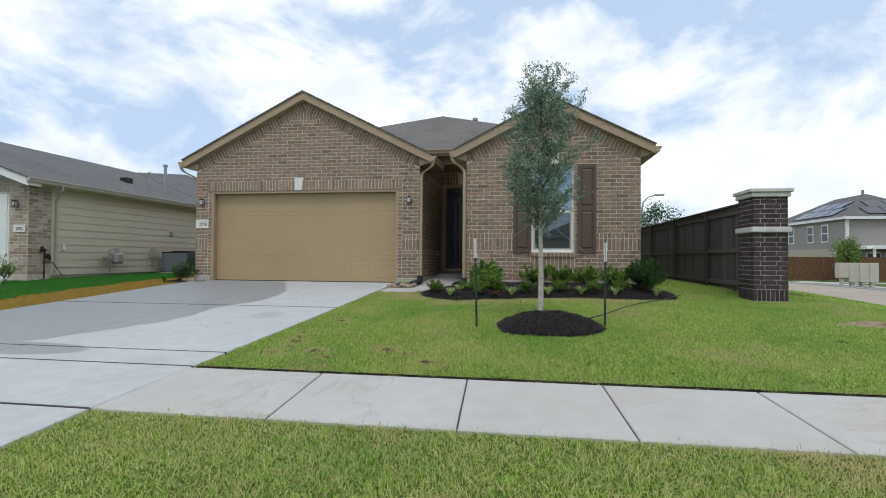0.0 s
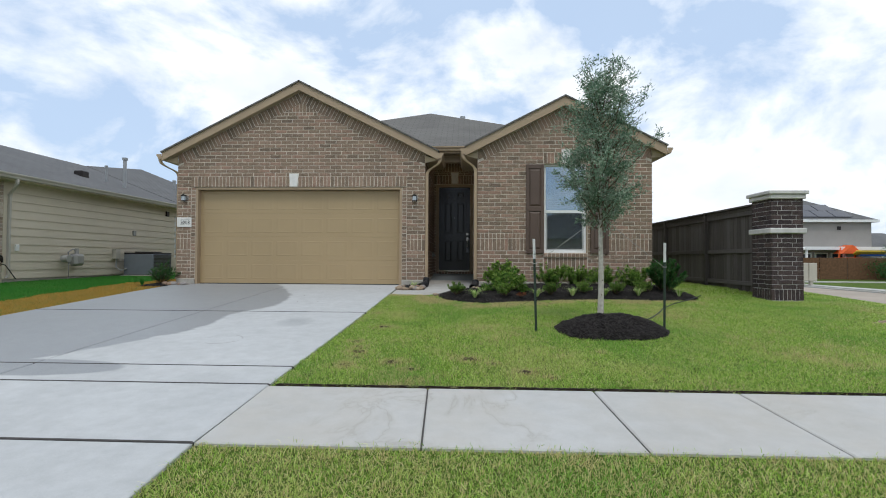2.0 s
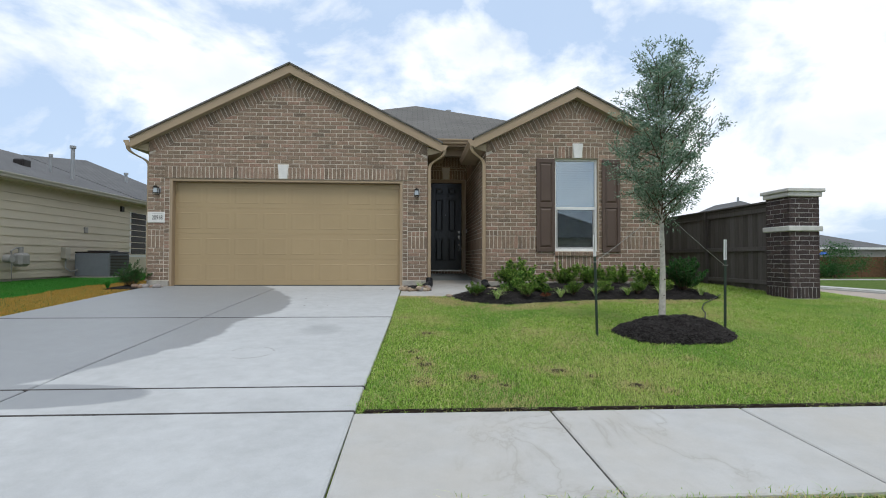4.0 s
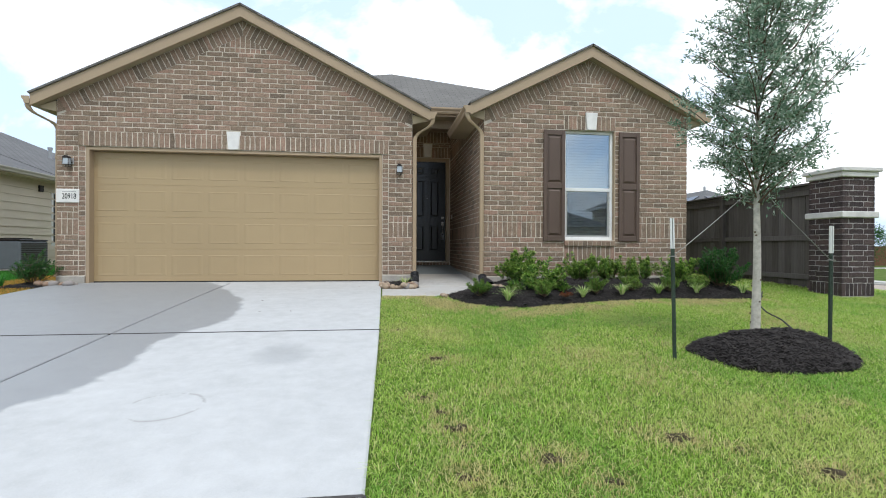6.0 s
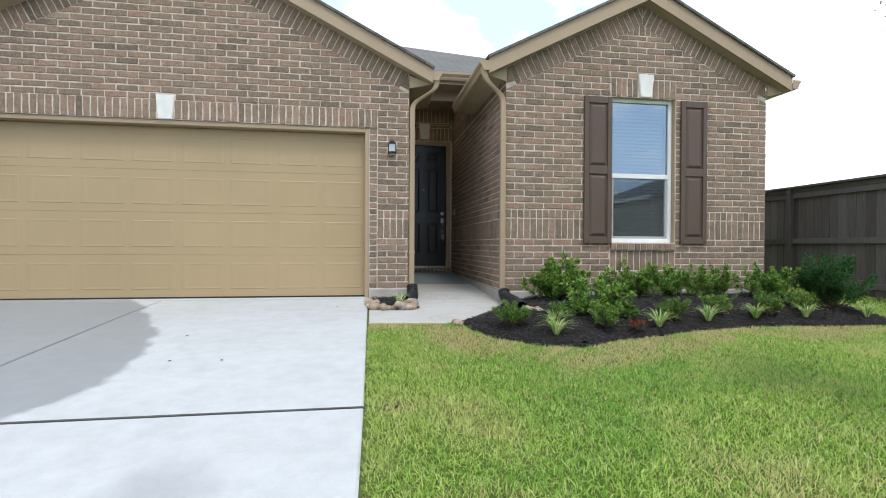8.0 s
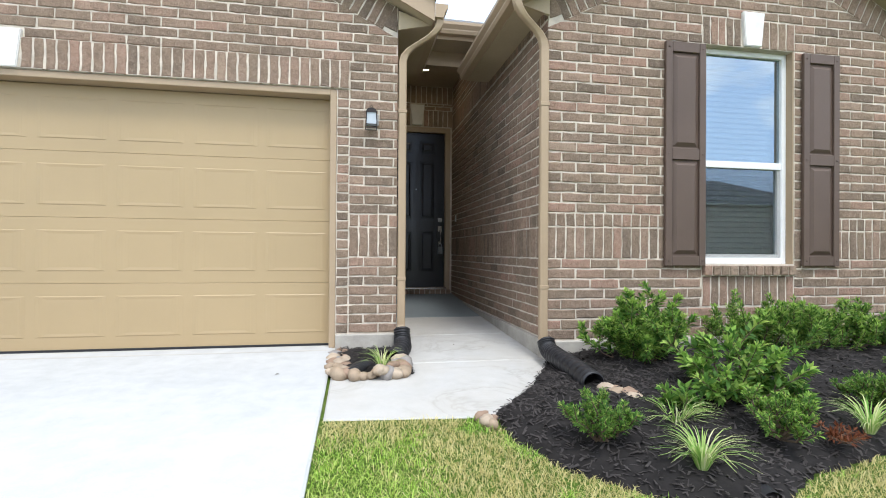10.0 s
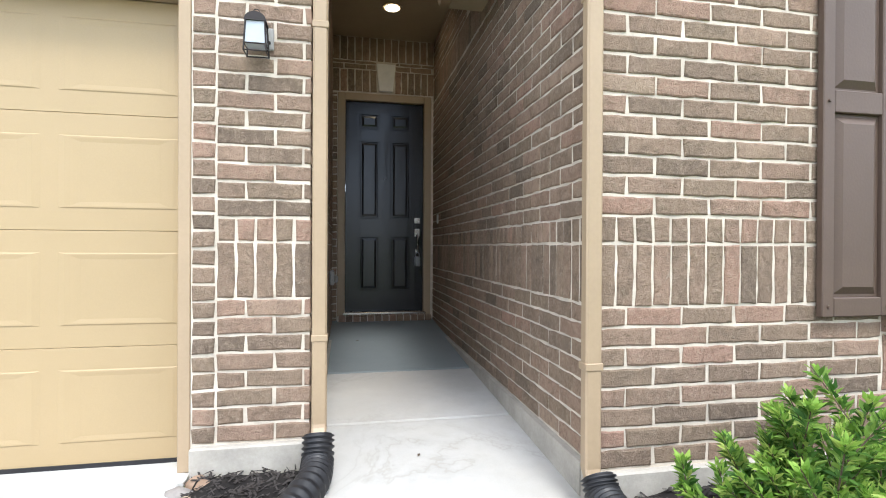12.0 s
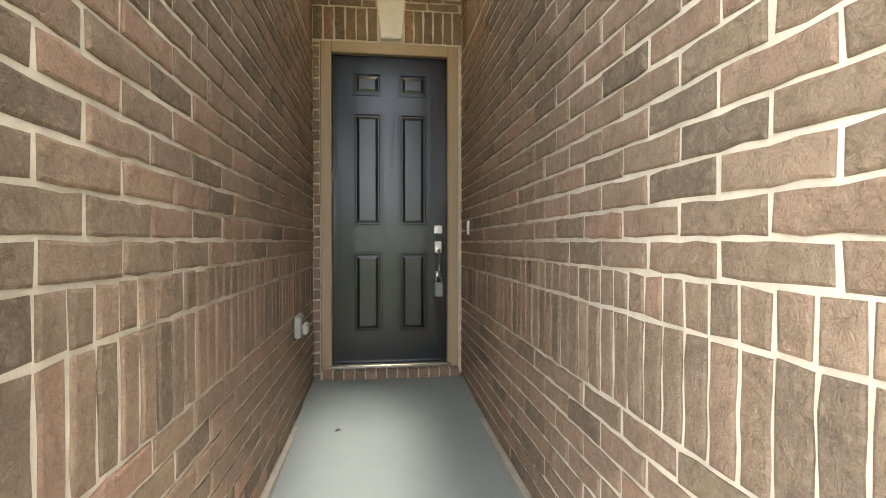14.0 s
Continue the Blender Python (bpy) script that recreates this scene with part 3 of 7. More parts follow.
for yj in (3.80, 4.88, 5.38, 8.28):
    slab_mesh("joint", [(DX0, yj - 0.009), (DX0, yj + 0.009), (float(drive_edge(yj)), yj + 0.009), (float(drive_edge(yj)), yj - 0.009)], M_JOINT, driveway, 0.0142, 0.05)
cj = np.linspace(3.8, 12.1, 9).tolist()
for y0, y1 in zip(cj, cj[1:]):
    slab_mesh("joint", [(DM - 0.014, y0), (DM - 0.014, y1), (DM + 0.014, y1), (DM + 0.014, y0)], M_JOINT, driveway, 0.0, 0.05)
slab_mesh("slab", [(-8.15, 3.79), (-8.5, 2.6), (-9.6, 0.4), (-5.56, 0.4), (-5.56, 3.79)], M_DRIVE, driveway)
slab_mesh("slab", [(-5.54, 3.79), (-5.54, 0.4), (-2.3, 0.4), (-2.95, 1.9), (-3.12, 2.7), (-3.2, 3.79)], M_DRIVE, driveway)


def porch_z(x, y):
    return np.interp(y, [10.4, 11.5, 13.5, 15.4], [0.80, 0.86, 0.952, 1.072])


porch_walk = thing("walkway", (-2.2, 12, 0.85), "pale concrete entry walk and porch slab", "walkway", kind="structure")
slab_mesh("slab", [(-3.074, 11.25), (-3.082, 10.50), (-2.15, 10.42), (-1.75, 10.85), (-1.36, 11.50), (-1.36, 11.52), (-2.50, 11.52), (-2.50, 11.25)], M_WALK, porch_walk, 0.006, 0.2, porch_z)
slab_mesh("slab", [(-2.57, 12.50), (-2.50, 11.535), (-1.39, 11.535), (-1.39, 12.50)], M_WALK, porch_walk, 0.006, 0.2, porch_z)
slab_mesh("slab", [(-2.57, 13.47), (-2.57, 12.515), (-1.39, 12.515), (-1.39, 13.47)], M_WALK, porch_walk, 0.006, 0.2, porch_z)
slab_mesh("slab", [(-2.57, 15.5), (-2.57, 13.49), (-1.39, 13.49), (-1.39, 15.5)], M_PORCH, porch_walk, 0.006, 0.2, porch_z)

# side street beyond the corner
road = thing("road", (15.5, 20, -0.13), "pale concrete side street with kerbs", "road", kind="structure")
part("carriageway", boxm(12.0, 19.4, -60, 140, -0.5, -0.126), M_ROAD, road)
for x0, x1 in ((11.85, 12.0), (19.4, 19.55)):
    part("kerb", boxm(x0, x1, -60, 140, -0.5, -0.04, 0.02), M_WALK, road)
part("footway", boxm(21.0, 22.2, -60, 43, -0.5, -0.10), M_WALK, road)
part("footway", boxm(11.85, 60, 40.2, 41.4, -0.5, -0.095), M_WALK, road)

# ---- the brick system ----
C, LB, J, V0 = 0.0813, 0.252, 0.0130, 1.02
BAND0, BAND1, BAND2 = V0 + 8 * C, V0 + 8 * C + 0.258, V0 + 8 * C + 0.258 + 0.112


def clip(poly, planes):
    for a, b, c in planes:
        out = []
        for i, p in enumerate(poly):
            q = poly[(i + 1) % len(poly)]
            dp, dq = a * p[0] + b * p[1] - c, a * q[0] + b * q[1] - c
            if dp <= 0:
                out.append(p)
            if dp * dq < 0:
                t = dp / (dp - dq)
                out.append((p[0] + (q[0] - p[0]) * t, p[1] + (q[1] - p[1]) * t))
        poly = out
        if len(poly) < 3:
            return []
    return poly


def brick_geo(poly, proud, rnd, fine=True):
    """Verts and faces of one brick from its outline, with worn arrises."""
    pts = []
    n = len(poly)
    for i, p in enumerate(poly):
        q = poly[(i + 1) % n]
        d = math.hypot(q[0] - p[0], q[1] - p[1])
        cuts = max(1, int(d / 0.055)) if fine else 1
        for k in range(cuts):
            t = k / cuts
            j = 0.0040 if fine else 0.0015
            pts.append((p[0] + (q[0] - p[0]) * t + rnd.uniform(-j, j), p[1] + (q[1] - p[1]) * t + rnd.uniform(-j, j)))
    cu, cv = sum(p[0] for p in pts) / len(pts), sum(p[1] for p in pts) / len(pts)
    hu, hv = max(abs(p[0] - cu) for p in pts), max(abs(p[1] - cv) for p in pts)
    e = min(0.007, hu * 0.3, hv * 0.3)
    su, sv = (hu - e) / hu, (hv - e) / hv
    m = len(pts)
    verts = [(u, 0.03, v) for u, v in pts] + [(u, -(proud - 0.0035), v) for u, v in pts] + [(cu + (u - cu) * su, -proud, cv + (v - cv) * sv) for u, v in pts]
    faces = [tuple(range(2 * m, 3 * m))]
    for r in (0, 1):
        for i in range(m):
            k = (i + 1) % m
            faces.append((r * m + i, r * m + k, (r + 1) * m + k, (r + 1) * m + i))
    return verts, faces


BRICK_CACHE = {}


def brick_mesh(w, h, kind, material):
    """One of six shared meshes for whole bricks of a size, lower left corner at the origin."""
    key = (round(w, 3), round(h, 3), kind, material.name)
    if key not in BRICK_CACHE:
        me = bpy.data.meshes.new("brick")
        v, f = brick_geo([(0, 0), (w, 0), (w, h), (0, h)], 0.006, random)
        me.from_pydata(v, [], f)
        me.materials.append(material)
        me.update()
        BRICK_CACHE[key] = me
    return BRICK_CACHE[key]


class Wall:
    """Bricks of one wall face: u along it, v up; the first `single` rate as single pieces, the rest are joined."""

    def __init__(self, wall, at, turn, near, single=290, mats=(M_BRICK, M_BRICKJ)):
        self.wall, self.m, self.near, self.single, self.mats = wall, pose(*at, 0, 0, turn), near, single, mats
        self.items = []

    def add(self, poly, whole):
        self.items.append((poly, whole))

    def running(self, u0, u1, v0, v1, planes=(), holes=(), phase=0.0):
        base = V0 if v0 < BAND0 else BAND2
        k0, k1 = int(math.floor((v0 - base) / C + 1e-3)), int(math.ceil((v1 - base) / C - 1e-3))
        for k in range(k0, k1):
            a, b = max(base + k * C + J / 2, v0 + J / 2), min(base + (k + 1) * C - J / 2, v1 - J / 2)
            if b - a < 0.02:
                continue
            start = u0 - (0 if k % 2 == 0 else LB / 2) - phase
            spans = [(u0, u1)]
            for h0, h1, g0, g1 in holes:
                if g0 < b and g1 > a:
                    spans = [s for q0, q1 in spans for s in ((q0, min(q1, h0)), (max(q0, h1), q1)) if s[1] - s[0] > 0.02]
            for q0, q1 in spans:
                i = int(math.floor((q0 - start) / LB))
                while start + i * LB < q1:
                    e0, e1 = max(start + i * LB, q0), min(start + (i + 1) * LB, q1)
                    i += 1
                    if e1 - e0 < 0.035:
                        continue
                    poly = [(e0 + J / 2, a), (e1 - J / 2, a), (e1 - J / 2, b), (e0 + J / 2, b)]
                    cut = clip(poly, planes)
                    if cut:
                        self.add(cut, len(cut) == 4 and all(p == q for p, q in zip(cut, poly)))

    def upright(self, u0, u1, v0, v1, planes=(), width=0.0813):
        n = max(1, round((u1 - u0) / width))
        w = (u1 - u0) / n
        for i in range(n):
            poly = [(u0 + i * w + J / 2, v0 + J / 2), (u0 + (i + 1) * w - J / 2, v0 + J / 2), (u0 + (i + 1) * w - J / 2, v1 - J / 2), (u0 + i * w + J / 2, v1 - J / 2)]
            cut = clip(poly, planes)
            if cut:
                self.add(cut, cut == poly)

    def rake(self, p, q, depth, planes=()):
        """Soldiers that stand square to a sloping line from p to q, below it."""
        du, dv = q[0] - p[0], q[1] - p[1]
        d = math.hypot(du, dv)
        tu, tv = du / d, dv / d
        nu, nv = (tv, -tu) if -tu < 0 else (-tv, tu)
        if nv > 0:
            nu, nv = -nu, -nv
        n = round(d / 0.0813)
        w = d / n
        for i in range(n):
            a, b = i * w + J / 2, (i + 1) * w - J / 2
            poly = [(p[0] + tu * s + nu * t, p[1] + tv * s + nv * t) for s, t in ((a, J / 2), (b, J / 2), (b, depth - J / 2), (a, depth - J / 2))]
            cut = clip(poly, planes)
            if cut and max(x[1] for x in cut) - min(x[1] for x in cut) > 0.03:
                self.add(cut, False)

    def build(self):
        near = Vector(self.near)
        order = sorted(self.items, key=lambda it: (Vector((sum(p[0] for p in it[0]) / len(it[0]), sum(p[1] for p in it[0]) / len(it[0]))) - near).length)
        verts, faces = [], []
        for i, (poly, whole) in enumerate(order):
            if i < self.single:
                if whole:
                    u, v = poly[0]
                    me = brick_mesh(poly[1][0] - u, poly[2][1] - v, random.randrange(10), self.mats[0])
                    ob = new("brick", me)
                    place = Vector((u, random.uniform(-0.0025, 0.002), v))
                else:
                    me = bpy.data.meshes.new("brick")
                    vv, ff = brick_geo(poly, 0.006, random)
                    me.from_pydata(vv, [], ff)
                    me.materials.append(self.mats[0])
                    me.update()
                    ob = new("brick", me)
                    place = Vector((0, random.uniform(-0.002, 0.0015), 0))
                ob.parent = self.wall
                ob.matrix_basis = self.m @ Matrix.Translation(place)
            else:
                vv, ff = brick_geo(poly, 0.006 + random.uniform(-0.002, 0.002), random)
                n = len(verts)
                verts += [tuple(self.m @ Vector(p)) for p in vv]
                faces += [tuple(j + n for j in f) for f in ff]
        if verts:
            ob = raw("brickwork", verts, faces, self.mats[1], self.wall)
            tagged(ob, kind="stuff")


# ---- the house ----
house = thing("house", (-3, 12, 0.9), "single-storey brown brick house with tan trim and garage", "house")
LX0, LX1, LY = -8.22, -2.56, 12.055
RX0, RX1, RY = -1.40, 2.22, 11.50
BY, TOPZ = 15.40, 4.32
G0, G1, GZ = -7.80, -3.072, BAND2 + 13 * C
W0, W1, WZ0, WZ1 = -0.005, 0.885, 1.63, BAND2 + 18 * C
PITCH = 0.505
LAX, LAZ = -5.39, 5.45
RAX, RAZ = 0.41, 4.89


L_TOP, R_TOP = LAZ - 0.18, RAZ - 0.18


def slope_planes(ax, top, drop=0.0):
    return [(-PITCH, 1, top - drop - PITCH * ax), (PITCH, 1, top - drop + PITCH * ax)]


# wall bodies of mortar behind the bricks
left_wall = part("wall", prism(prism(prism(bmesh.new(),
    [(LX0, 0.7), (G0, 0.7), (G0, GZ), (LX0, GZ)], LY, LY + 0.2),
    [(G1, 0.7), (LX1, 0.7), (LX1, GZ), (G1, GZ)], LY, LY + 0.2),
    [(LX0, GZ), (LX1, GZ), (LX1, L_TOP - PITCH * (LX1 - LAX)), (LAX, L_TOP), (LX0, L_TOP - PITCH * (LAX - LX0))], LY, LY + 0.2), M_MORTAR, house, "brown brick garage wall with cream mortar")
right_wall = part("wall", prism(prism(prism(prism(bmesh.new(),
    [(RX0, 0.7), (W0 - 0.01, 0.7), (W0 - 0.01, WZ1), (RX0, WZ1)], RY, RY + 0.2),
    [(W1 + 0.01, 0.7), (RX1, 0.7), (RX1, WZ1), (W1 + 0.01, WZ1)], RY, RY + 0.2),
    [(W0 - 0.01, 0.7), (W1 + 0.01, 0.7), (W1 + 0.01, WZ0), (W0 - 0.01, WZ0)], RY, RY + 0.2),
    [(RX0, WZ1), (RX1, WZ1), (RX1, R_TOP - PITCH * (RX1 - RAX)), (RAX, R_TOP), (RX0, R_TOP - PITCH * (RAX - RX0))], RY, RY + 0.2), M_MORTAR, house, "brown brick front wall with cream mortar")
alcove_left = part("wall", box(boxm(LX1 - 0.2, LX1, LY + 0.2, BY + 0.2, 0.7, 3.74), LX1 - 0.2, LX1, 13.27, BY + 0.2, 3.74, TOPZ - 0.08), M_MORTAR, house, "brown brick side wall of the entry")
alcove_right = part("wall", box(boxm(RX0, RX0 + 0.2, RY + 0.2, BY + 0.2, 0.7, 3.70), RX0, RX0 + 0.2, 13.27, BY + 0.2, 3.70, TOPZ - 0.08), M_MORTAR, house, "brown brick side wall of the entry")
DF0, DF1, DZ0, DZ1 = -2.50, -1.43, 1.10, 3.66
back_wall = part("wall", box(box(box(box(bmesh.new(), LX1, DF0, BY, BY + 0.2, 0.7, TOPZ), DF1, RX0, BY, BY + 0.2, 0.7, TOPZ), DF0, DF1, BY, BY + 0.2, DZ1, TOPZ), DF0, DF1, BY, BY + 0.2, 0.7, DZ0), M_MORTAR, house, "brown brick entry wall round the door")
part("wall", boxm(RX1 - 0.2, RX1, RY + 0.2, 28, 0.7, 3.66), M_MORTAR, house, "brown brick side wall")
part("wall", boxm(LX0, LX0 + 0.2, LY + 0.2, 28, 0.7, 3.66), M_MORTAR, house, "brown brick side wall")
part("wall", boxm(LX0, RX1, 28, 28.2, 0.7, 3.9), M_MORTAR, house, "plain rear wall")

# concrete ledge under the bricks
for x0, x1, y0, y1 in ((LX0, G0, LY - 0.035, LY + 0.1), (G1, LX1 + 0.03, LY - 0.035, LY + 0.1), (RX0 - 0.03, RX1, RY - 0.03, RY + 0.1)):
    part("foundation", boxm(x0, x1, y0, y1, 0.6, V0 - 0.006, 0.008), M_FOUND, house, "rough grey concrete footing")
part("foundation", prismm([(RY + 0.1, 0.6), (BY, 0.6), (BY, V0 + 0.001), (RY + 0.1, V0 - 0.006)], RX0 - 0.032, RX0 + 0.02, "x"), M_FOUND, house, "rough grey concrete footing")
part("foundation", prismm([(LY + 0.1, 0.6), (BY, 0.6), (BY, V0 + 0.001), (LY + 0.1, V0 - 0.006)], LX1 - 0.02, LX1 + 0.03, "x"), M_FOUND, house, "rough grey concrete footing")


def roof_slab(poly, name, parent, thick=0.05, material=M_SHINGLE, label=""):
    """A roof plane given by its corners, eave first, with courses measured from the eave."""
    me = bpy.data.meshes.new(name)
    n = (Vector(poly[1]) - Vector(poly[0])).cross(Vector(poly[-1]) - Vector(poly[0])).normalized()
    if n.z < 0:
        n = -n
    k = len(poly)
    vs = [tuple(p) for p in poly] + [tuple(Vector(p) - n * thick) for p in poly]
    fs = [tuple(range(k)), tuple(range(2 * k - 1, k - 1, -1))] + [(i, i + k, (i + 1) % k + k, (i + 1) % k) for i in range(k)]
    me.from_pydata(vs, [], fs)
    u = (Vector(poly[1]) - Vector(poly[0])).normalized()
    w = n.cross(u)
    uv = me.uv_layers.new(name="uv")
    for l in me.loops:
        d = Vector(me.vertices[l.vertex_index].co) - Vector(poly[0])
        uv.data[l.index].uv = (d.dot(u), d.dot(w))
    me.materials.append(material)
    me.update()
    return link_mesh(name, me, parent, label)


def gable_roof(ax, az, half, fy, back, parent, trim, soff, label, fascia_h=0.19, overhang=0.3, valley=0, shingle=M_SHINGLE, pitch=PITCH):
    """Two slopes, rake boards, soffit and eave boards of a front gable. az: top of the rake board at the ridge."""
    ez = az - pitch * half
    t = 0.025
    for s in (-1, 1):
        x = ax + s * (half + 0.02)
        zl = ez - pitch * 0.02
        e0, e1 = (x, fy - 0.03, zl + t), (x, 13.28 if s == valley else back, zl + t)
        r0, r1 = (ax, fy - 0.03, az + t), (ax, back, az + t)
        roof_slab([e0, e1, r1, r0] if s > 0 else [e1, e0, r0, r1], "roof", parent, 0.03, shingle, label)
        prof = [(ax, az), (ax + s * half, ez), (ax + s * half, ez - fascia_h), (ax, az - fascia_h)]
        part("rake_board", prismm(prof, fy, fy + 0.025), trim, parent)
        low = [(ax, az - 0.08), (ax + s * (half - 0.01), ez - 0.08), (ax + s * (half - 0.01), ez - fascia_h + 0.012), (ax, az - fascia_h + 0.012)]
        part("soffit", prismm(low, fy + 0.025, fy + overhang + 0.02), soff, parent)


gable_roof(LAX, LAZ, 3.13, LY - 0.16, 19.5, house, M_TRIM, M_SOFFIT, "grey-brown asphalt shingle roof", overhang=0.16, valley=1)
gable_roof(RAX, RAZ, 2.07, RY - 0.16, 18.0, house, M_TRIM, M_SOFFIT, "grey-brown asphalt shingle roof", overhang=0.16, valley=-1)

# hipped main roof behind the gables
PK, RE, EZ = Vector((-2.8, 17.2, 6.28)), Vector((-2.8, 24, 6.28)), 4.27
A_, B_, C_, D_ = Vector((-8.6, 13.2, EZ)), Vector((2.6, 13.2, EZ)), Vector((2.6, 28.4, EZ)), Vector((-8.6, 28.4, EZ))
roof_slab([A_, B_, PK], "roof", house, 0.05, M_SHINGLE, "grey-brown asphalt shingle roof")
roof_slab([B_, C_, RE, PK], "roof", house, 0.05, M_SHINGLE, "grey-brown asphalt shingle roof")
roof_slab([D_, A_, PK, RE], "roof", house, 0.05, M_SHINGLE, "grey-brown asphalt shingle roof")
roof_slab([C_, D_, RE], "roof", house, 0.05, M_SHINGLE, "grey-brown asphalt shingle roof")
part("vent_pipe", cyl(cyl(bmesh.new(), (-1.75, 17.6, 5.9), (-1.75, 17.6, 6.25), 0.05), (-1.75, 17.6, 6.2), (-1.75, 17.6, 6.28), 0.09), M_POLE, house, "grey roof vent pipe")

# closed attic and interior so that no daylight leaks in
part("attic_floor", boxm(LX0 + 0.2, LX1 - 0.2, LY + 0.2, 28, 3.52, 3.56), M_DRIED, house)
part("attic_floor", boxm(RX0 + 0.2, RX1 - 0.2, RY + 0.2, 28, 3.56, 3.60), M_DRIED, house)
part("ceiling", boxm(LX1 - 0.1, RX0 + 0.1, 13.62, BY + 0.1, 4.30, 4.34), M_SOFFIT, house, "tan painted porch ceiling")
part("porch_beam", boxm(LX1 + 0.0, RX0 - 0.0, 13.62, 13.78, 3.96, 4.30), M_TRIM, house, "tan painted porch beam")
part("eave_board", boxm(LX1 - 0.3, RX0 + 0.3, 13.25, 13.62, 4.13, 4.16), M_SOFFIT, house)


def gutter(p, q, parent, out, label="tan metal gutter", material=M_TRIM):
    """K-shaped gutter along an eave from p to q; out is the outward direction (x, y)."""
    p, q = Vector(p), Vector(q)
    o = Vector((out[0], out[1], 0)).normalized()
    prof = [(0, 0.0), (0.07, 0.0), (0.085, 0.03), (0.085, 0.045), (0.115, 0.085), (0.115, 0.115), (0.10, 0.115), (0.10, 0.09), (0.07, 0.05), (0.065, 0.012), (0.0, 0.012)]
    bm = bmesh.new()
    a = [bm.verts.new(p + o * s + Vector((0, 0, h))) for s, h in prof]
    b = [bm.verts.new(q + o * s + Vector((0, 0, h))) for s, h in prof]
    n = len(prof)
    for i in range(n):
        bm.faces.new((a[i], b[i], b[(i + 1) % n], a[(i + 1) % n]))
    d = (q - p).normalized() * 0.004
    for e, sgn in ((p, 1), (q, -1)):
        full = prof[:6] + [(0, 0.115)]
        f = [bm.verts.new(e + o * s + Vector((0, 0, h))) for s, h in full]
        g = [bm.verts.new(e + d * sgn + o * s + Vector((0, 0, h))) for s, h in full]
        bm.faces.new(f), bm.faces.new(g)
        for i in range(len(full)):
            bm.faces.new((f[i], f[(i + 1) % len(full)], g[(i + 1) % len(full)], g[i]))
    return part("gutter", bm, material, parent, label)


LEZ, REZ = LAZ - PITCH * 3.13, RAZ - PITCH * 2.07
gutter((LAX + 3.13, LY - 0.17, LEZ - 0.16), (LAX + 3.13, 13.27, LEZ - 0.16), house, (1, 0))
gutter((LAX - 3.13, LY - 0.17, LEZ - 0.16), (LAX - 3.13, 28, LEZ - 0.16), house, (-1, 0))
gutter((RAX - 2.07, RY - 0.17, REZ - 0.16), (RAX - 2.07, 13.27, REZ - 0.16), house, (-1, 0))
gutter((RAX + 2.07, RY - 0.17, REZ - 0.16), (RAX + 2.07, 28, REZ - 0.16), house, (1, 0))
gutter((LAX + 2.55, 13.2, 4.14), (RAX - 1.45, 13.2, 4.14), house, (0, -1))
part("fascia", boxm(LAX + 2.5, RAX - 1.4, 13.202, 13.225, 4.10, 4.235), M_TRIM, house)
# flat eave soffits between gutter and wall
part("soffit", boxm(RAX - 2.07, RX0 + 0.02, RY, 13.27, REZ - 0.17, REZ - 0.15), M_SOFFIT, house)
part("soffit", boxm(LX1 - 0.02, LAX + 3.13, LY, 13.27, LEZ - 0.17, LEZ - 0.15), M_SOFFIT, house)
part("soffit", boxm(RX1 - 0.02, RAX + 2.07, RY, 28, REZ - 0.17, REZ - 0.15), M_SOFFIT, house)
part("soffit", boxm(LAX - 3.13, LX0 + 0.02, LY, 28, LEZ - 0.17, LEZ - 0.15), M_SOFFIT, house)
# boxed eave returns under the rake ends
for ax, half, az, fy, x0, s in ((LAX, 3.13, LAZ, LY, LX0, -1), (LAX, 3.13, LAZ, LY, LX1, 1), (RAX, 2.07, RAZ, RY, RX0, -1), (RAX, 2.07, RAZ, RY, RX1, 1)):
    ez = az - PITCH * half
    part("eave_return", prismm([(ax + s * half, ez - 0.17), (x0 + s * 0.004, ez - 0.17 + PITCH * 0.2), (x0 + s * 0.004, ez - 0.235)], fy - 0.03, fy - 0.004), M_SOFFIT, house)


def downspout(x, y, ztop, zbot, gx_, gy_, parent, material=M_TRIM, label="tan metal downspout"):
    """Square tan pipe with two elbows at the gutter."""
    bm = bmesh.new()

    def along(k, dz):
        return (gx_ + (x - gx_) * k, gy_ + (y - gy_) * k, ztop - dz)
    path = [(gx_, gy_, ztop), (gx_, gy_, ztop - 0.07), along(0.06, 0.12), along(0.22, 0.17), along(0.78, 0.27), along(0.94, 0.32), (x, y, ztop - 0.38), (x, y, zbot + 0.06), (x, y - 0.05, zbot)]
    rows = []
    for i, pt in enumerate(path):
        pt = Vector(pt)
        w, d = 0.034, 0.026
        rows.append([bm.verts.new(pt + Vector((sx * w, sy * d, 0))) for sx, sy in ((-1, -1), (1, -1), (1, 1), (-1, 1))])
    for a, b in zip(rows, rows[1:]):
        for k in range(4):
            bm.faces.new((a[k], a[(k + 1) % 4], b[(k + 1) % 4], b[k]))
    bm.faces.new(rows[0]), bm.faces.new(rows[-1])
    bmesh.ops.bevel(bm, geom=list(bm.edges), offset=0.008, segments=1, affect="EDGES", clamp_overlap=True)
    ob = part("downspout", bm, material, parent, label)
    for z in (zbot + 1.9, zbot + 0.45):
        part("strap", boxm(x - 0.038, x + 0.038, y - 0.03, y + 0.034, z, z + 0.03, 0.003), material, ob)
    return ob


downspout(LX1 + 0.045, LY + 0.0, LEZ - 0.12, 1.02, LAX + 3.18, LY - 0.12, house)
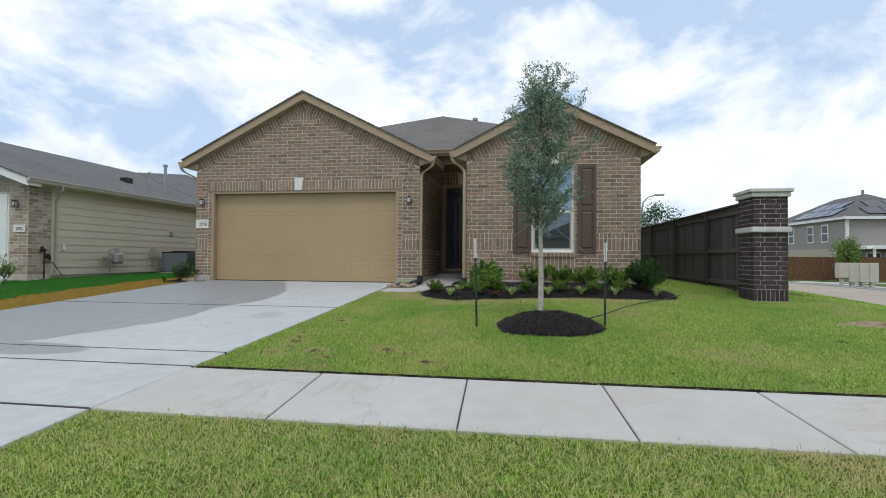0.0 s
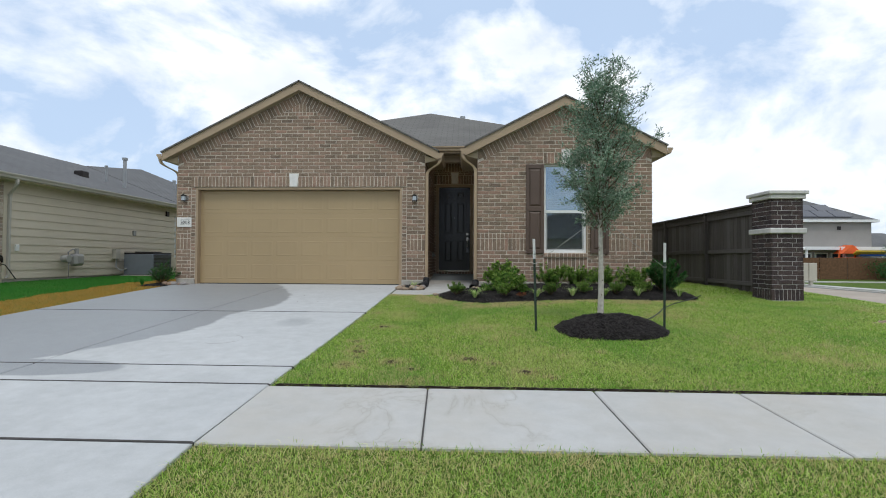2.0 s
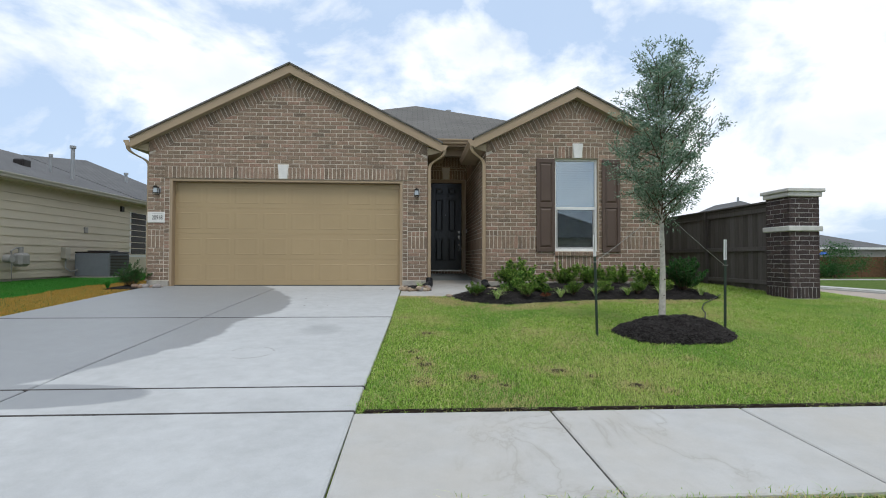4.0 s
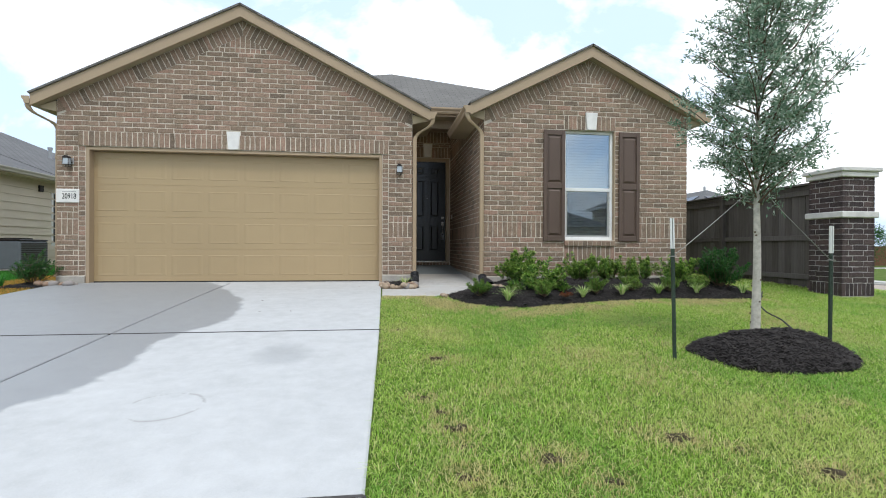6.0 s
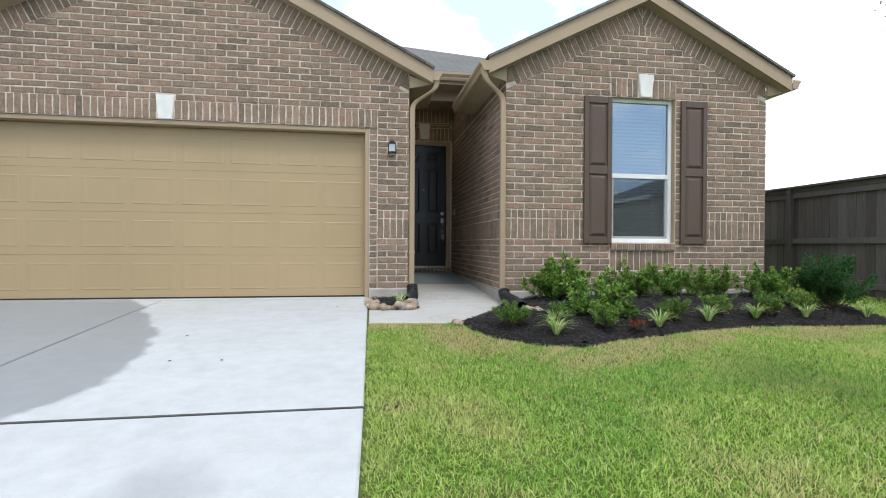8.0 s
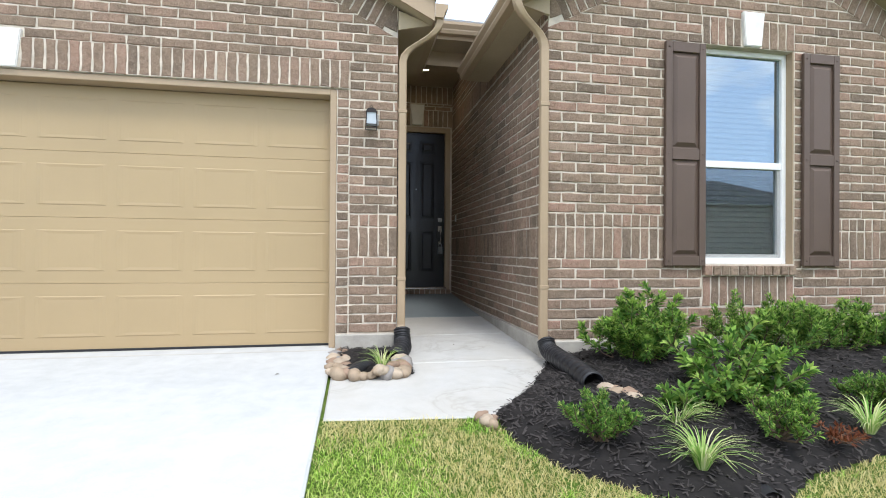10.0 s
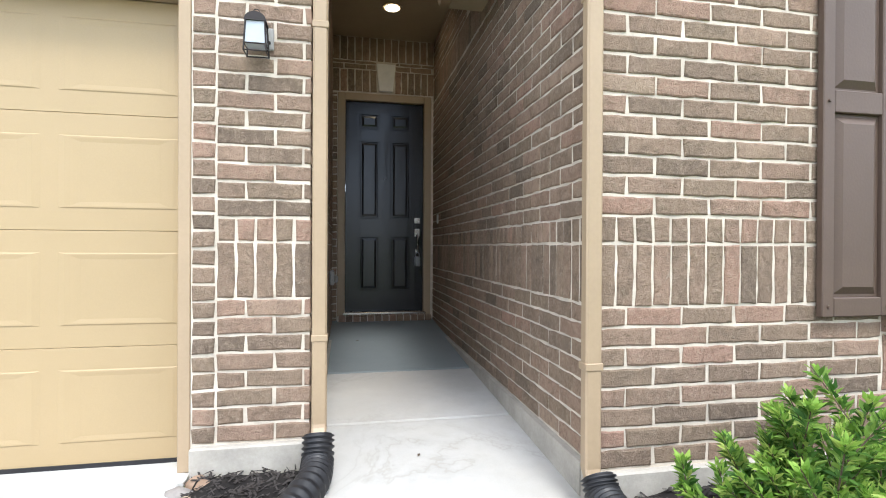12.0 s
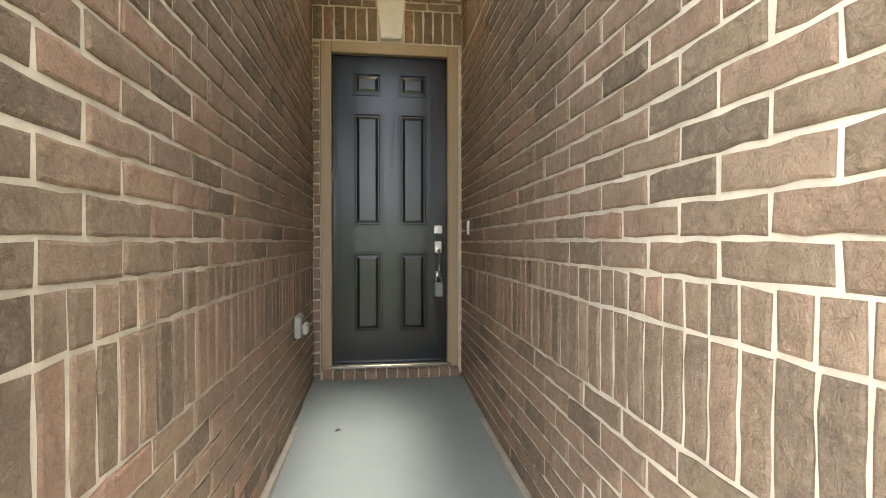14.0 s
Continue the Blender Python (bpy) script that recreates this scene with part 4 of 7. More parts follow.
downspout(RX0 - 0.045, RY - 0.02, REZ - 0.12, 0.98, RAX - 2.12, RY - 0.12, house)
downspout(LX0 - 0.04, LY + 0.1, LEZ - 0.12, 1.0, LAX - 3.18, LY - 0.12, house)

# ---- garage door ----
gar = part("garage_door", boxm(G0 + 0.05, G1 - 0.05, LY + 0.17, LY + 0.2, 0.88, GZ - 0.05), M_GARAGE, house, "tan sectional garage door with long raised panels")
gw, gh0, gh1 = (G1 - G0 - 0.1), 0.915, GZ - 0.06
for r in range(4):
    z0, z1 = gh0 + (gh1 - gh0) * r / 4, gh0 + (gh1 - gh0) * (r + 1) / 4
    part("section", boxm(G0 + 0.052, G1 - 0.052, LY + 0.135, LY + 0.172, z0 + 0.0007, z1 - 0.0007, 0.002), M_GARAGE, gar)
    for c in range(8):
        x0, x1 = G0 + 0.05 + gw * c / 8 + 0.035, G0 + 0.05 + gw * (c + 1) / 8 - 0.035
        bm = bmesh.new()
        rings = []
        for i, j, dep in ((0, 0, 0.0044), (0.03, 0.006, 0.0008), (0.05, 0.012, 0.0008), (0.09, 0.03, 0.003)):
            rings.append([bm.verts.new((a, LY + 0.1305 + dep, b)) for a, b in ((x0 + i, z0 + 0.10 + j), (x1 - i, z0 + 0.10 + j), (x1 - i, z1 - 0.10 - j), (x0 + i, z1 - 0.10 - j))])
        for p_, q_ in zip(rings, rings[1:]):
            for k in range(4):
                bm.faces.new((p_[k], p_[(k + 1) % 4], q_[(k + 1) % 4], q_[k]))
        bm.faces.new(rings[-1])
        # rim that stands proud of the section
        part("raised_panel", bm, M_GARAGE, gar)
part("bottom_seal", boxm(G0 + 0.052, G1 - 0.052, LY + 0.13, LY + 0.175, 0.885, 0.918), M_PLASTIC, gar, "black rubber bottom seal")
for x0, x1, z0, z1 in ((G0 + 0.002, G0 + 0.055, 0.9, GZ - 0.003), (G1 - 0.055, G1 - 0.002, 0.9, GZ - 0.003), (G0 + 0.055, G1 - 0.055, GZ - 0.055, GZ - 0.003)):
    part("garage_frame", boxm(x0, x1, LY - 0.004, LY + 0.19, z0, z1, 0.004), M_TRIM, house, "tan painted garage door frame")
part("garage_apron", boxm(G0, G1, LY - 0.1, LY + 0.2, 0.7, 0.898), M_WALK, house)

# keystones
def keystone(ax, y, z0, z1, wb, wt, parent):
    bm = prismm([(ax - wb / 2, z0), (ax + wb / 2, z0), (ax + wt / 2, z1), (ax - wt / 2, z1)], y - 0.035, y + 0.05)
    bmesh.ops.bevel(bm, geom=list(bm.edges), offset=0.006, segments=2, affect="EDGES")
    return part("keystone", bm, M_CAST, parent, "white cast stone keystone")


keystone(-5.53, LY, GZ + 0.005, GZ + 0.30, 0.155, 0.215, house)
keystone(0.46, RY, WZ1 + 0.005, WZ1 + 0.30, 0.155, 0.215, house)
keystone(-1.96, BY, DZ1 + 0.03, DZ1 + 0.34, 0.155, 0.215, house)

# ---- window with shutters ----
win = part("window", box(box(box(box(bmesh.new(), W0, W0 + 0.045, RY + 0.07, RY + 0.14, WZ0, WZ1, 0.004), W1 - 0.045, W1, RY + 0.07, RY + 0.14, WZ0, WZ1, 0.004), W0 + 0.045, W1 - 0.045, RY + 0.07, RY + 0.14, WZ0, WZ0 + 0.05, 0.004), W0 + 0.045, W1 - 0.045, RY + 0.07, RY + 0.14, WZ1 - 0.045, WZ1, 0.004), M_WHITE, house, "white vinyl single-hung window")
WM = 2.50
part("meeting_rail", boxm(W0 + 0.045, W1 - 0.045, RY + 0.075, RY + 0.13, WM - 0.03, WM + 0.03, 0.004), M_WHITE, win)
part("sash", box(box(box(bmesh.new(), W0 + 0.045, W0 + 0.08, RY + 0.085, RY + 0.12, WZ0 + 0.05, WM - 0.03), W1 - 0.08, W1 - 0.045, RY + 0.085, RY + 0.12, WZ0 + 0.05, WM - 0.03), W0 + 0.08, W1 - 0.08, RY + 0.085, RY + 0.12, WZ0 + 0.05, WZ0 + 0.085), M_WHITE, win)
for z0, z1, yy in ((WM + 0.03, WZ1 - 0.045, 0.10), (WZ0 + 0.085, WM - 0.03, 0.105)):
    pn = part("pane", boxm(W0 + 0.04, W1 - 0.04, RY + yy, RY + yy + 0.005, z0, z1), M_GLASS, win, "clear reflecting window pane")
    pn.visible_shadow = False
scr = part("insect_screen", boxm(W0 + 0.05, W1 - 0.05, RY + 0.080, RY + 0.0815, WZ0 + 0.055, WM - 0.03), M_SCREEN, win, "dark insect screen")
blind = part("blind", boxm(W0 + 0.05, W1 - 0.05, RY + 0.17, RY + 0.21, WZ1 - 0.06, WZ1 - 0.02), M_BLIND, win, "closed off-white horizontal blind")
for i in range(38):
    z = WZ0 + 0.07 + i * 0.047
    part("slat", boxm(W0 + 0.055, W1 - 0.055, -0.022, 0.022, -0.0012, 0.0012, m=Matrix.Translation((0, RY + 0.19, z)) @ pose(0, 0, 0, 62)), M_BLIND, blind)
part("room", box(box(box(bmesh.new(), W0 - 0.8, W1 + 0.8, RY + 2.4, RY + 2.45, 0.9, 3.56), W0 - 0.85, W0 - 0.8, RY + 0.2, RY + 2.45, 0.9, 3.56), W1 + 0.8, W1 + 0.85, RY + 0.2, RY + 2.45, 0.9, 3.56), M_DRIED, house, "plain room walls behind the blind")
part("room_floor", boxm(RX0 + 0.2, RX1 - 0.2, RY + 0.2, RY + 2.45, 0.9, 0.95), M_DRIED, house)
for x0, x1 in ((-0.385, -0.012), (0.955, 1.328)):
    sh = part("shutter", boxm(x0 + 0.008, x1 - 0.008, RY - 0.022, RY - 0.008, 1.622, 3.48), M_SHUTTER, house, "brown two-panel window shutter")
    for a, b in ((x0, x0 + 0.06), (x1 - 0.06, x1)):
        part("stile", boxm(a, b, RY - 0.045, RY - 0.012, 1.615, 3.487, 0.004), M_SHUTTER, sh)
    for a, b in ((1.615, 1.70), (2.50, 2.60), (3.40, 3.487)):
        part("rail", boxm(x0 + 0.0605, x1 - 0.0605, RY - 0.044, RY - 0.012, a + 0.001, b - 0.001, 0.004), M_SHUTTER, sh)
    for z0, z1 in ((1.70, 2.50), (2.60, 3.40)):
        bm = bmesh.new()
        rings = [[bm.verts.new((a, RY - d_ - 0.003, b)) for a, b in ((x0 + 0.06 + i, z0 + i), (x1 - 0.06 - i, z0 + i), (x1 - 0.06 - i, z1 - i), (x0 + 0.06 + i, z1 - i))] for i, d_ in ((0.0, 0.021), (0.012, 0.021), (0.045, 0.04))]
        for p_, q_ in zip(rings, rings[1:]):
            for k in range(4):
                bm.faces.new((p_[k], p_[(k + 1) % 4], q_[(k + 1) % 4], q_[k]))
        bm.faces.new(rings[-1])
        part("raised_panel", bm, M_SHUTTER, sh)
    for z in (1.66, 2.55, 3.44):
        for x in (x0 + 0.03, x1 - 0.03):
            part("screw", cyl(bmesh.new(), (x, RY - 0.052, z), (x, RY - 0.04, z), 0.008, seg=8), M_SHUTTER, sh)

# ---- entry door ----
for x0, x1, z0, z1 in ((DF0, DF0 + 0.085, DZ0, DZ1), (DF1 - 0.085, DF1, DZ0, DZ1), (DF0 + 0.085, DF1 - 0.085, DZ1 - 0.085, DZ1)):
    fr = part("door_frame", boxm(x0, x1, BY - 0.012, BY + 0.12, z0, z1, 0.006), M_TRIM, house, "tan painted entry door frame")
part("threshold", boxm(DF0 + 0.06, DF1 - 0.06, BY - 0.04, BY + 0.12, 1.135, 1.165, 0.006), M_CHROME, house, "aluminium door threshold")
D0, D1, DB, DT = DF0 + 0.088, DF1 - 0.088, 1.168, DZ1 - 0.088
door = part("door", boxm(D0, D1, BY + 0.035, BY + 0.08, DB, DT, 0.003), M_BLACKDOOR, house, "black six-panel entry door, closed")
dw, dh = D1 - D0, DT - DB
px = ((D0 + dw * 0.175, D0 + dw * 0.425), (D0 + dw * 0.575, D0 + dw * 0.825))
for z0, z1 in ((DB + dh * 0.10, DB + dh * 0.36), (DB + dh * 0.445, DB + dh * 0.815), (DB + dh * 0.872, DB + dh * 0.945)):
    for x0, x1 in px:
        bm = bmesh.new()
        yf = BY + 0.0335
        rings = [[bm.verts.new((a, yf + d_, b)) for a, b in ((x0 + i, z0 + i), (x1 - i, z0 + i), (x1 - i, z1 - i), (x0 + i, z1 - i))] for i, d_ in ((-0.004, 0.001), (0.0, -0.010), (0.012, -0.010), (0.02, 0.0), (0.028, 0.0), (0.05, -0.006))]
        for p_, q_ in zip(rings, rings[1:]):
            for k in range(4):
                bm.faces.new((p_[k], p_[(k + 1) % 4], q_[(k + 1) % 4], q_[k]))
        bm.faces.new(rings[-1])
        part("door_panel", bm, M_BLACKDOOR, door)
hx = D1 - 0.07
part("deadbolt", cyl(cyl(box(bmesh.new(), hx - 0.033, hx + 0.033, BY + 0.012, BY + 0.036, 2.185, 2.25, 0.004), (hx, BY - 0.002, 2.218), (hx, BY + 0.02, 2.218), 0.026, seg=20), (hx, BY - 0.01, 2.218), (hx, BY, 2.218), 0.014, seg=14), M_CHROME, door, "satin nickel deadbolt")
bm = box(bmesh.new(), hx - 0.03, hx + 0.03, BY + 0.014, BY + 0.036, 2.03, 2.125, 0.004)
tube(bm, [(hx, BY + 0.02, 2.06), (hx, BY - 0.03, 2.055), (hx, BY - 0.045, 2.02), (hx, BY - 0.045, 1.90), (hx, BY - 0.03, 1.865), (hx, BY + 0.03, 1.86)], [0.010] * 6, 10)
box(bm, hx - 0.022, hx + 0.022, BY + 0.018, BY + 0.036, 1.84, 1.885, 0.004)
part("door_handle", bm, M_CHROME, door, "satin nickel grip handle")
bm = box(bmesh.new(), hx - 0.032, hx + 0.032, BY - 0.045, BY + 0.005, 1.685, 1.80, 0.01)
tube(bm, [(hx - 0.022, BY - 0.02, 1.79), (hx - 0.022, BY - 0.02, 1.83), (hx, BY - 0.02, 1.85), (hx + 0.022, BY - 0.02, 1.83), (hx + 0.022, BY - 0.02, 1.79)], [0.006] * 5, 8)
part("key_box", cyl(bm, (hx, BY - 0.055, 1.72), (hx, BY - 0.04, 1.72), 0.016, seg=14), M_LOCKBOX, door, "grey key lockbox on the handle")
part("peephole", cyl(bmesh.new(), ((D0 + D1) / 2, BY + 0.025, 2.69), ((D0 + D1) / 2, BY + 0.04, 2.69), 0.009, seg=12), M_LOCKBOX, door)
for i in range(13):
    x = DF0 + 0.02 + i * 0.0815
    part("sill_brick", boxm(x, x + 0.069, BY - 0.085, BY + 0.02, 1.05, 1.133, 0.006), M_BRICK, house)
part("sill_mortar", boxm(DF0 + 0.005, DF1 - 0.005, BY - 0.075, BY + 0.02, 1.0, 1.125), M_MORTAR, house)

# ---- bricks of the house ----
w = Wall(left_wall, (0, LY, 0), 0, (-2.8, 2.0))
pl_wall, pl_rake = slope_planes(LAX, L_TOP, 0.27), slope_planes(LAX, L_TOP, 0.01)
for u0, u1 in ((LX0, G0), (G1, LX1)):
    s0, s1 = (u0, u1 - 0.105) if u0 == LX0 else (u0 + 0.105, u1)
    c0, c1 = (s0 - 0.012, s1) if u0 == LX0 else (s0, s1 + 0.012)
    w.running(c0, c1, V0, BAND0)
    w.upright(c0, c1, BAND0, BAND1)
    w.upright(c0, c1, BAND1, BAND2)
    w.running(c0, c1, BAND2, GZ + 3 * C)
    e0 = u1 - 0.105 if u0 == LX0 else u0
    for k in range(26):
        a, b = V0 + k * (GZ - V0) / 26 + J / 2, V0 + (k + 1) * (GZ - V0) / 26 - J / 2
        w.add([(e0 + J / 2, a), (e0 + 0.105 - J / 2, a), (e0 + 0.105 - J / 2, b), (e0 + J / 2, b)], True)
w.running(LX0 - 0.012, LX1 + 0.012, GZ + 3 * C, 4.72, pl_wall, holes=((-5.64, -5.42, 3.0, 3.40),))
w.upright(LAX - 0.7, LAX + 0.7, 4.72, 4.80, pl_wall)
w.upright(LAX - 0.6, LAX + 0.6, 4.80, 5.1, pl_wall)
w.rake((LX0 + 0.02, L_TOP - PITCH * (LAX - LX0 - 0.02)), (LAX, L_TOP), 0.245, [(1, 0, LAX - 0.004), (-1, 0, -LX0)])
w.rake((LAX, L_TOP), (LX1 - 0.02, L_TOP - PITCH * (LX1 - 0.02 - LAX)), 0.245, [(-1, 0, -LAX - 0.004), (1, 0, LX1)])
ca, cb, cz = (LX0, LX1, LEZ)
w.add([(ca + 0.006, cz - 0.25), (ca + 0.13, cz - 0.20), (ca + 0.006, cz + 0.0)], False)
w.add([(cb - 0.13, cz - 0.20), (cb - 0.006, cz - 0.25), (cb - 0.006, cz + 0.0)], False)
w.build()

w = Wall(left_wall, (0, LY - 0.018, 0), 0, (-3.2, 3.2))
w.upright(G0 - 0.105, -5.53 - 0.10, GZ, GZ + 3 * C)
w.upright(-5.53 + 0.10, G1 + 0.105, GZ, GZ + 3 * C)
w.build()
part("lintel", boxm(G0 - 0.1, G1 + 0.1, LY - 0.020, LY - 0.001, GZ + 0.004, GZ + 3 * C - 0.006), M_MORTAR, house, "mortar bed of the soldier course")

w = Wall(right_wall, (0, RY, 0), 0, (-1.0, 1.9))
pl_wall = slope_planes(RAX, R_TOP, 0.27)
ho = ((W0 - 0.01, W1 + 0.01, WZ0 - 0.36, WZ1 + 3 * C),)
w.running(RX0 - 0.012, RX1 + 0.012, V0, BAND0, holes=ho)
for a, b in ((RX0 - 0.012, W0 - 0.01), (W1 + 0.01, RX1 + 0.012)):
    w.upright(a, b, BAND0, BAND1)
    w.upright(a, b, BAND1, BAND2)
w.running(RX0 - 0.012, RX1 + 0.012, BAND2, 4.3, pl_wall, holes=ho)
w.upright(W0 - 0.01, 0.46 - 0.10, WZ1, WZ1 + 3 * C)
w.upright(0.46 + 0.10, W1 + 0.01, WZ1, WZ1 + 3 * C)
w.upright(RAX - 0.6, RAX + 0.6, 4.3, 4.6, pl_wall)
w.upright(W0 - 0.01, W1 + 0.01, WZ0 - 0.36, WZ0 - 0.1)
w.rake((RX0 + 0.02, R_TOP - PITCH * (RAX - RX0 - 0.02)), (RAX, R_TOP), 0.245, [(1, 0, RAX - 0.004), (-1, 0, -RX0)])
w.rake((RAX, R_TOP), (RX1 - 0.02, R_TOP - PITCH * (RX1 - 0.02 - RAX)), 0.245, [(-1, 0, -RAX - 0.004), (1, 0, RX1)])
ca, cb, cz = (RX0, RX1, REZ)
w.add([(ca + 0.006, cz - 0.25), (ca + 0.13, cz - 0.20), (ca + 0.006, cz + 0.0)], False)
w.add([(cb - 0.13, cz - 0.20), (cb - 0.006, cz - 0.25), (cb - 0.006, cz + 0.0)], False)
w.build()
for i in range(11):
    x = W0 - 0.01 + i * 0.0828
    part("sill_brick", boxm(x, x + 0.071, RY - 0.045, RY + 0.08, WZ0 - 0.095, WZ0 - 0.012, 0.006), M_BRICK, house)
part("sill_mortar", boxm(W0 - 0.008, W1 + 0.008, RY - 0.03, RY + 0.07, WZ0 - 0.1, WZ0 - 0.02), M_MORTAR, house)
# window jambs
for x, s in ((W0 - 0.01, 1), (W1 + 0.01, -1)):
    part("jamb", boxm(x, x + s * 0.012, RY + 0.004, RY + 0.075, WZ0, WZ1), M_TRIM, house)

# alcove walls: u runs away from the entry on the left wall, towards it on the right
w = Wall(alcove_left, (LX1, 0, 0), 90, (12.8, 2.0))
w.running(LY + 0.01, BY, V0, BAND0)
w.upright(LY + 0.01, BY, BAND0, BAND1)
w.upright(LY + 0.01, BY, BAND1, BAND2)
w.running(LY + 0.01, BY, BAND2, 3.60)
w.upright(LY + 0.01, BY, 3.60, 3.86)
w.running(13.78, BY, 3.86, 4.30)
w.build()
w = Wall(alcove_right, (RX0, 0, 0), -90, (-12.5, 2.0))
w.running(-BY, -RY - 0.01, V0, BAND0)
w.upright(-BY, -RY - 0.01, BAND0, BAND1)
w.upright(-BY, -RY - 0.01, BAND1, BAND2)
w.running(-BY, -RY - 0.01, BAND2, 3.60)
w.upright(-BY, -RY - 0.01, 3.60, 3.86)
w.running(-BY, -13.78, 3.86, 4.30)
w.build()
w = Wall(back_wall, (0, BY, 0), 0, (-1.9, 3.0))
w.running(LX1, DF0, V0, DZ1)
w.running(DF1, RX0, V0, DZ1)
w.upright(LX1, -1.96 - 0.10, DZ1 + 0.01, DZ1 + 0.27)
w.upright(-1.96 + 0.10, RX0, DZ1 + 0.01, DZ1 + 0.27)
w.running(LX1, RX0, DZ1 + 0.27, DZ1 + 0.37, holes=((-2.07, -1.85, 3.6, 4.01),))
w.upright(LX1, RX0, DZ1 + 0.37, DZ1 + 0.64)
w.build()

# ---- small fittings of the house ----
def sconce(x, y, z, parent):
    """Lantern: a frosted pane in a thin dark cage, flared at the foot, under a rounded hood with a ring."""
    la = part("wall_lantern", box(bmesh.new(), x - 0.012, x + 0.075, y - 0.022, y - 0.008, z - 0.05, z + 0.07, 0.006), M_BOX, parent, "dark bronze wall lantern with frosted glass")
    part("bracket", tube(bmesh.new(), [(x + 0.05, y - 0.02, z - 0.01), (x + 0.045, y - 0.05, z - 0.02), (x + 0.02, y - 0.055, z + 0.0)], [0.010] * 3, 8), M_DARKMETAL, la)
    yc = y - 0.095
    bm = bmesh.new()
    lo = [bm.verts.new((x + sx * 0.049, yc + sy * 0.042, z - 0.062)) for sx, sy in ((-1, -1), (1, -1), (1, 1), (-1, 1))]
    hi = [bm.verts.new((x + sx * 0.043, yc + sy * 0.037, z + 0.052)) for sx, sy in ((-1, -1), (1, -1), (1, 1), (-1, 1))]
    for k in range(4):
        bm.faces.new((lo[k], lo[(k + 1) % 4], hi[(k + 1) % 4], hi[k]))
    bm.faces.new(lo[::-1]), bm.faces.new(hi)
    part("lamp_glass", bm, M_SCONCEGLASS, la, "frosted white glass")
    for sx in (-1, 1):
        for sy in (-1, 1):
            part("cage_bar", tube(bmesh.new(), [(x + sx * 0.054, yc + sy * 0.046, z - 0.105), (x + sx * 0.052, yc + sy * 0.045, z - 0.062), (x + sx * 0.046, yc + sy * 0.040, z + 0.056)], [0.0042] * 3, 6), M_DARKMETAL, la)
    for zz, e in ((-0.066, 0.052), (-0.103, 0.054)):
        loop = [(x + sx * e, yc + sy * e * 0.86, z + zz) for sx, sy in ((0, -1), (1, -1), (1, 1), (-1, 1), (-1, -1), (0, -1))]
        part("cage_ring", tube(bmesh.new(), loop, [0.004] * 6, 6), M_DARKMETAL, la)
    arc = [(x + 0.053 * math.cos(a), z + 0.052 + 0.046 * math.sin(a)) for a in np.linspace(0, math.pi, 13)]
    part("hood", prismm(arc, yc - 0.045, yc + 0.045), M_DARKMETAL, la)
    tor = [(x + 0.015 * math.cos(a), yc, z + 0.114 + 0.015 * math.sin(a)) for a in np.linspace(0, math.tau, 13)]
    part("ring", tube(bmesh.new(), tor, [0.0028] * 13, 6, False), M_DARKMETAL, la)
    k = Matrix.Translation((x, y, z)) @ Matrix.Diagonal((0.86, 0.9, 0.84, 1)) @ Matrix.Translation((-x, -y, -z))
    for o in (la, *la.children):
        o.data.transform(k)
    return la


sconce(-2.785, LY, 2.84, house)
sconce(-8.03, LY, 2.84, house)


def letters(text, size, at, turn, parent, material):
    cu = bpy.data.curves.new("digits", "FONT")
    cu.body, cu.size, cu.extrude, cu.align_x, cu.align_y = text, size, 0.0015, "CENTER", "CENTER"
    tmp = bpy.data.objects.new("digits", cu)
    me = bpy.data.meshes.new_from_object(tmp)
    bpy.data.objects.remove(tmp)
    me.transform(pose(*at, 90, 0, turn) @ Matrix.Diagonal((0.68, 1, 1, 1)))
    me.materials.clear()
    me.materials.append(material)
    return link_mesh("digits", me, parent, "dark raised house number digits")


sign = part("number_plaque", boxm(-8.225, -7.885, LY - 0.025, LY - 0.004, 2.185, 2.405, 0.008), M_CAST, house, "white cast stone plaque with the number 20918")
letters("20918", 0.125, (-8.03, LY - 0.0265, 2.285), 0, sign, M_INK)
part("plaque_bar", boxm(-8.13, -7.93, LY - 0.027, LY - 0.02, 2.36, 2.368), M_BOX, sign)
part("doorbell", boxm(RX0 - 0.022, RX0 - 0.006, 15.02, 15.06, 2.17, 2.27, 0.006), M_WHITE, house, "white doorbell button")
ol = part("outlet_cover", boxm(LX1 + 0.006, LX1 + 0.05, 14.5, 14.64, 1.54, 1.68, 0.012), M_BOX, house, "grey weatherproof outlet cover")
part("outlet_cap", boxm(LX1 + 0.05, LX1 + 0.085, 14.52, 14.62, 1.56, 1.63, 0.012), M_BOX, ol)

can = part("recessed_light", cyl(bmesh.new(), (-1.96, 14.62, 4.288), (-1.96, 14.62, 4.302), 0.10, seg=24), M_SOFFIT, house, "recessed porch ceiling light, lit")
part("lens", cyl(bmesh.new(), (-1.96, 14.62, 4.282), (-1.96, 14.62, 4.29), 0.07, seg=24), M_CANLIGHT, can)
pl = bpy.data.lights.new("porch_lamp", "AREA")
pl.shape, pl.size, pl.energy, pl.color = "DISK", 0.13, 0.35, (1.0, 0.82, 0.58)
new("porch_lamp", pl).matrix_basis = look((-1.96, 14.62, 4.275), (-1.96, 14.62, 0))


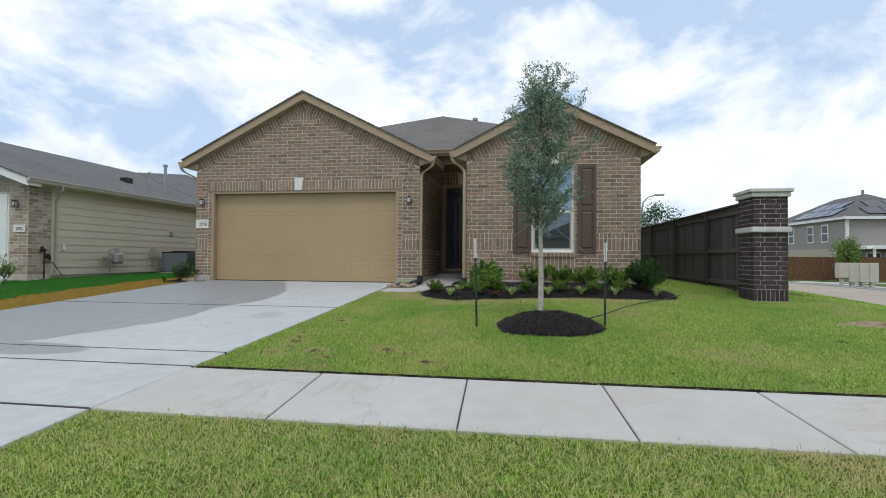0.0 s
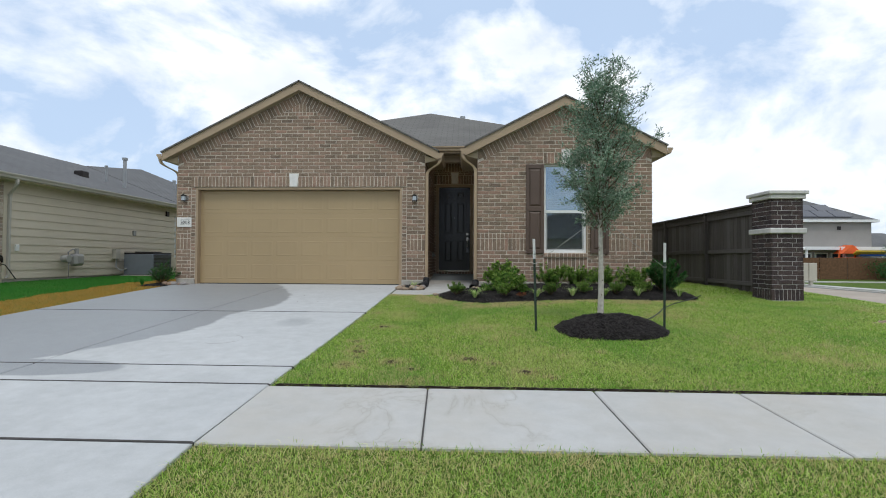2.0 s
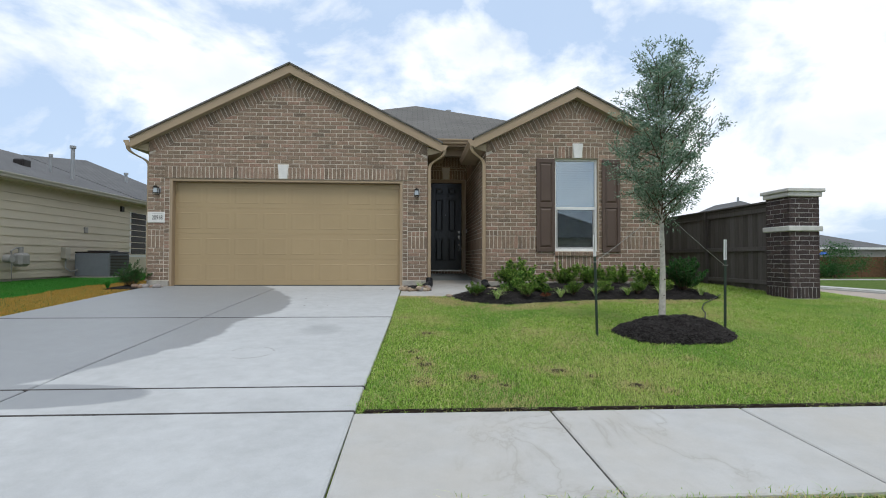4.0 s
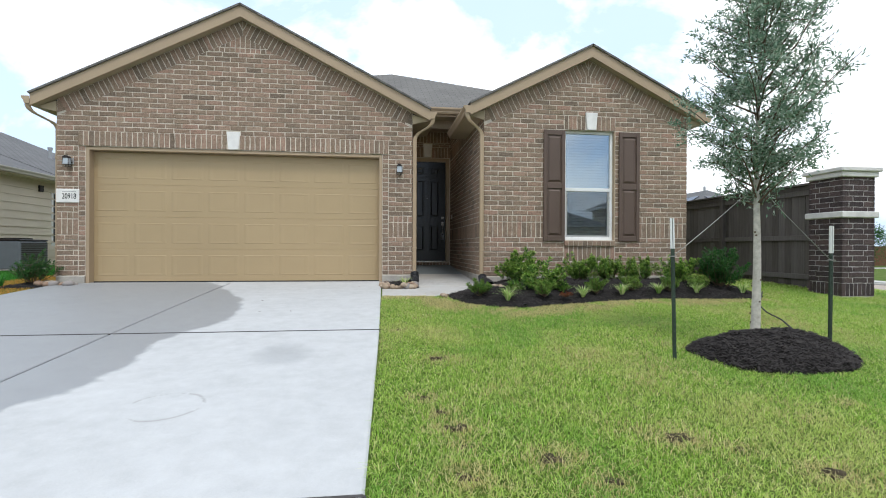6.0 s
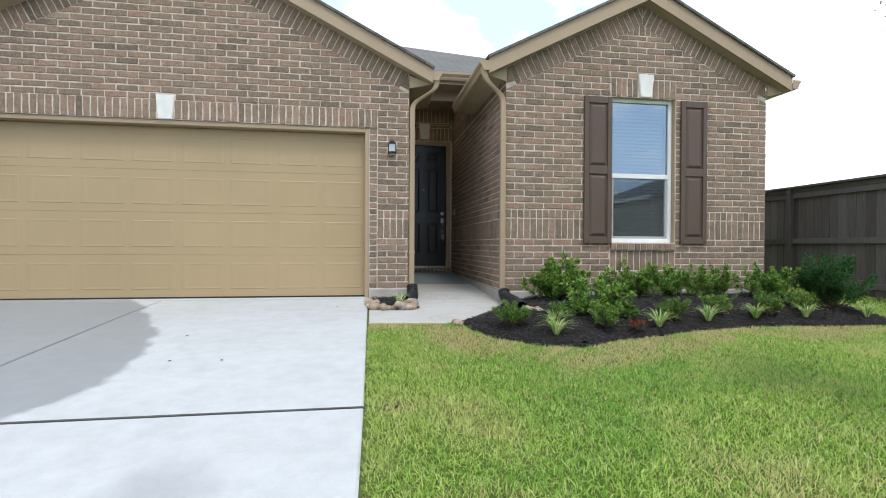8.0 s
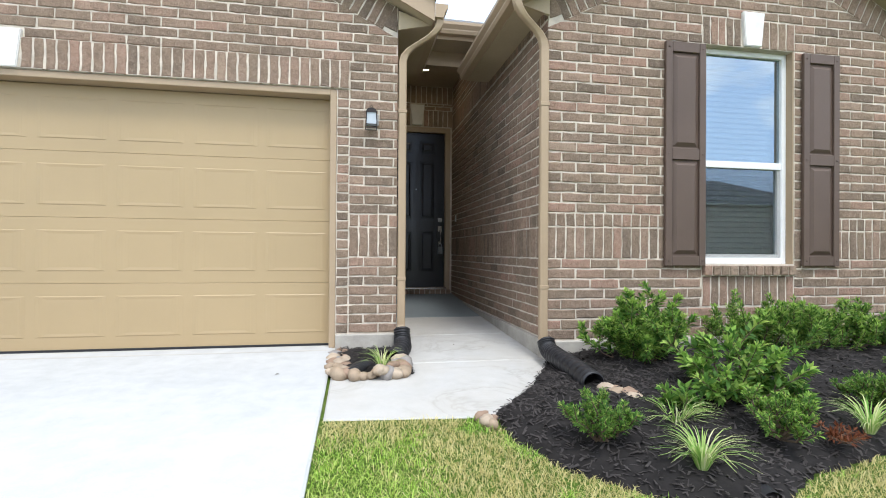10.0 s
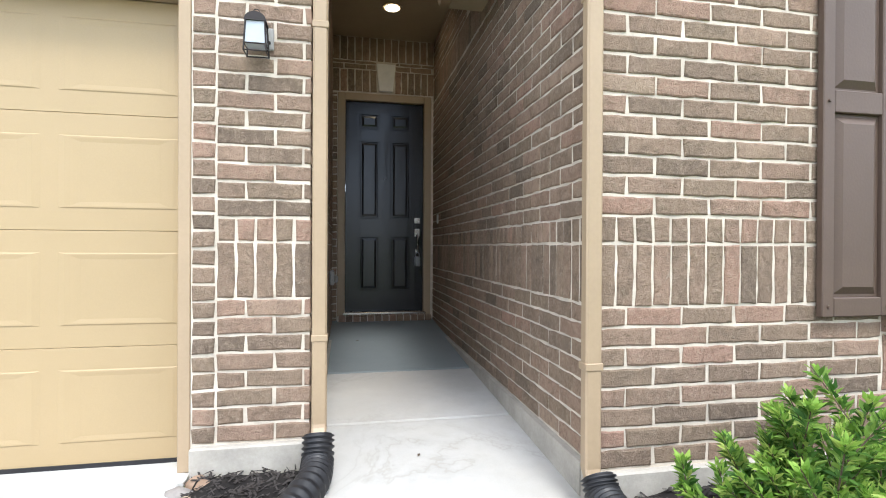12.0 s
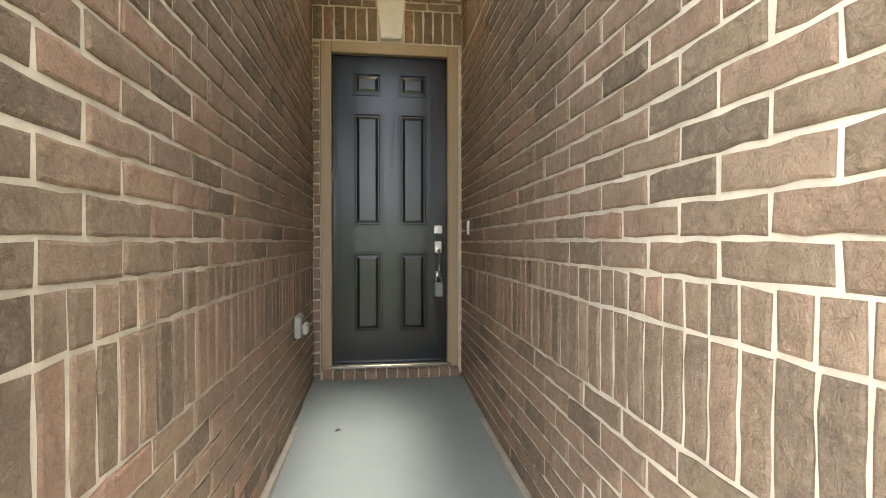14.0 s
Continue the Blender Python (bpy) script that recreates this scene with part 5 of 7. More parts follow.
def corrugated(pts, r, name, label):
    """Ribbed drain pipe along a smooth line of points, open at its lower end."""
    P = [Vector(p) for p in pts]
    dense = []
    for i in range(len(P) - 1):
        a, b, c, d = P[max(i - 1, 0)], P[i], P[i + 1], P[min(i + 2, len(P) - 1)]
        for k in range(20):
            t = k / 20
            dense.append(0.5 * (2 * b + (c - a) * t + (2 * a - 5 * b + 4 * c - d) * t * t + (3 * b - a - 3 * c + d) * t ** 3))
    dense.append(P[-1])
    rad = [r * (1.0 if (i // 2) % 2 else 0.86) for i in range(len(dense))]
    bm = tube(bmesh.new(), dense, rad, 18, False)
    tube(bm, dense[-8:], [r * 0.8] * 8, 18, False)
    ob = part(name, bm, M_PLASTIC, None, "", True)
    return tagged(ob, label, "drain pipe")


corrugated([(-2.515, 11.98, 1.06), (-2.515, 11.92, 0.96), (-2.53, 11.78, 0.93), (-2.62, 11.58, 0.90)], 0.072, "drain_pipe", "black corrugated drain pipe beside the downspout")
corrugated([(-1.44, 11.43, 1.03), (-1.44, 11.37, 0.97), (-1.45, 11.2, 0.955), (-1.48, 10.85, 0.955), (-1.515, 10.5, 0.945)], 0.07, "drain_pipe", "black corrugated drain pipe leading onto mulch")
corrugated([(-2.84, 11.45, 0.87), (-2.89, 11.34, 0.875), (-2.94, 11.2, 0.87)], 0.055, "drain_pipe", "black drain pipe outlet among river stones")


def stone_mesh(sx, sy, sz, seed):
    bm = bmesh.new()
    bmesh.ops.create_icosphere(bm, subdivisions=2, radius=1.0)
    for v in bm.verts:
        n = noise.noise(v.co * 1.1 + Vector((seed * 3.1, seed, 0)))
        v.co = Vector((v.co.x * sx, v.co.y * sy, v.co.z * sz)) * (1 + 0.28 * n)
    me = bpy.data.meshes.new("stone")
    bm.to_mesh(me)
    bm.free()
    me.polygons.foreach_set("use_smooth", [True] * len(me.polygons))
    return me


STONE_MATS = [paint("stone_" + n, c, 0.7, 0.25, 14, 0, 70, 0.3) for n, c in (("tan", (0.31, 0.235, 0.16)), ("buff", (0.40, 0.32, 0.235)), ("grey", (0.27, 0.245, 0.225)), ("rust", (0.28, 0.19, 0.13)))]


def stones(spots, group):
    for i, (x, y, r, base) in enumerate(spots):
        me = stone_mesh(r * random.uniform(0.9, 1.25), r * random.uniform(0.75, 1.0), r * random.uniform(0.6, 0.8), i)
        me.materials.append(random.choice(STONE_MATS))
        ob = new("river_stone", me)
        ob.matrix_basis = pose(x, y, base + r * 0.45, random.uniform(-15, 15), random.uniform(-15, 15), random.uniform(0, 360))
        tagged(ob, "smooth tan river stone beside the drain pipe", "stone", group)


spots = []
for i in range(16):
    t = i / 15
    spots.append((-3.03 + 0.05 * math.sin(i * 2.1), 11.98 - t * 0.72, random.uniform(0.035, 0.065), 0.855))
for i in range(9):
    spots.append((-3.02 + i * 0.055, 11.20 + random.uniform(-0.04, 0.05), random.uniform(0.04, 0.07), 0.85))
for i in range(8):
    spots.append((-2.58 + random.uniform(-0.07, 0.05), 11.22 + i * 0.052, random.uniform(0.04, 0.075), 0.85))
for i in range(5):
    spots.append((-2.70 + random.uniform(-0.06, 0.06), 11.18 + random.uniform(-0.04, 0.1), random.uniform(0.04, 0.06), 0.89))
stones(spots, "stones round the drain bed")
stones([(-1.52 + k * 0.018 + random.uniform(-0.05, 0.05), 10.42 - k * 0.03, random.uniform(0.04, 0.065), 0.905) for k in range(9)], "stones at the drain outlet")
stones([(-2.2 + random.uniform(-0.06, 0.06), 10.36 + random.uniform(-0.1, 0.08), random.uniform(0.03, 0.05), 0.80) for _ in range(5)], "stones at the bed corner")
stones([(-8.02 + random.uniform(-0.3, 0.2), 11.85 + random.uniform(-0.15, 0.1), random.uniform(0.04, 0.08), 0.87) for _ in range(9)], "stones at the garage corner")

# ---- planting beds ----
BED = [(-2.17, 10.42), (-2.14, 10.1), (-2.0, 9.79), (-1.67, 9.48), (-1.31, 9.39), (-0.94, 9.59), (-0.38, 9.71), (0.0, 9.85), (0.69, 9.97), (1.6, 9.93), (2.2, 9.88), (2.5, 10.05), (2.62, 10.5), (2.6, 11.2), (2.5, 11.9), (2.1, 11.66), (-1.2, 11.66), (-1.42, 11.45), (-1.79, 10.85)]
DRAINBED = [(-3.06, 11.27), (-2.49, 11.27), (-2.49, 12.01), (-3.05, 12.01)]
SIDEBED = [(-8.75, 11.45), (-8.2, 11.55), (-8.16, 12.0), (-8.7, 12.3)]


def inside(px_, py_, poly):
    px_, py_ = np.asarray(px_), np.asarray(py_)
    c = np.zeros(px_.shape, bool)
    for i in range(len(poly)):
        (x0, y0), (x1, y1) = poly[i], poly[i - 1]
        hit = ((y0 > py_) != (y1 > py_)) & (px_ < (x1 - x0) * (py_ - y0) / (y1 - y0 + 1e-12) + x0)
        c ^= hit
    return c


def edge_dist(px_, py_, poly):
    best = np.full(np.shape(px_), 9.0)
    for i in range(len(poly)):
        (x0, y0), (x1, y1) = poly[i - 1], poly[i]
        dx, dy = x1 - x0, y1 - y0
        t = np.clip(((px_ - x0) * dx + (py_ - y0) * dy) / (dx * dx + dy * dy + 1e-12), 0, 1)
        best = np.minimum(best, np.hypot(px_ - x0 - t * dx, py_ - y0 - t * dy))
    return best


def wobble(x, y, f):
    return np.sin(x * f * 1.7 + 1.3 * np.sin(y * f * 1.1)) * np.cos(y * f * 1.3 + 0.7 * np.sin(x * f * 0.9))


def heap(name, poly, height, rise, step, label, material=M_MULCH, chips=4000):
    """Loose mulch over an outline: lumpy sheet, and chips lying on it."""
    xs = np.arange(min(p[0] for p in poly) - step, max(p[0] for p in poly) + step, step)
    ys = np.arange(min(p[1] for p in poly) - step, max(p[1] for p in poly) + step, step)
    X, Y = np.meshgrid(xs, ys)
    D = edge_dist(X, Y, poly)
    I = inside(X, Y, poly)
    def top(x, y, d):
        lift = height * (1 - np.exp(-d / 0.16)) + rise * np.clip(d / 0.7, 0, 1) ** 0.8
        return ground_z(x, y) + 0.004 + lift + 0.014 * wobble(x, y, 9) * np.clip(d * 6, 0, 1) + 0.008 * wobble(x + 3, y, 31)
    Z = np.where(I, top(X, Y, D), ground_z(X, Y) - 0.06 - 0.0 * D)
    keep = I | (D < step * 1.2)
    idx = -np.ones(X.shape, int)
    idx[keep] = np.arange(keep.sum())
    verts = list(zip(X[keep].tolist(), Y[keep].tolist(), Z[keep].tolist()))
    faces = [(int(idx[j, i]), int(idx[j, i + 1]), int(idx[j + 1, i + 1]), int(idx[j + 1, i])) for j in range(X.shape[0] - 1) for i in range(X.shape[1] - 1) if idx[j, i] >= 0 and idx[j, i + 1] >= 0 and idx[j + 1, i + 1] >= 0 and idx[j + 1, i] >= 0]
    bed = raw(name, verts, faces, material)
    bed.data.polygons.foreach_set("use_smooth", [True] * len(faces))
    tagged(bed, label, "mulch", kind="stuff")
    if chips == 0:
        return bed
    n = chips * 3
    x = rng.uniform(xs[0], xs[-1], n)
    y = rng.uniform(ys[0], ys[-1], n)
    ok = inside(x, y, poly)
    x, y = x[ok][:chips], y[ok][:chips]
    d = edge_dist(x, y, poly)
    z = top(x, y, d) + rng.uniform(-0.004, 0.012, len(x))
    a, tilt = rng.uniform(0, math.tau, len(x)), rng.uniform(-0.5, 0.5, len(x))
    ln, wd, th = rng.uniform(0.008, 0.027, len(x)), rng.uniform(0.0025, 0.007, len(x)), rng.uniform(0.002, 0.005, len(x))
    u = np.stack([np.cos(a) * np.cos(tilt), np.sin(a) * np.cos(tilt), np.sin(tilt)], 1)
    v = np.stack([-np.sin(a), np.cos(a), rng.uniform(-0.4, 0.4, len(x))], 1)
    w_ = np.cross(u, v)
    base = np.stack([x, y, z], 1)
    quad = [base + u * ln[:, None] * s + v * wd[:, None] * t + w_ * th[:, None] * h for s, t, h in ((-1, -1, 0), (1, -0.6, 0), (1, 0.6, 0), (-1, 1, 0), (0, 0, 1))]
    V = np.stack(quad, 1).reshape(-1, 3)
    o = np.arange(len(x)) * 5
    Fc = np.concatenate([np.stack([o + i, o + (i + 1) % 4, o + 4], 1) for i in range(4)])
    me = tri_mesh("chips", V, Fc, M_CHIP)
    tagged(link_mesh("chips", me, bed), kind="stuff")
    return bed


def tri_mesh(name, V, T, material):
    me = bpy.data.meshes.new(name)
    me.vertices.add(len(V))
    me.vertices.foreach_set("co", np.asarray(V, np.float32).ravel())
    me.loops.add(len(T) * 3)
    me.loops.foreach_set("vertex_index", np.asarray(T, np.int32).ravel())
    me.polygons.add(len(T))
    me.polygons.foreach_set("loop_start", np.arange(len(T), dtype=np.int32) * 3)
    me.polygons.foreach_set("loop_total", np.full(len(T), 3, np.int32))
    me.materials.append(material)
    me.update(calc_edges=True)
    return me


RING = [(0.07 + 0.66 * (1 + 0.09 * math.sin(3 * a + 1)) * math.cos(a), 7.10 + 0.50 * (1 + 0.09 * math.cos(2 * a)) * math.sin(a)) for a in np.linspace(0, math.tau, 28, endpoint=False)]
heap("mulch_bed", BED, 0.03, 0.13, 0.05, "black mulch planting bed along the front wall", chips=14000)
heap("mulch_ring", RING, 0.04, 0.25, 0.035, "black mulch ring mounded round the young oak", chips=8000)
heap("mulch_bed", DRAINBED, 0.02, 0.03, 0.04, "dark mulch by the garage pier and stones", chips=900)
heap("mulch_bed", SIDEBED, 0.02, 0.03, 0.05, "dark mulch at the garage corner", chips=500)


def leaf_tris(base, direction, up, length, width, fold=0.25):
    """Folded leaves: four triangles each, from arrays of places and directions."""
    d = direction / np.linalg.norm(direction, axis=1, keepdims=True)
    s = np.cross(d, up)
    s /= np.linalg.norm(s, axis=1, keepdims=True) + 1e-9
    n = np.cross(s, d)
    L, W = length[:, None], width[:, None]
    pts = [base, base + d * L * 0.45 + s * W * 0.5 + n * W * fold, base + d * L * 0.5, base + d * L * 0.45 - s * W * 0.5 + n * W * fold, base + d * L - n * L * 0.08]
    V = np.stack(pts, 1).reshape(-1, 3)
    o = np.arange(len(base)) * 5
    T = np.concatenate([np.stack([o, o + 1, o + 2], 1), np.stack([o + 1, o + 4, o + 2], 1), np.stack([o, o + 2, o + 3], 1), np.stack([o + 2, o + 4, o + 3], 1)])
    return V, T


M_DEAD = blade_mat("withered_leaves", [(0.0, (0.10, 0.03, 0.015)), (0.6, (0.19, 0.06, 0.025)), (1.0, (0.26, 0.11, 0.05))], amount=0.0)
M_TIP = blade_mat("young_shrub_leaves", [(0.0, (0.176, 0.336, 0.048)), (0.6, (0.288, 0.464, 0.080)), (1.0, (0.440, 0.544, 0.136))], amount=0.0)


def shrub(x, y, r, h, leaf, width, count, material, label, stems=16, seed=0, base=None, tips=None, upright=0.5):
    """Stems from one base that fork into shoots; leaves stand in pairs along each shoot, fresh ones at its tip."""
    g = np.random.default_rng(seed + 100)
    z0 = float(ground_z(x, y)) + (0.11 if x > -3 else 0.05) if base is None else base
    ob = thing("shrub", (x, y, z0), label, "shrub", "shrubs in the bed")
    bm = bmesh.new()
    shoots = []
    for i in range(stems):
        a = 2.399 * i + g.uniform(-0.3, 0.3)
        reach = r * math.sqrt((i + 0.5) / stems) * g.uniform(0.65, 1.1)
        top = h * (1 - 0.55 * (reach / r) ** 2) * g.uniform(0.6, 0.95)
        pts = [Vector((x + math.cos(a) * reach * t ** 0.7 + g.normal(0, 0.010), y + math.sin(a) * reach * t ** 0.7 + g.normal(0, 0.010), z0 - 0.03 + (top + 0.03) * t)) for t in np.linspace(0, 1, 6)]
        tube(bm, [tuple(p) for p in pts], [0.006 * (1 - 0.7 * k / 5) for k in range(6)], 5)
        shoots.append((pts[2], pts[5]))
        for j in range(5):
            t = g.uniform(0.5, 4.9)
            s0 = pts[int(t)].lerp(pts[int(t) + 1], t % 1)
            b = a + g.normal(0, 1.0)
            out = Vector((math.cos(b), math.sin(b), 0)) * (1.05 - upright) + Vector((0, 0, 0.35 + upright)) + Vector(g.normal(0, 0.18, 3))
            e = s0 + out.normalized() * h * g.uniform(0.20, 0.42)
            tube(bm, [tuple(s0), tuple(e)], [0.003, 0.0015], 4)
            shoots.append((s0, e))
    tagged(part("twigwork", bm, M_TWIG, ob, "thin brown stems"), kind="stuff")
    m = max(6, count // len(shoots))
    P, Dr, S, K = [], [], [], []
    for s0, e in shoots:
        t = np.sort(g.uniform(0.08, 1.0, m) ** 0.75)
        axis = np.array((e - s0).normalized())
        ang = np.arange(m) * 2.0 + g.uniform(0, 6) + g.normal(0, 0.35, m)
        side = np.cross(axis, [0.3, 0.8, 0.1])
        side /= np.linalg.norm(side)
        other = np.cross(axis, side)
        rad = np.cos(ang)[:, None] * side + np.sin(ang)[:, None] * other
        P.append(np.array(s0) + (np.array(e) - np.array(s0)) * t[:, None] + rad * 0.006)
        Dr.append(rad * (1.15 - 0.55 * t)[:, None] + axis * (0.35 + 0.7 * t)[:, None] + g.normal(0, 0.16, (m, 3)))
        S.append(np.where(t > 0.9, 0.62, 1.0))
        K.append(t > 0.84)
    P, Dr, S, K = np.concatenate(P), np.concatenate(Dr), np.concatenate(S), np.concatenate(K)
    n = len(P)
    ln, wd, up = g.uniform(0.7, 1.2, n) * leaf * S, g.uniform(0.8, 1.2, n) * width * S, g.normal(0, 0.3, (n, 3)) + np.array([0, 0, 1.0])
    if tips is None:
        K[:] = False
    V, T = leaf_tris(P[~K], Dr[~K], up[~K], ln[~K], wd[~K])
    link_mesh("foliage", tri_mesh("foliage", V, T, material), ob)
    if K.any():
        V, T = leaf_tris(P[K], Dr[K], up[K], ln[K], wd[K])
        link_mesh("young_leaves", tri_mesh("young_leaves", V, T, tips), ob, "fresh yellow-green shoot tips")
    return ob


BIG = "bright green leafy shrub growing in black mulch"
shrub(-0.97, 10.90, 0.40, 0.50, 0.046, 0.019, 8500, M_SHRUB, BIG, 24, 1, tips=M_TIP)
shrub(-0.86, 10.18, 0.36, 0.38, 0.058, 0.026, 1900, M_SHRUB, "loose large-leaved green shrub in black mulch", 14, 2, tips=M_TIP, upright=0.25)
ROW = "fine-leaved upright green shrub before the brick wall"
shrub(0.08, 11.02, 0.42, 0.46, 0.042, 0.013, 6500, M_SHRUB, ROW, 20, 3, tips=M_TIP, upright=0.7)
shrub(0.56, 11.05, 0.42, 0.44, 0.042, 0.013, 6500, M_SHRUB, ROW, 20, 4, tips=M_TIP, upright=0.7)
shrub(1.08, 11.02, 0.40, 0.40, 0.042, 0.013, 5500, M_SHRUB, ROW, 18, 5, tips=M_TIP, upright=0.7)
shrub(1.62, 10.75, 0.40, 0.44, 0.045, 0.016, 5000, M_SHRUB, ROW, 18, 6, tips=M_TIP, upright=0.6)
shrub(2.02, 10.35, 0.38, 0.58, 0.045, 0.018, 6500, M_SHRUBD, "dark green rounded shrub at the end of the bed", 26, 7)
LOW = "low fine-leaved green shrub in black mulch"
for i, (x, y, r, h) in enumerate(((-1.80, 9.87, 0.18, 0.20), (-0.95, 9.76, 0.20, 0.22), (-0.12, 10.0, 0.19, 0.21), (0.50, 10.2, 0.18, 0.21), (1.08, 10.15, 0.18, 0.22), (1.6, 10.3, 0.18, 0.22))):
    shrub(x, y, r, h, 0.024, 0.010, 3200, M_SHRUB, LOW, 16, 20 + i, tips=M_TIP if i % 2 else None)
shrub(-8.42, 11.85, 0.30, 0.46, 0.04, 0.016, 2400, M_SHRUBD, "dark green shrub at the garage corner", 18, 40)
for i, (x, y) in enumerate(((-0.50, 10.1), (-0.62, 10.2), (-1.18, 10.1))):
    shrub(x - 0.1, y - 0.05, 0.12, 0.14, 0.060, 0.028, 90, M_SHRUB, "small leafy green seedling in mulch", 6, 60 + i)
shrub(-0.68, 9.70, 0.12, 0.02, 0.03, 0.010, 160, M_DEAD, "withered rust-brown seedling on mulch", 8, 70)


def tuft(x, y, r, h, seed, material=M_LIRI, label="tuft of variegated grassy lily turf in mulch", count=70, base=None):
    """Arching strap leaves from one crown."""
    g = np.random.default_rng(seed + 900)
    z0 = float(ground_z(x, y)) + (0.08 if x > -3 else 0.04) if base is None else base
    V, T = [], []
    for i in range(count):
        a, L = g.uniform(0, math.tau), g.uniform(0.6, 1.1)
        rr, hh, wv = r * L, h * g.uniform(0.65, 1.1), g.uniform(0.003, 0.006)
        sx, sy = -math.sin(a) * wv, math.cos(a) * wv
        prev = None
        for k in range(5):
            t = k / 4
            cx, cy = x + math.cos(a) * (0.02 + rr * t ** 1.5), y + math.sin(a) * (0.02 + rr * t ** 1.5)
            cz = z0 - 0.02 + hh * (1.7 * t - 0.85 * t * t * (0.6 + 0.7 * L))
            s = 1 - 0.85 * t
            n = len(V)
            V += [(cx - sx * s, cy - sy * s, cz), (cx + sx * s, cy + sy * s, cz)]
            if prev is not None:
                T += [(prev, prev + 1, n), (prev + 1, n + 1, n)]
            prev = n
    ob = tagged(link_mesh("grass_tuft", tri_mesh("grass_tuft", V, T, material)), label, "ornamental grass", "grass tufts in the bed")
    return ob


for i, (x, y) in enumerate(((-1.36, 9.95), (-1.49, 9.60), (-0.40, 9.80), (0.26, 10.0), (0.86, 10.08), (1.45, 10.08), (2.15, 10.04))):
    tuft(x, y, 0.20, 0.20, i, count=80)
tuft(-2.72, 11.27, 0.17, 0.20, 30, label="tuft of variegated lily turf among river stones", count=55, base=0.90)
tuft(-8.72, 11.6, 0.22, 0.25, 31, M_DEEP, "green grassy tuft at the garage corner")


# ---- young oak, stakes and guy wires ----
def young_oak(x, y, z0):
    g = np.random.default_rng(77)
    ob = thing("tree", (x, y, z0), "young staked live oak with pale bark", "tree")
    pts = [(x + 0.008 * math.sin(t * 4) * (1 - t), y + 0.01 * math.cos(t * 4), z0 - 0.1 + t * 3.0) for t in np.linspace(0, 1, 18)]
    pts = [(px_ + 0.006 * math.sin(i * 0.55), py_ + 0.004 * math.cos(i * 0.7), pz) for i, (px_, py_, pz) in enumerate(pts)]
    rad = [0.042 - 0.040 * (i / 17) ** 0.85 for i in range(18)]
    part("trunk", tube(bmesh.new(), pts, rad, 12), M_BARK, ob, "pale grey speckled bark", True)
    bmk = bmesh.new()
    for i in range(16):
        t = g.uniform(0.08, 0.40)
        k = t * 17
        c = Vector(pts[int(k)]).lerp(Vector(pts[int(k) + 1]), k % 1)
        a = g.uniform(0, math.tau)
        rr = rad[int(k)]
        bmesh.ops.create_icosphere(bmk, subdivisions=1, radius=0.009, matrix=Matrix.Translation(c + Vector((math.cos(a) * rr, math.sin(a) * rr, 0))))
    tagged(part("knotwork", bmk, M_TWIG, ob, "dark bark knots"), kind="stuff")
    bm = bmesh.new()
    P, Dr = [], []
    limbs = 70
    for i in range(limbs):
        t = 0.40 + 0.57 * (i / limbs) ** 1.15
        k = t * 17
        c = Vector(pts[int(k)]).lerp(Vector(pts[min(int(k) + 1, 17)]), k % 1)
        a = i * 2.399 + g.uniform(-0.4, 0.4)
        h = (t - 0.40) / 0.57
        reach = (0.23 + 0.42 * math.sin(min(1, h * 1.55 + 0.15) * math.pi * 0.75)) * g.uniform(0.55, 1.15) * (1.0 if h < 0.75 else 0.65)
        lift = reach * g.uniform(0.35, 0.95) + 0.06 + 0.25 * max(0, h - 0.6)
        end = c + Vector((math.cos(a) * reach, math.sin(a) * reach, lift))
        mid = c.lerp(end, 0.5) + Vector((g.normal(0, 0.03), g.normal(0, 0.03), -0.03))
        line = [c, c.lerp(mid, 0.6), mid, mid.lerp(end, 0.5) + Vector((0, 0, 0.02)), end]
        tube(bm, [tuple(p) for p in line], [0.009, 0.007, 0.005, 0.0035, 0.002], 5)
        twigs = [line]
        for j in range(6):
            q = g.uniform(0.3, 1.0)
            s = c.lerp(end, q)
            d = Vector((g.normal(), g.normal(), g.normal() * 0.6 + 0.35)).normalized() * g.uniform(0.10, 0.24)
            tw = [s, s + d * 0.5 + Vector((0, 0, 0.01)), s + d]
            tube(bm, [tuple(p) for p in tw], [0.003, 0.0025, 0.0015], 4)
            twigs.append(tw)
        for li, tw in enumerate(twigs):
            m = 42 if li == 0 else 44
            A = np.array([tuple(p) for p in tw])
            tt = g.uniform(0.25 if li == 0 else 0.0, 1.0, m) * (len(tw) - 1)
            i0 = np.minimum(tt.astype(int), len(tw) - 2)
            f = (tt - i0)[:, None]
            p = A[i0] * (1 - f) + A[i0 + 1] * f + g.normal(0, 0.026, (m, 3))
            d = g.normal(0, 1, (m, 3)) + np.array(tw[-1] - tw[0]) * 4 + np.array([0, 0, 0.2])
            P.append(p), Dr.append(d)
    tagged(part("twigwork", bm, M_TWIG, ob, "thin dark branches"), kind="stuff")
    P, Dr = np.concatenate(P), np.concatenate(Dr)
    n = len(P)
    V, T = leaf_tris(P, Dr, g.normal(0, 1, (n, 3)), g.uniform(0.030, 0.056, n), g.uniform(0.010, 0.016, n), 0.15)
    link_mesh("crown", tri_mesh("crown", V, T, M_OAK), ob)
    return ob


TX, TY = -0.01, 7.19
young_oak(TX, TY, 0.74)


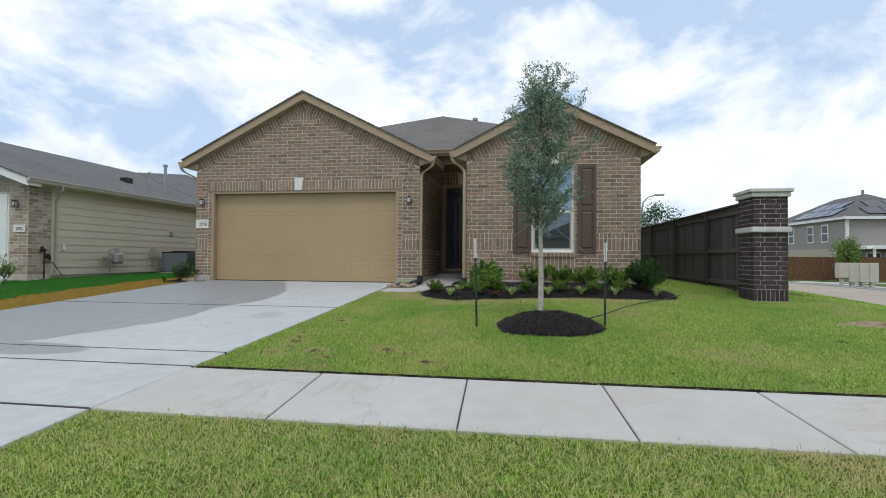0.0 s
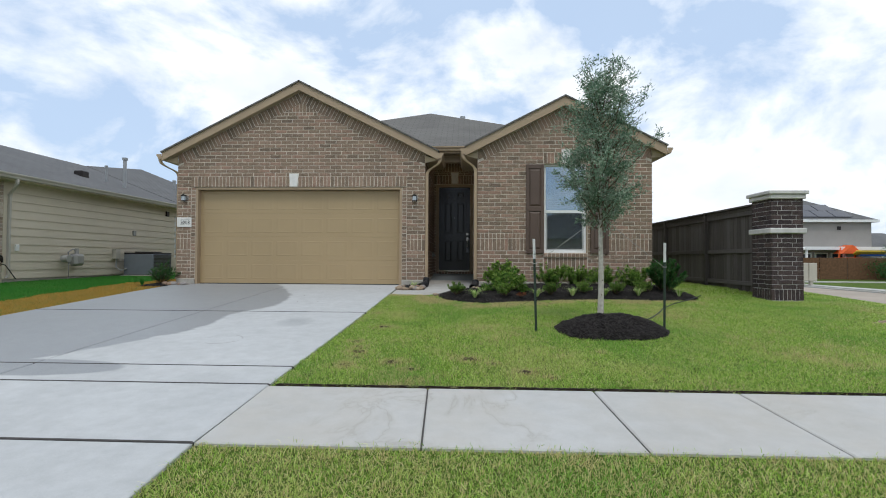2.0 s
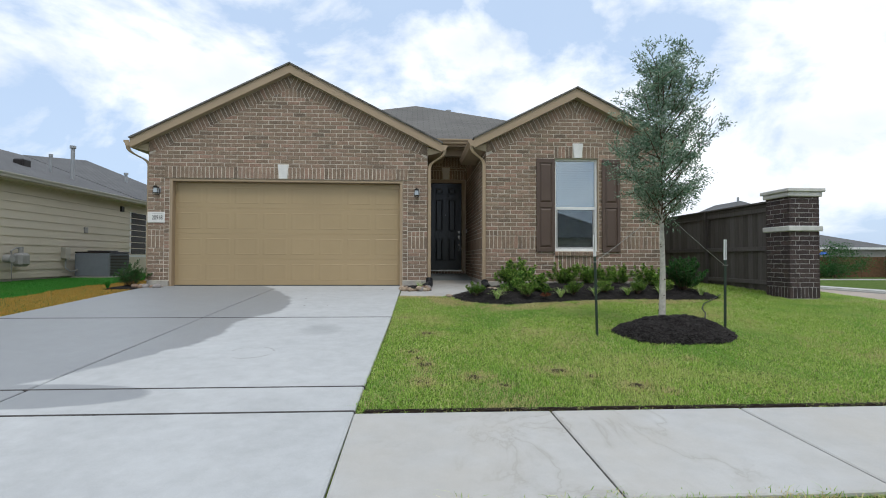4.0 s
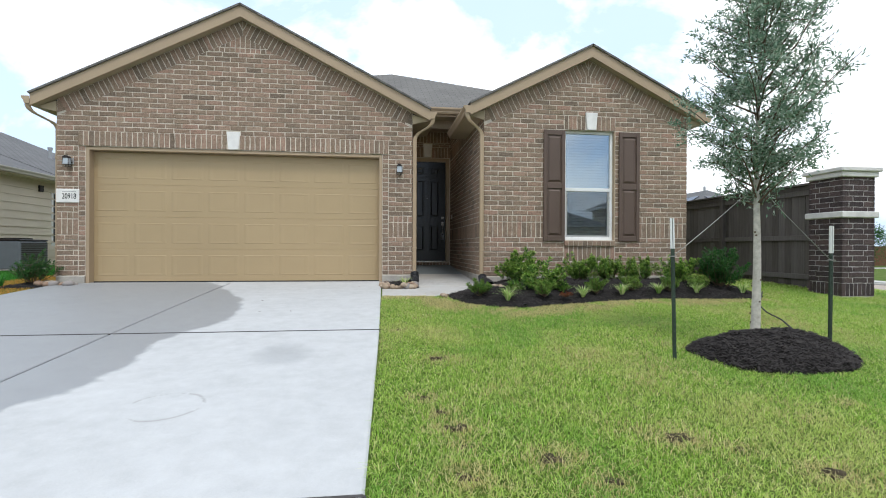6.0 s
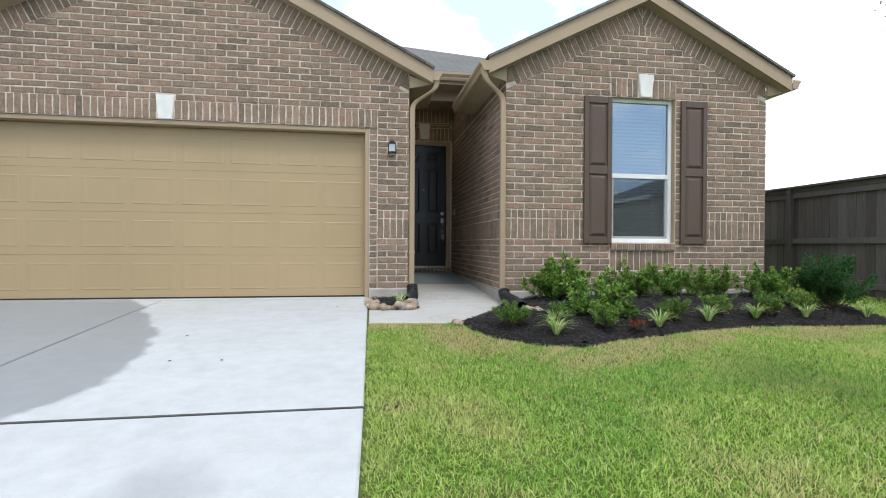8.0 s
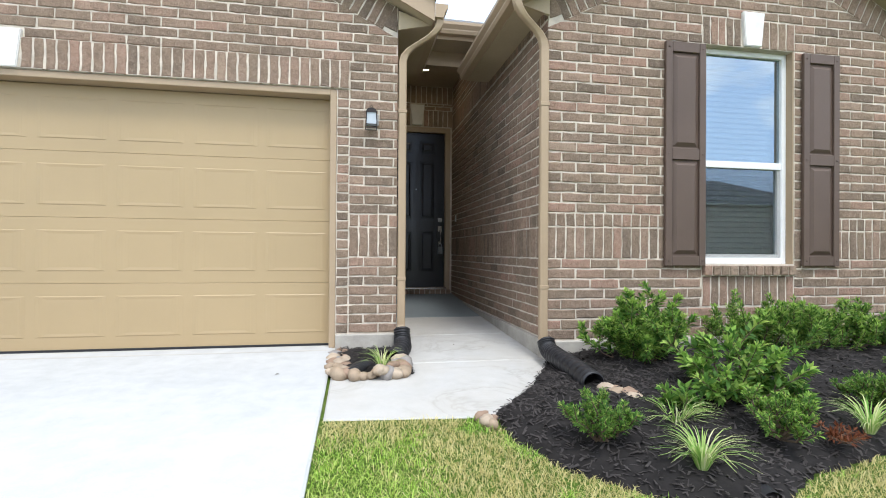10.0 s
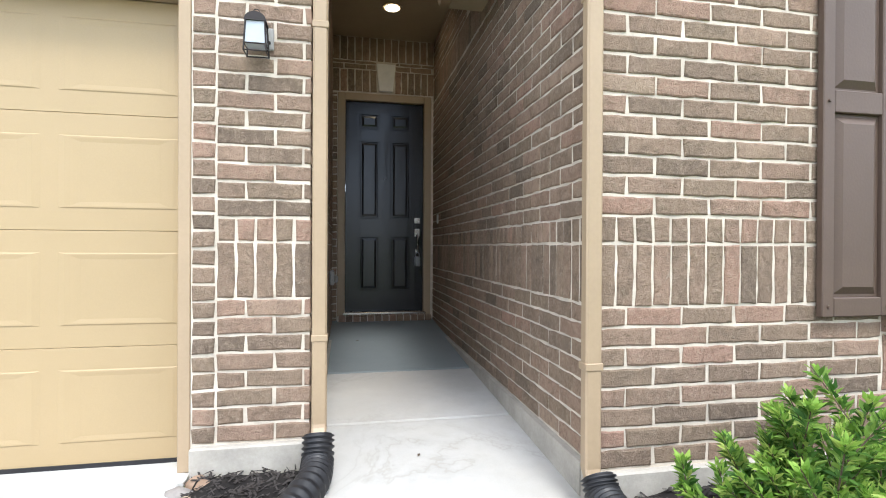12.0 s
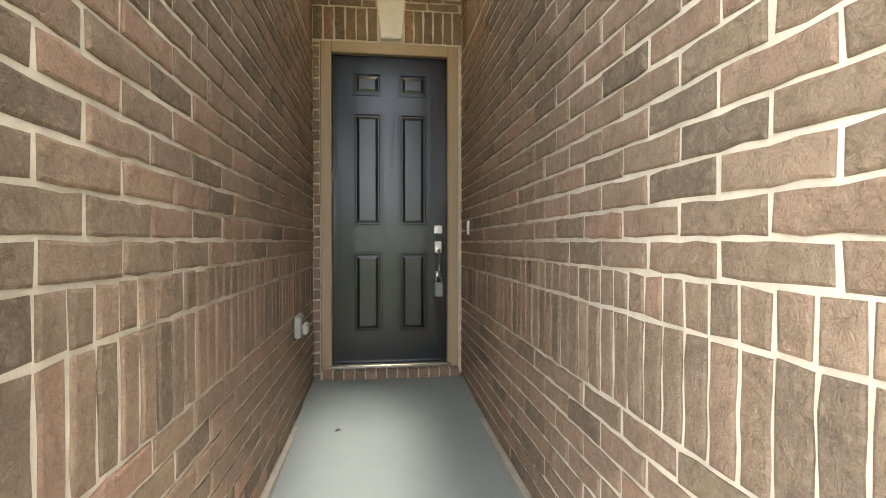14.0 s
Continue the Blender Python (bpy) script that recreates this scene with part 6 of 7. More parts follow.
def stake(x, y, z0, z1, lean):
    ob = thing("tree_stake", (x, y, z0), "dark green steel stake with a white top", "stake", "stakes beside the oak")
    m = pose(x, y, z0 - 0.25, 0, lean, 0)
    bm = bmesh.new()
    h = z1 - z0 + 0.25
    box(bm, -0.014, 0.014, -0.003, 0.003, 0, h - 0.24)
    box(bm, -0.003, 0.003, -0.0025, 0.025, 0, h - 0.24)
    for i in range(14):
        box(bm, -0.006, 0.006, -0.010, -0.002, 0.3 + i * 0.055, 0.32 + i * 0.055)
    bmesh.ops.transform(bm, matrix=m, verts=bm.verts)
    part("post", bm, M_STAKE, ob)
    bm = bmesh.new()
    box(bm, -0.015, 0.015, -0.004, 0.004, h - 0.24, h)
    box(bm, -0.004, 0.004, -0.004, 0.026, h - 0.24, h)
    bmesh.ops.transform(bm, matrix=m, verts=bm.verts)
    part("white_top", bm, M_WHITE, ob, "white painted stake top")
    tor = [tuple(m @ Vector((0.026 * math.cos(a), 0.026 * math.sin(a), h - 0.30))) for a in np.linspace(0, math.tau, 9)]
    part("tie", tube(bmesh.new(), tor, [0.004] * 9, 5, False), M_BOX, ob)
    return ob


stake(-0.80, 7.08, 0.66, 1.735, -1.5)
stake(0.80, 7.30, 0.65, 1.70, 0.5)


def cord(name, a, b, sag, r, material, label, category):
    a, b = Vector(a), Vector(b)
    pts = [tuple(a.lerp(b, t) - Vector((0, 0, sag * 4 * t * (1 - t)))) for t in np.linspace(0, 1, 12)]
    return tagged(part(name, tube(bmesh.new(), pts, [r] * 12, 6), material), label, category)


cord("guy_wire", (-0.82, 7.08, 1.44), (TX - 0.04, TY, 2.0), 0.01, 0.0028, M_WIRE, "thin steel guy wire from stake to trunk", "wire")
cord("guy_wire", (0.80, 7.30, 1.40), (TX + 0.04, TY, 2.0), 0.01, 0.0028, M_WIRE, "thin steel guy wire from stake to trunk", "wire")
hose = [(0.55, 7.45), (0.8, 7.7), (1.05, 8.1), (1.3, 8.6), (1.7, 9.2), (2.2, 9.75), (2.6, 10.2)]
tagged(part("irrigation_hose", tube(bmesh.new(), [(x, y, float(ground_z(x, y)) + 0.06 + 0.02 * math.sin(i)) for i, (x, y) in enumerate(hose)], [0.008] * len(hose), 8), M_PLASTIC), "thin black irrigation hose on the grass", "hose")

DIRT = [(3.75, 7.95), (4.1, 7.72), (4.7, 7.75), (5.3, 7.95), (5.5, 8.2), (4.9, 8.3), (4.2, 8.2)]
heap("bare_soil", DIRT, 0.004, 0.006, 0.06, "bare tan dirt patch in the lawn", M_DIRT, 60)

tagged(part("drain_outlet", tube(bmesh.new(), [(-1.29, 9.62, 0.755), (-1.30, 9.53, 0.750), (-1.315, 9.43, 0.745)], [0.05, 0.05, 0.05], 16, False), M_PLASTIC, None, "", True), "black drain pipe mouth at the mulch edge", "drain pipe")

# seams where the turf has lifted: dark patches laid in as their crevice shade
SEAMS = ((-2.66, 7.28, 0.11), (-2.86, 6.45, 0.08), (-2.78, 6.22, 0.07), (-2.74, 6.0, 0.10), (-2.72, 5.78, 0.06), (-2.76, 5.5, 0.09), (-2.34, 5.62, 0.11), (-2.16, 5.40, 0.07), (-1.62, 5.76, 0.12), (-1.40, 5.62, 0.06), (-1.14, 5.36, 0.10), (-0.95, 5.22, 0.06), (-2.94, 8.30, 0.06), (-0.3, 6.1, 0.06))
SHADE_SPOTS = tuple([(sx_ + 0.75 * sr * (1 + 0.35 * math.sin(3.1 * k + sx_ * 9)) * math.cos(k * 0.785), sy_ + 0.45 * sr * (1 + 0.35 * math.cos(2.3 * k + sy_ * 7)) * math.sin(k * 0.785)) for k in range(8)] for sx_, sy_, sr in SEAMS)
for spot in SHADE_SPOTS:
    heap("bare_soil", spot, 0.002, 0.002, 0.03, "dark patch painted as shade in the crevices between lawn turf", M_CREVICE_SHADE, chips=0)

# fallen leaves on the concrete
def fallen_leaf(x, y, z, length, turn):
    a = np.array([[math.cos(turn), math.sin(turn), 0.12]])
    V, T = leaf_tris(np.array([[x, y, z]]), a, np.array([[0.1, 0.1, 1.0]]), np.array([length]), np.array([length * 0.45]), 0.3)
    tagged(link_mesh("fallen_leaf", tri_mesh("fallen_leaf", V, T, M_TWIG)), "small curled brown leaf lying on the concrete", "leaf", "fallen leaves")


for lx, ly, turn in ((-4.49, 9.27, 0.3), (-4.13, 9.25, 1.2), (-4.62, 10.01, 0.8), (-3.45, 11.3, 0.4)):
    fallen_leaf(lx, ly, float(ground_z(lx, ly)) + 0.016, 0.036, turn)
fallen_leaf(-2.31, 14.42, float(porch_z(-2.3, 14.42)) + 0.01, 0.04, 0.2)
fallen_leaf(-2.05, 12.05, float(porch_z(-2.05, 12.05)) + 0.01, 0.035, 1.1)

# ---- brick gate pier and board fence at the side ----
PX0, PX1, PY0, PY1, PZ = 3.70, 4.26, 9.96, 10.55, 2.575
pier = thing("brick_pier", (3.98, 10.25, 0.78), "dark purple-brown brick pier with limestone cap and band", "pier")
core = part("core", boxm(PX0 + 0.012, PX1 - 0.012, PY0 + 0.012, PY1 - 0.012, 0.6, PZ), M_PMORTAR, pier, "grey mortar core")
PB = 0.79
for turn, ox, oy, u0, u1 in ((0, 0, PY0, PX0, PX1), (-90, PX0, 0, -PY1, -PY0), (90, PX1, 0, PY0, PY1), (180, 0, PY1, -PX1, -PX0)):
    rot = pose(ox, oy, 0, 0, 0, turn)
    rows = [("soldier", PB, PB + 0.20)]
    z = PB + 0.20
    k = 0
    while z < PZ - 0.03:
        rows.append(("run", z, z + C))
        z += C
    for kind, a, b in rows:
        if 1.96 < (a + b) / 2 < 2.065:
            continue
        if kind == "soldier":
            n = 8
            cells = [(u0 + (u1 - u0) * i / n, u0 + (u1 - u0) * (i + 1) / n) for i in range(n)]
        else:
            k += 1
            cuts = [u0, u0 + 0.19, u0 + 0.44, u1] if k % 2 else [u0, u0 + 0.12, u0 + 0.37, u1]
            cells = list(zip(cuts, cuts[1:]))
        for c0, c1 in cells:
            me = brick_mesh(c1 - c0 - J * 0.8, b - a - J * 0.8, random.randrange(4), M_PBRICK)
            ob = new("brick", me)
            ob.parent = core
            ob.matrix_basis = rot @ Matrix.Translation((c0 + J * 0.4, 0.012 + random.uniform(-0.002, 0.002), a + J * 0.4))
part("stone_band", boxm(PX0 - 0.036, PX1 + 0.036, PY0 - 0.036, PY1 + 0.036, 1.968, 2.062, 0.012), M_LIMESTONE, pier, "pale limestone band")
cap = part("cap", boxm(PX0 - 0.032, PX1 + 0.032, PY0 - 0.032, PY1 + 0.032, PZ, PZ + 0.08, 0.012), M_LIMESTONE, pier, "pale two-step limestone cap")
bm = boxm(PX0 - 0.065, PX1 + 0.065, PY0 - 0.065, PY1 + 0.065, PZ + 0.08, PZ + 0.145, 0.012)
part("cap_top", bm, M_LIMESTONE, cap)
bm = bmesh.new()
bmesh.ops.create_cone(bm, cap_ends=True, segments=4, radius1=0.45, radius2=0.05, depth=0.04, matrix=Matrix.Translation((3.98, 10.255, PZ + 0.165)) @ pose(0, 0, 0, 0, 0, 45))
part("cap_peak", bm, M_LIMESTONE, cap)

fence = thing("fence", (4.0, 18, 0.85), "weathered grey-brown wooden board fence with cap rail", "fence")
FX = 4.06
y = 10.56
pk = bpy.data.meshes.new("board")
bmx = boxm(0, 0.019, -0.070, 0.070, 0, 1.72, 0.003)
bmx.to_mesh(pk)
bmx.free()
pk.materials.append(M_WOOD)
i = 0
while y < 38:
    b_ = new("board", pk)
    b_.parent = fence
    b_.matrix_parent_inverse = fence.matrix_basis.inverted()
    b_.matrix_basis = pose(FX + random.uniform(-0.003, 0.003), y + 0.07, 0.80 + random.uniform(-0.008, 0.008) + (0.06 if y > 16 else 0.01 * (y - 10.5)), 0, 0, random.uniform(-0.4, 0.4))
    y += 0.1425
    i += 1
for k in range(12):
    y0 = 10.6 + 2.35 * k
    part("post", boxm(FX - 0.09, FX - 0.002, y0 - 0.045, y0 + 0.045, 0.6, 2.60, 0.004), M_WOOD, fence)
    for z in (0.98, 1.64, 2.40):
        part("rail", boxm(FX - 0.042, FX - 0.003, y0 + 0.045, y0 + 2.305, z, z + 0.088, 0.004), M_WOOD, fence)
    part("cap_rail", boxm(FX - 0.10, FX + 0.045, y0 - 0.045, y0 + 2.305, 2.565, 2.60, 0.004), M_WOOD, fence)
    part("fascia_rail", boxm(FX - 0.045, FX - 0.004, y0 + 0.046, y0 + 2.304, 2.49, 2.563, 0.004), M_WOOD, fence)

# ---- the neighbour on the drive side ----
nb = thing("neighbour_house", (-17, 16, 0.95), "tan lap-sided single-storey house with grey shingle roof", "house")
NX, NY = -12.2, 11.27
part("wall", boxm(-21.8, NX - 0.03, NY + 0.05, 23.5, 0.7, 3.28), M_SIDING, nb, "tan painted wall")
row = 0
z = 0.98
while z < 3.22:
    bm = bmesh.new()
    prism(bm, [(NX - 0.03, z), (NX + 0.018, z), (NX - 0.002, z + 0.205), (NX - 0.03, z + 0.205)], NY + 0.62, 23.5, "y")
    part("siding_board", bm, M_SIDING, nb)
    z += 0.2
part("foundation", boxm(-21.8, NX - 0.01, NY + 0.02, 23.5, 0.6, 0.97), M_FOUND, nb, "grey concrete footing")
part("corner_board", boxm(NX - 0.03, NX + 0.02, NY + 0.60, NY + 0.68, 0.97, 3.24), M_SIDING, nb)
nbw = part("brick_return", boxm(-14.0, NX + 0.0, NY, NY + 0.62, 0.7, 3.30), M_MORTAR, nb, "tan and brown mottled brick corner")
w = Wall(nbw, (0, NY, 0), 0, (0, 0), 0, (M_TBRICK, M_TBRICK))
w.running(-12.72, NX, V0, 3.3)
w.build()
w = Wall(nbw, (NX, 0, 0), 90, (0, 0), 0, (M_TBRICK, M_TBRICK))
w.running(NY, NY + 0.62, V0, 3.4)
w.build()
w = Wall(nbw, (0, NY, 0), 0, (0, 0), 0, (M_TBRICK, M_TBRICK))
w.running(-21.8, -12.72, 3.05, 4.9, [(-PITCH * 0.8, 1, 5.0 + PITCH * 0.8 * 17.0), (PITCH * 0.8, 1, 5.0 - PITCH * 0.8 * 17.0)])
w.build()
gd = part("garage_door", boxm(-17.6, -12.74, NY - 0.01, NY + 0.05, 0.9, 3.0), M_WHITE, nb, "white sectional garage door")
for r in range(4):
    part("section", boxm(-17.55, -12.78, NY - 0.03, NY - 0.011, 0.97 + r * 0.505, 0.97 + r * 0.505 + 0.495, 0.006), M_WHITE, gd)
part("gable_wall", prismm([(-21.8, 3.3), (-12.2, 3.3), (-17.0, 5.1)], NY + 0.02, NY + 0.2), M_PMORTAR, nb)
gable_roof(-17.0, 5.16, 5.15, NY - 0.35, 20.5, nb, M_WHITE, M_WHITE, "grey asphalt shingle roof", 0.2, 0.35, None, M_SHINGLE2, 0.35)
roof_slab([(-11.85, 18.4, 3.40), (-11.85, 27, 3.40), (-16.2, 22.6, 5.45)], "roof", nb, 0.05, M_SHINGLE2, "grey asphalt shingle roof")
roof_slab([(-11.85, 18.4, 3.40), (-16.2, 22.6, 5.45), (-17.0, 20.4, 5.2)], "roof", nb, 0.05, M_SHINGLE2, "grey asphalt shingle roof")
gutter((-11.87, NY - 0.36, 3.25), (-11.87, 23.6, 3.25), nb, (1, 0), "pale grey metal gutter", M_PALEGUTTER)
part("soffit", boxm(NX - 0.02, -11.87, NY, 23.5, 3.23, 3.25), M_SIDING, nb)
downspout(NX + 0.045, NY + 0.72, 3.25, 1.0, -11.82, NY + 0.55, nb, M_PALEGUTTER, "pale grey metal downspout")
for x, y, z0, z1, r in ((-13.2, 17.3, 3.75, 4.85, 0.055), (-13.7, 17.1, 3.9, 4.55, 0.035), (-14.0, 21.5, 4.0, 4.75, 0.05)):
    part("vent_pipe", cyl(cyl(bmesh.new(), (x, y, z0), (x, y, z1), r), (x, y, z1 - 0.06), (x, y, z1 + 0.02), r * 1.5), M_POLE, nb, "grey metal roof vent pipe")
part("roof_vent", boxm(-13.95, -13.65, 16.0, 16.3, 3.98, 4.22, 0.03), M_DARKMETAL, nb, "dark roof vent")
sconce(-12.5, NY, 2.76, nb)
sg = part("number_plaque", boxm(-12.60, -12.26, NY - 0.025, NY - 0.010, 2.05, 2.24, 0.008), M_CAST, nb, "white plaque with the number 20922")
letters("20922", 0.115, (-12.42, NY - 0.0265, 2.14), 0, sg, M_INK)
wn_ = part("window", boxm(NX - 0.02, NX + 0.012, 18.55, 19.6, 1.5, 3.05, 0.004), M_WHITE, nb, "white-framed side window")
part("pane", boxm(NX + 0.012, NX + 0.016, 18.63, 19.52, 1.58, 2.97), M_SOLAR, wn_, "dark glass")
part("wall_vent", boxm(NX, NX + 0.06, 18.0, 18.16, 2.95, 3.12, 0.01), M_DARKMETAL, nb, "dark wall vent")
part("hose_bib_box", boxm(NX, NX + 0.05, 12.18, 12.27, 1.62, 1.78, 0.008), M_WHITE, nb, "small white wall box")
part("cable_box", boxm(NX, NX + 0.05, 16.28, 16.42, 2.18, 2.34, 0.008), M_BOX, nb, "small beige wall box")
pf = part("pipe_fitting", tube(tube(tube(bmesh.new(), [(NX + 0.1, 11.62, 0.9), (NX + 0.1, 11.62, 1.62), (NX + 0.02, 11.60, 1.70)], [0.018] * 3, 8), [(NX + 0.1, 11.62, 1.52), (NX + 0.12, 11.74, 1.50), (NX + 0.12, 11.76, 1.36)], [0.024] * 3, 8), [(NX + 0.1, 11.62, 1.36), (NX + 0.14, 11.82, 1.30), (NX + 0.22, 12.0, 0.98)], [0.012] * 3, 8), M_DARKMETAL, nb, "dark backflow pipe and valve")
for zv, yv in ((1.62, 11.58), (1.44, 11.72)):
    part("valve", cyl(boxm(NX + 0.06, NX + 0.15, yv - 0.05, yv + 0.05, zv - 0.04, zv + 0.04, 0.012), (NX + 0.1, yv, zv + 0.03), (NX + 0.1, yv, zv + 0.09), 0.02), M_DARKMETAL, pf)
gm = thing("gas_meter", (-11.95, 13.9, 0.93), "grey gas meter and regulator on the wall", "gas meter")
part("meter_body", cyl(boxm(-12.1, -11.86, 13.62, 13.95, 1.26, 1.58, 0.06), (-11.98, 13.78, 1.55), (-11.98, 13.78, 1.72), 0.05), M_BOX, gm)
part("regulator", cyl(cyl(bmesh.new(), (-12.0, 13.36, 1.45), (-11.84, 13.36, 1.45), 0.09, seg=16), (-12.0, 13.36, 1.45), (-12.0, 13.64, 1.50), 0.035), M_BOX, gm)
part("riser", tube(bmesh.new(), [(-11.98, 13.52, 0.8), (-11.98, 13.52, 1.3), (-11.98, 13.50, 1.62), (-11.98, 13.66, 1.70), (-11.98, 13.78, 1.66)], [0.018] * 5, 8), M_BOX, gm)
ac = thing("air_conditioner", (-11.55, 16.1, 0.93), "dark grey outdoor air conditioning unit on a pad", "air conditioner")
part("pad", boxm(-12.05, -11.02, 15.55, 16.65, 0.85, 0.96, 0.01), M_FOUND, ac)
part("cabinet", boxm(-12.0, -11.08, 15.62, 16.58, 0.96, 1.60, 0.03), M_AC, ac)
part("top_grille", cyl(boxm(-12.0, -11.08, 15.62, 16.58, 1.60, 1.64, 0.015), (-11.54, 16.1, 1.64), (-11.54, 16.1, 1.67), 0.36, seg=24), M_DARKMETAL, ac)
for k in range(14):
    part("louvre", boxm(-11.078, -11.068, 15.66, 16.54, 1.0 + k * 0.042, 1.012 + k * 0.042), M_DARKMETAL, ac)
db = thing("disconnect_box", (-12.1, 15.1, 1.5), "beige electrical disconnect box with conduit", "electrical box")
part("box", boxm(-12.19, -12.06, 15.38, 15.58, 1.45, 1.75, 0.01), M_MAIL, db)
part("conduit", tube(bmesh.new(), [(-12.12, 15.48, 1.45), (-12.1, 15.44, 1.2), (-12.0, 15.5, 1.1), (-11.9, 15.62, 1.15)], [0.02] * 4, 8), M_BOX, db)
shrub(-12.30, 10.75, 0.34, 0.62, 0.045, 0.02, 1300, M_SHRUB, "loose green shrub before the neighbour's garage", 18, 50)
bm = bmesh.new()
bmesh.ops.create_uvsphere(bm, u_segments=16, v_segments=10, radius=0.09, matrix=Matrix.Translation((-12.02, 10.45, 0.93)))
cyl(bm, (-12.02, 10.45, 0.74), (-12.02, 10.45, 0.88), 0.04)
tagged(part("garden_globe", bm, M_WHITE), "white garden globe on the lawn", "garden ornament")


# ---- beyond the side street ----
def far_window(x, y, z, w_, h_, parent, sx=1):
    f = part("window", boxm(x, x + w_, y - 0.06, y, z, z + h_), M_WHITE, parent, "white-framed window")
    part("pane", boxm(x + 0.12, x + w_ - 0.12, y - 0.075, y - 0.06, z + 0.12, z + h_ / 2 - 0.05), M_SOLAR, f)
    part("pane", boxm(x + 0.12, x + w_ - 0.12, y - 0.075, y - 0.06, z + h_ / 2 + 0.05, z + h_ - 0.12), M_SOLAR, f)


def hip_house(name, x0, x1, y0, y1, zb, ze, zr, label, wall_mat, base_mat_, roof_mat=M_SHINGLE2):
    ob = thing(name, ((x0 + x1) / 2, (y0 + y1) / 2, zb), label, "house")
    part("wall", boxm(x0, x1, y0, y1, zb, ze), wall_mat, ob, "grey painted siding wall")
    o = 0.4
    inset = min((x1 - x0), (y1 - y0)) / 2
    cx0, cx1, cy = x0 + inset, x1 - inset, (y0 + y1) / 2
    if x1 - x0 >= y1 - y0:
        r0, r1 = (cx0, cy, zr), (cx1, cy, zr)
    else:
        r0, r1 = ((x0 + x1) / 2, y0 + inset, zr), ((x0 + x1) / 2, y1 - inset, zr)
    A, B, C2, D = (x0 - o, y0 - o, ze), (x1 + o, y0 - o, ze), (x1 + o, y1 + o, ze), (x0 - o, y1 + o, ze)
    if x1 - x0 >= y1 - y0:
        faces = [[A, B, r1, r0], [B, C2, r1], [C2, D, r0, r1], [D, A, r0]]
    else:
        faces = [[A, B, r0], [B, C2, r1, r0], [C2, D, r1], [D, A, r0, r1]]
    for f in faces:
        roof_slab(f, "roof", ob, 0.05, roof_mat, "grey asphalt shingle roof")
    part("fascia", box(box(boxm(x0 - o - 0.02, x1 + o + 0.02, y0 - o - 0.03, y0 - o, ze - 0.22, ze + 0.02), x0 - o - 0.03, x0 - o, y0 - o, y1 + o, ze - 0.22, ze + 0.02), x1 + o, x1 + o + 0.03, y0 - o, y1 + o, ze - 0.22, ze + 0.02), M_WHITE, ob, "white eave board")
    part("soffit", boxm(x0 - o, x1 + o, y0 - o, y1 + o, ze - 0.05, ze - 0.03), M_WHITE, ob)
    return ob


def side_window(x, y, z, w_, h_, parent):
    """A window in a wall that faces along -x."""
    f = part("window", boxm(x - 0.06, x, y, y + w_, z, z + h_), M_WHITE, parent, "white-framed window")
    for z0, z1 in ((z + 0.12, z + h_ / 2 - 0.05), (z + h_ / 2 + 0.05, z + h_ - 0.12)):
        part("pane", boxm(x - 0.075, x - 0.06, y + 0.12, y + w_ - 0.12, z0, z1), M_SOLAR, f)


HX0, HX1, HY0, HY1, HE, HR = 28.9, 37.2, 50.0, 63.0, 5.45, 8.0
fh = hip_house("far_house", HX0, HX1, HY0, HY1, -0.15, HE, HR, "two-storey grey sided house with rooftop solar panels", M_GREYSIDING, M_TBRICK)
part("brick_base", boxm(HX0 - 0.05, HX0 + 0.2, HY0 + 1.2, HY1, -0.15, 2.6), M_TBRICK, fh, "red-brown brick lower storey")
part("corner_board", boxm(HX0 - 0.04, HX0 + 0.16, HY0 - 0.05, HY0 + 0.16, -0.1, HE - 0.2), M_WHITE, fh)
for y in (52.6, 55.0, 58.5):
    side_window(HX0, y, 3.25, 1.1, 1.7, fh)
part("wall_vent", boxm(34.0, 34.35, HY0 - 0.08, HY0 - 0.01, 4.5, 4.85, 0.02), M_DARKMETAL, fh, "small dark gable vent")
for x in (30.4, 31.9, 33.4):
    far_window(x, HY0, 0.7, 1.2, 1.6, fh)
part("porch_roof", prismm([(29.8, 2.55), (37.4, 2.55), (37.2, 2.85), (30.1, 2.85)], 48.4, 50.0), M_WHITE, fh, "white porch roof edge")
for x in (30.2, 33.6, 37.0):
    part("porch_post", boxm(x - 0.08, x + 0.08, 48.5, 48.66, -0.15, 2.55), M_WHITE, fh)
rise = math.degrees(math.atan((HR - HE) / ((HX1 - HX0) / 2 + 0.4)))
for u, v in ((31.4, 0.22), (33.05, 0.22), (34.7, 0.22), (32.3, 0.50), (33.95, 0.50)):
    part("solar_panel", boxm(-0.78, 0.78, -0.72, 0.72, -0.02, 0.02, m=pose(u, HY0 - 0.4 + 4.55 * v, HE + (HR - HE) * v + 0.10, rise)), M_SOLAR, fh, "dark glass solar panel")
for yy, v in ((52.8, 0.22), (54.5, 0.22), (56.2, 0.22), (54.0, 0.52), (55.7, 0.52), (57.4, 0.52), (57.9, 0.22)):
    part("solar_panel", boxm(-0.72, 0.72, -0.78, 0.78, -0.02, 0.02, m=pose(HX0 - 0.4 + 4.55 * v, yy, HE + (HR - HE) * v + 0.10, 0, -rise)), M_SOLAR, fh, "dark glass solar panel")
part("chimney_pipe", cyl(bmesh.new(), (33.05, 54.6, 7.8), (33.05, 54.6, 8.45), 0.12), M_POLE, fh)
hip_house("far_house", 39.2, 50.5, 54, 64, -0.15, 2.9, 4.7, "single-storey grey house with shingle roof", M_GREYSIDING, M_TBRICK)

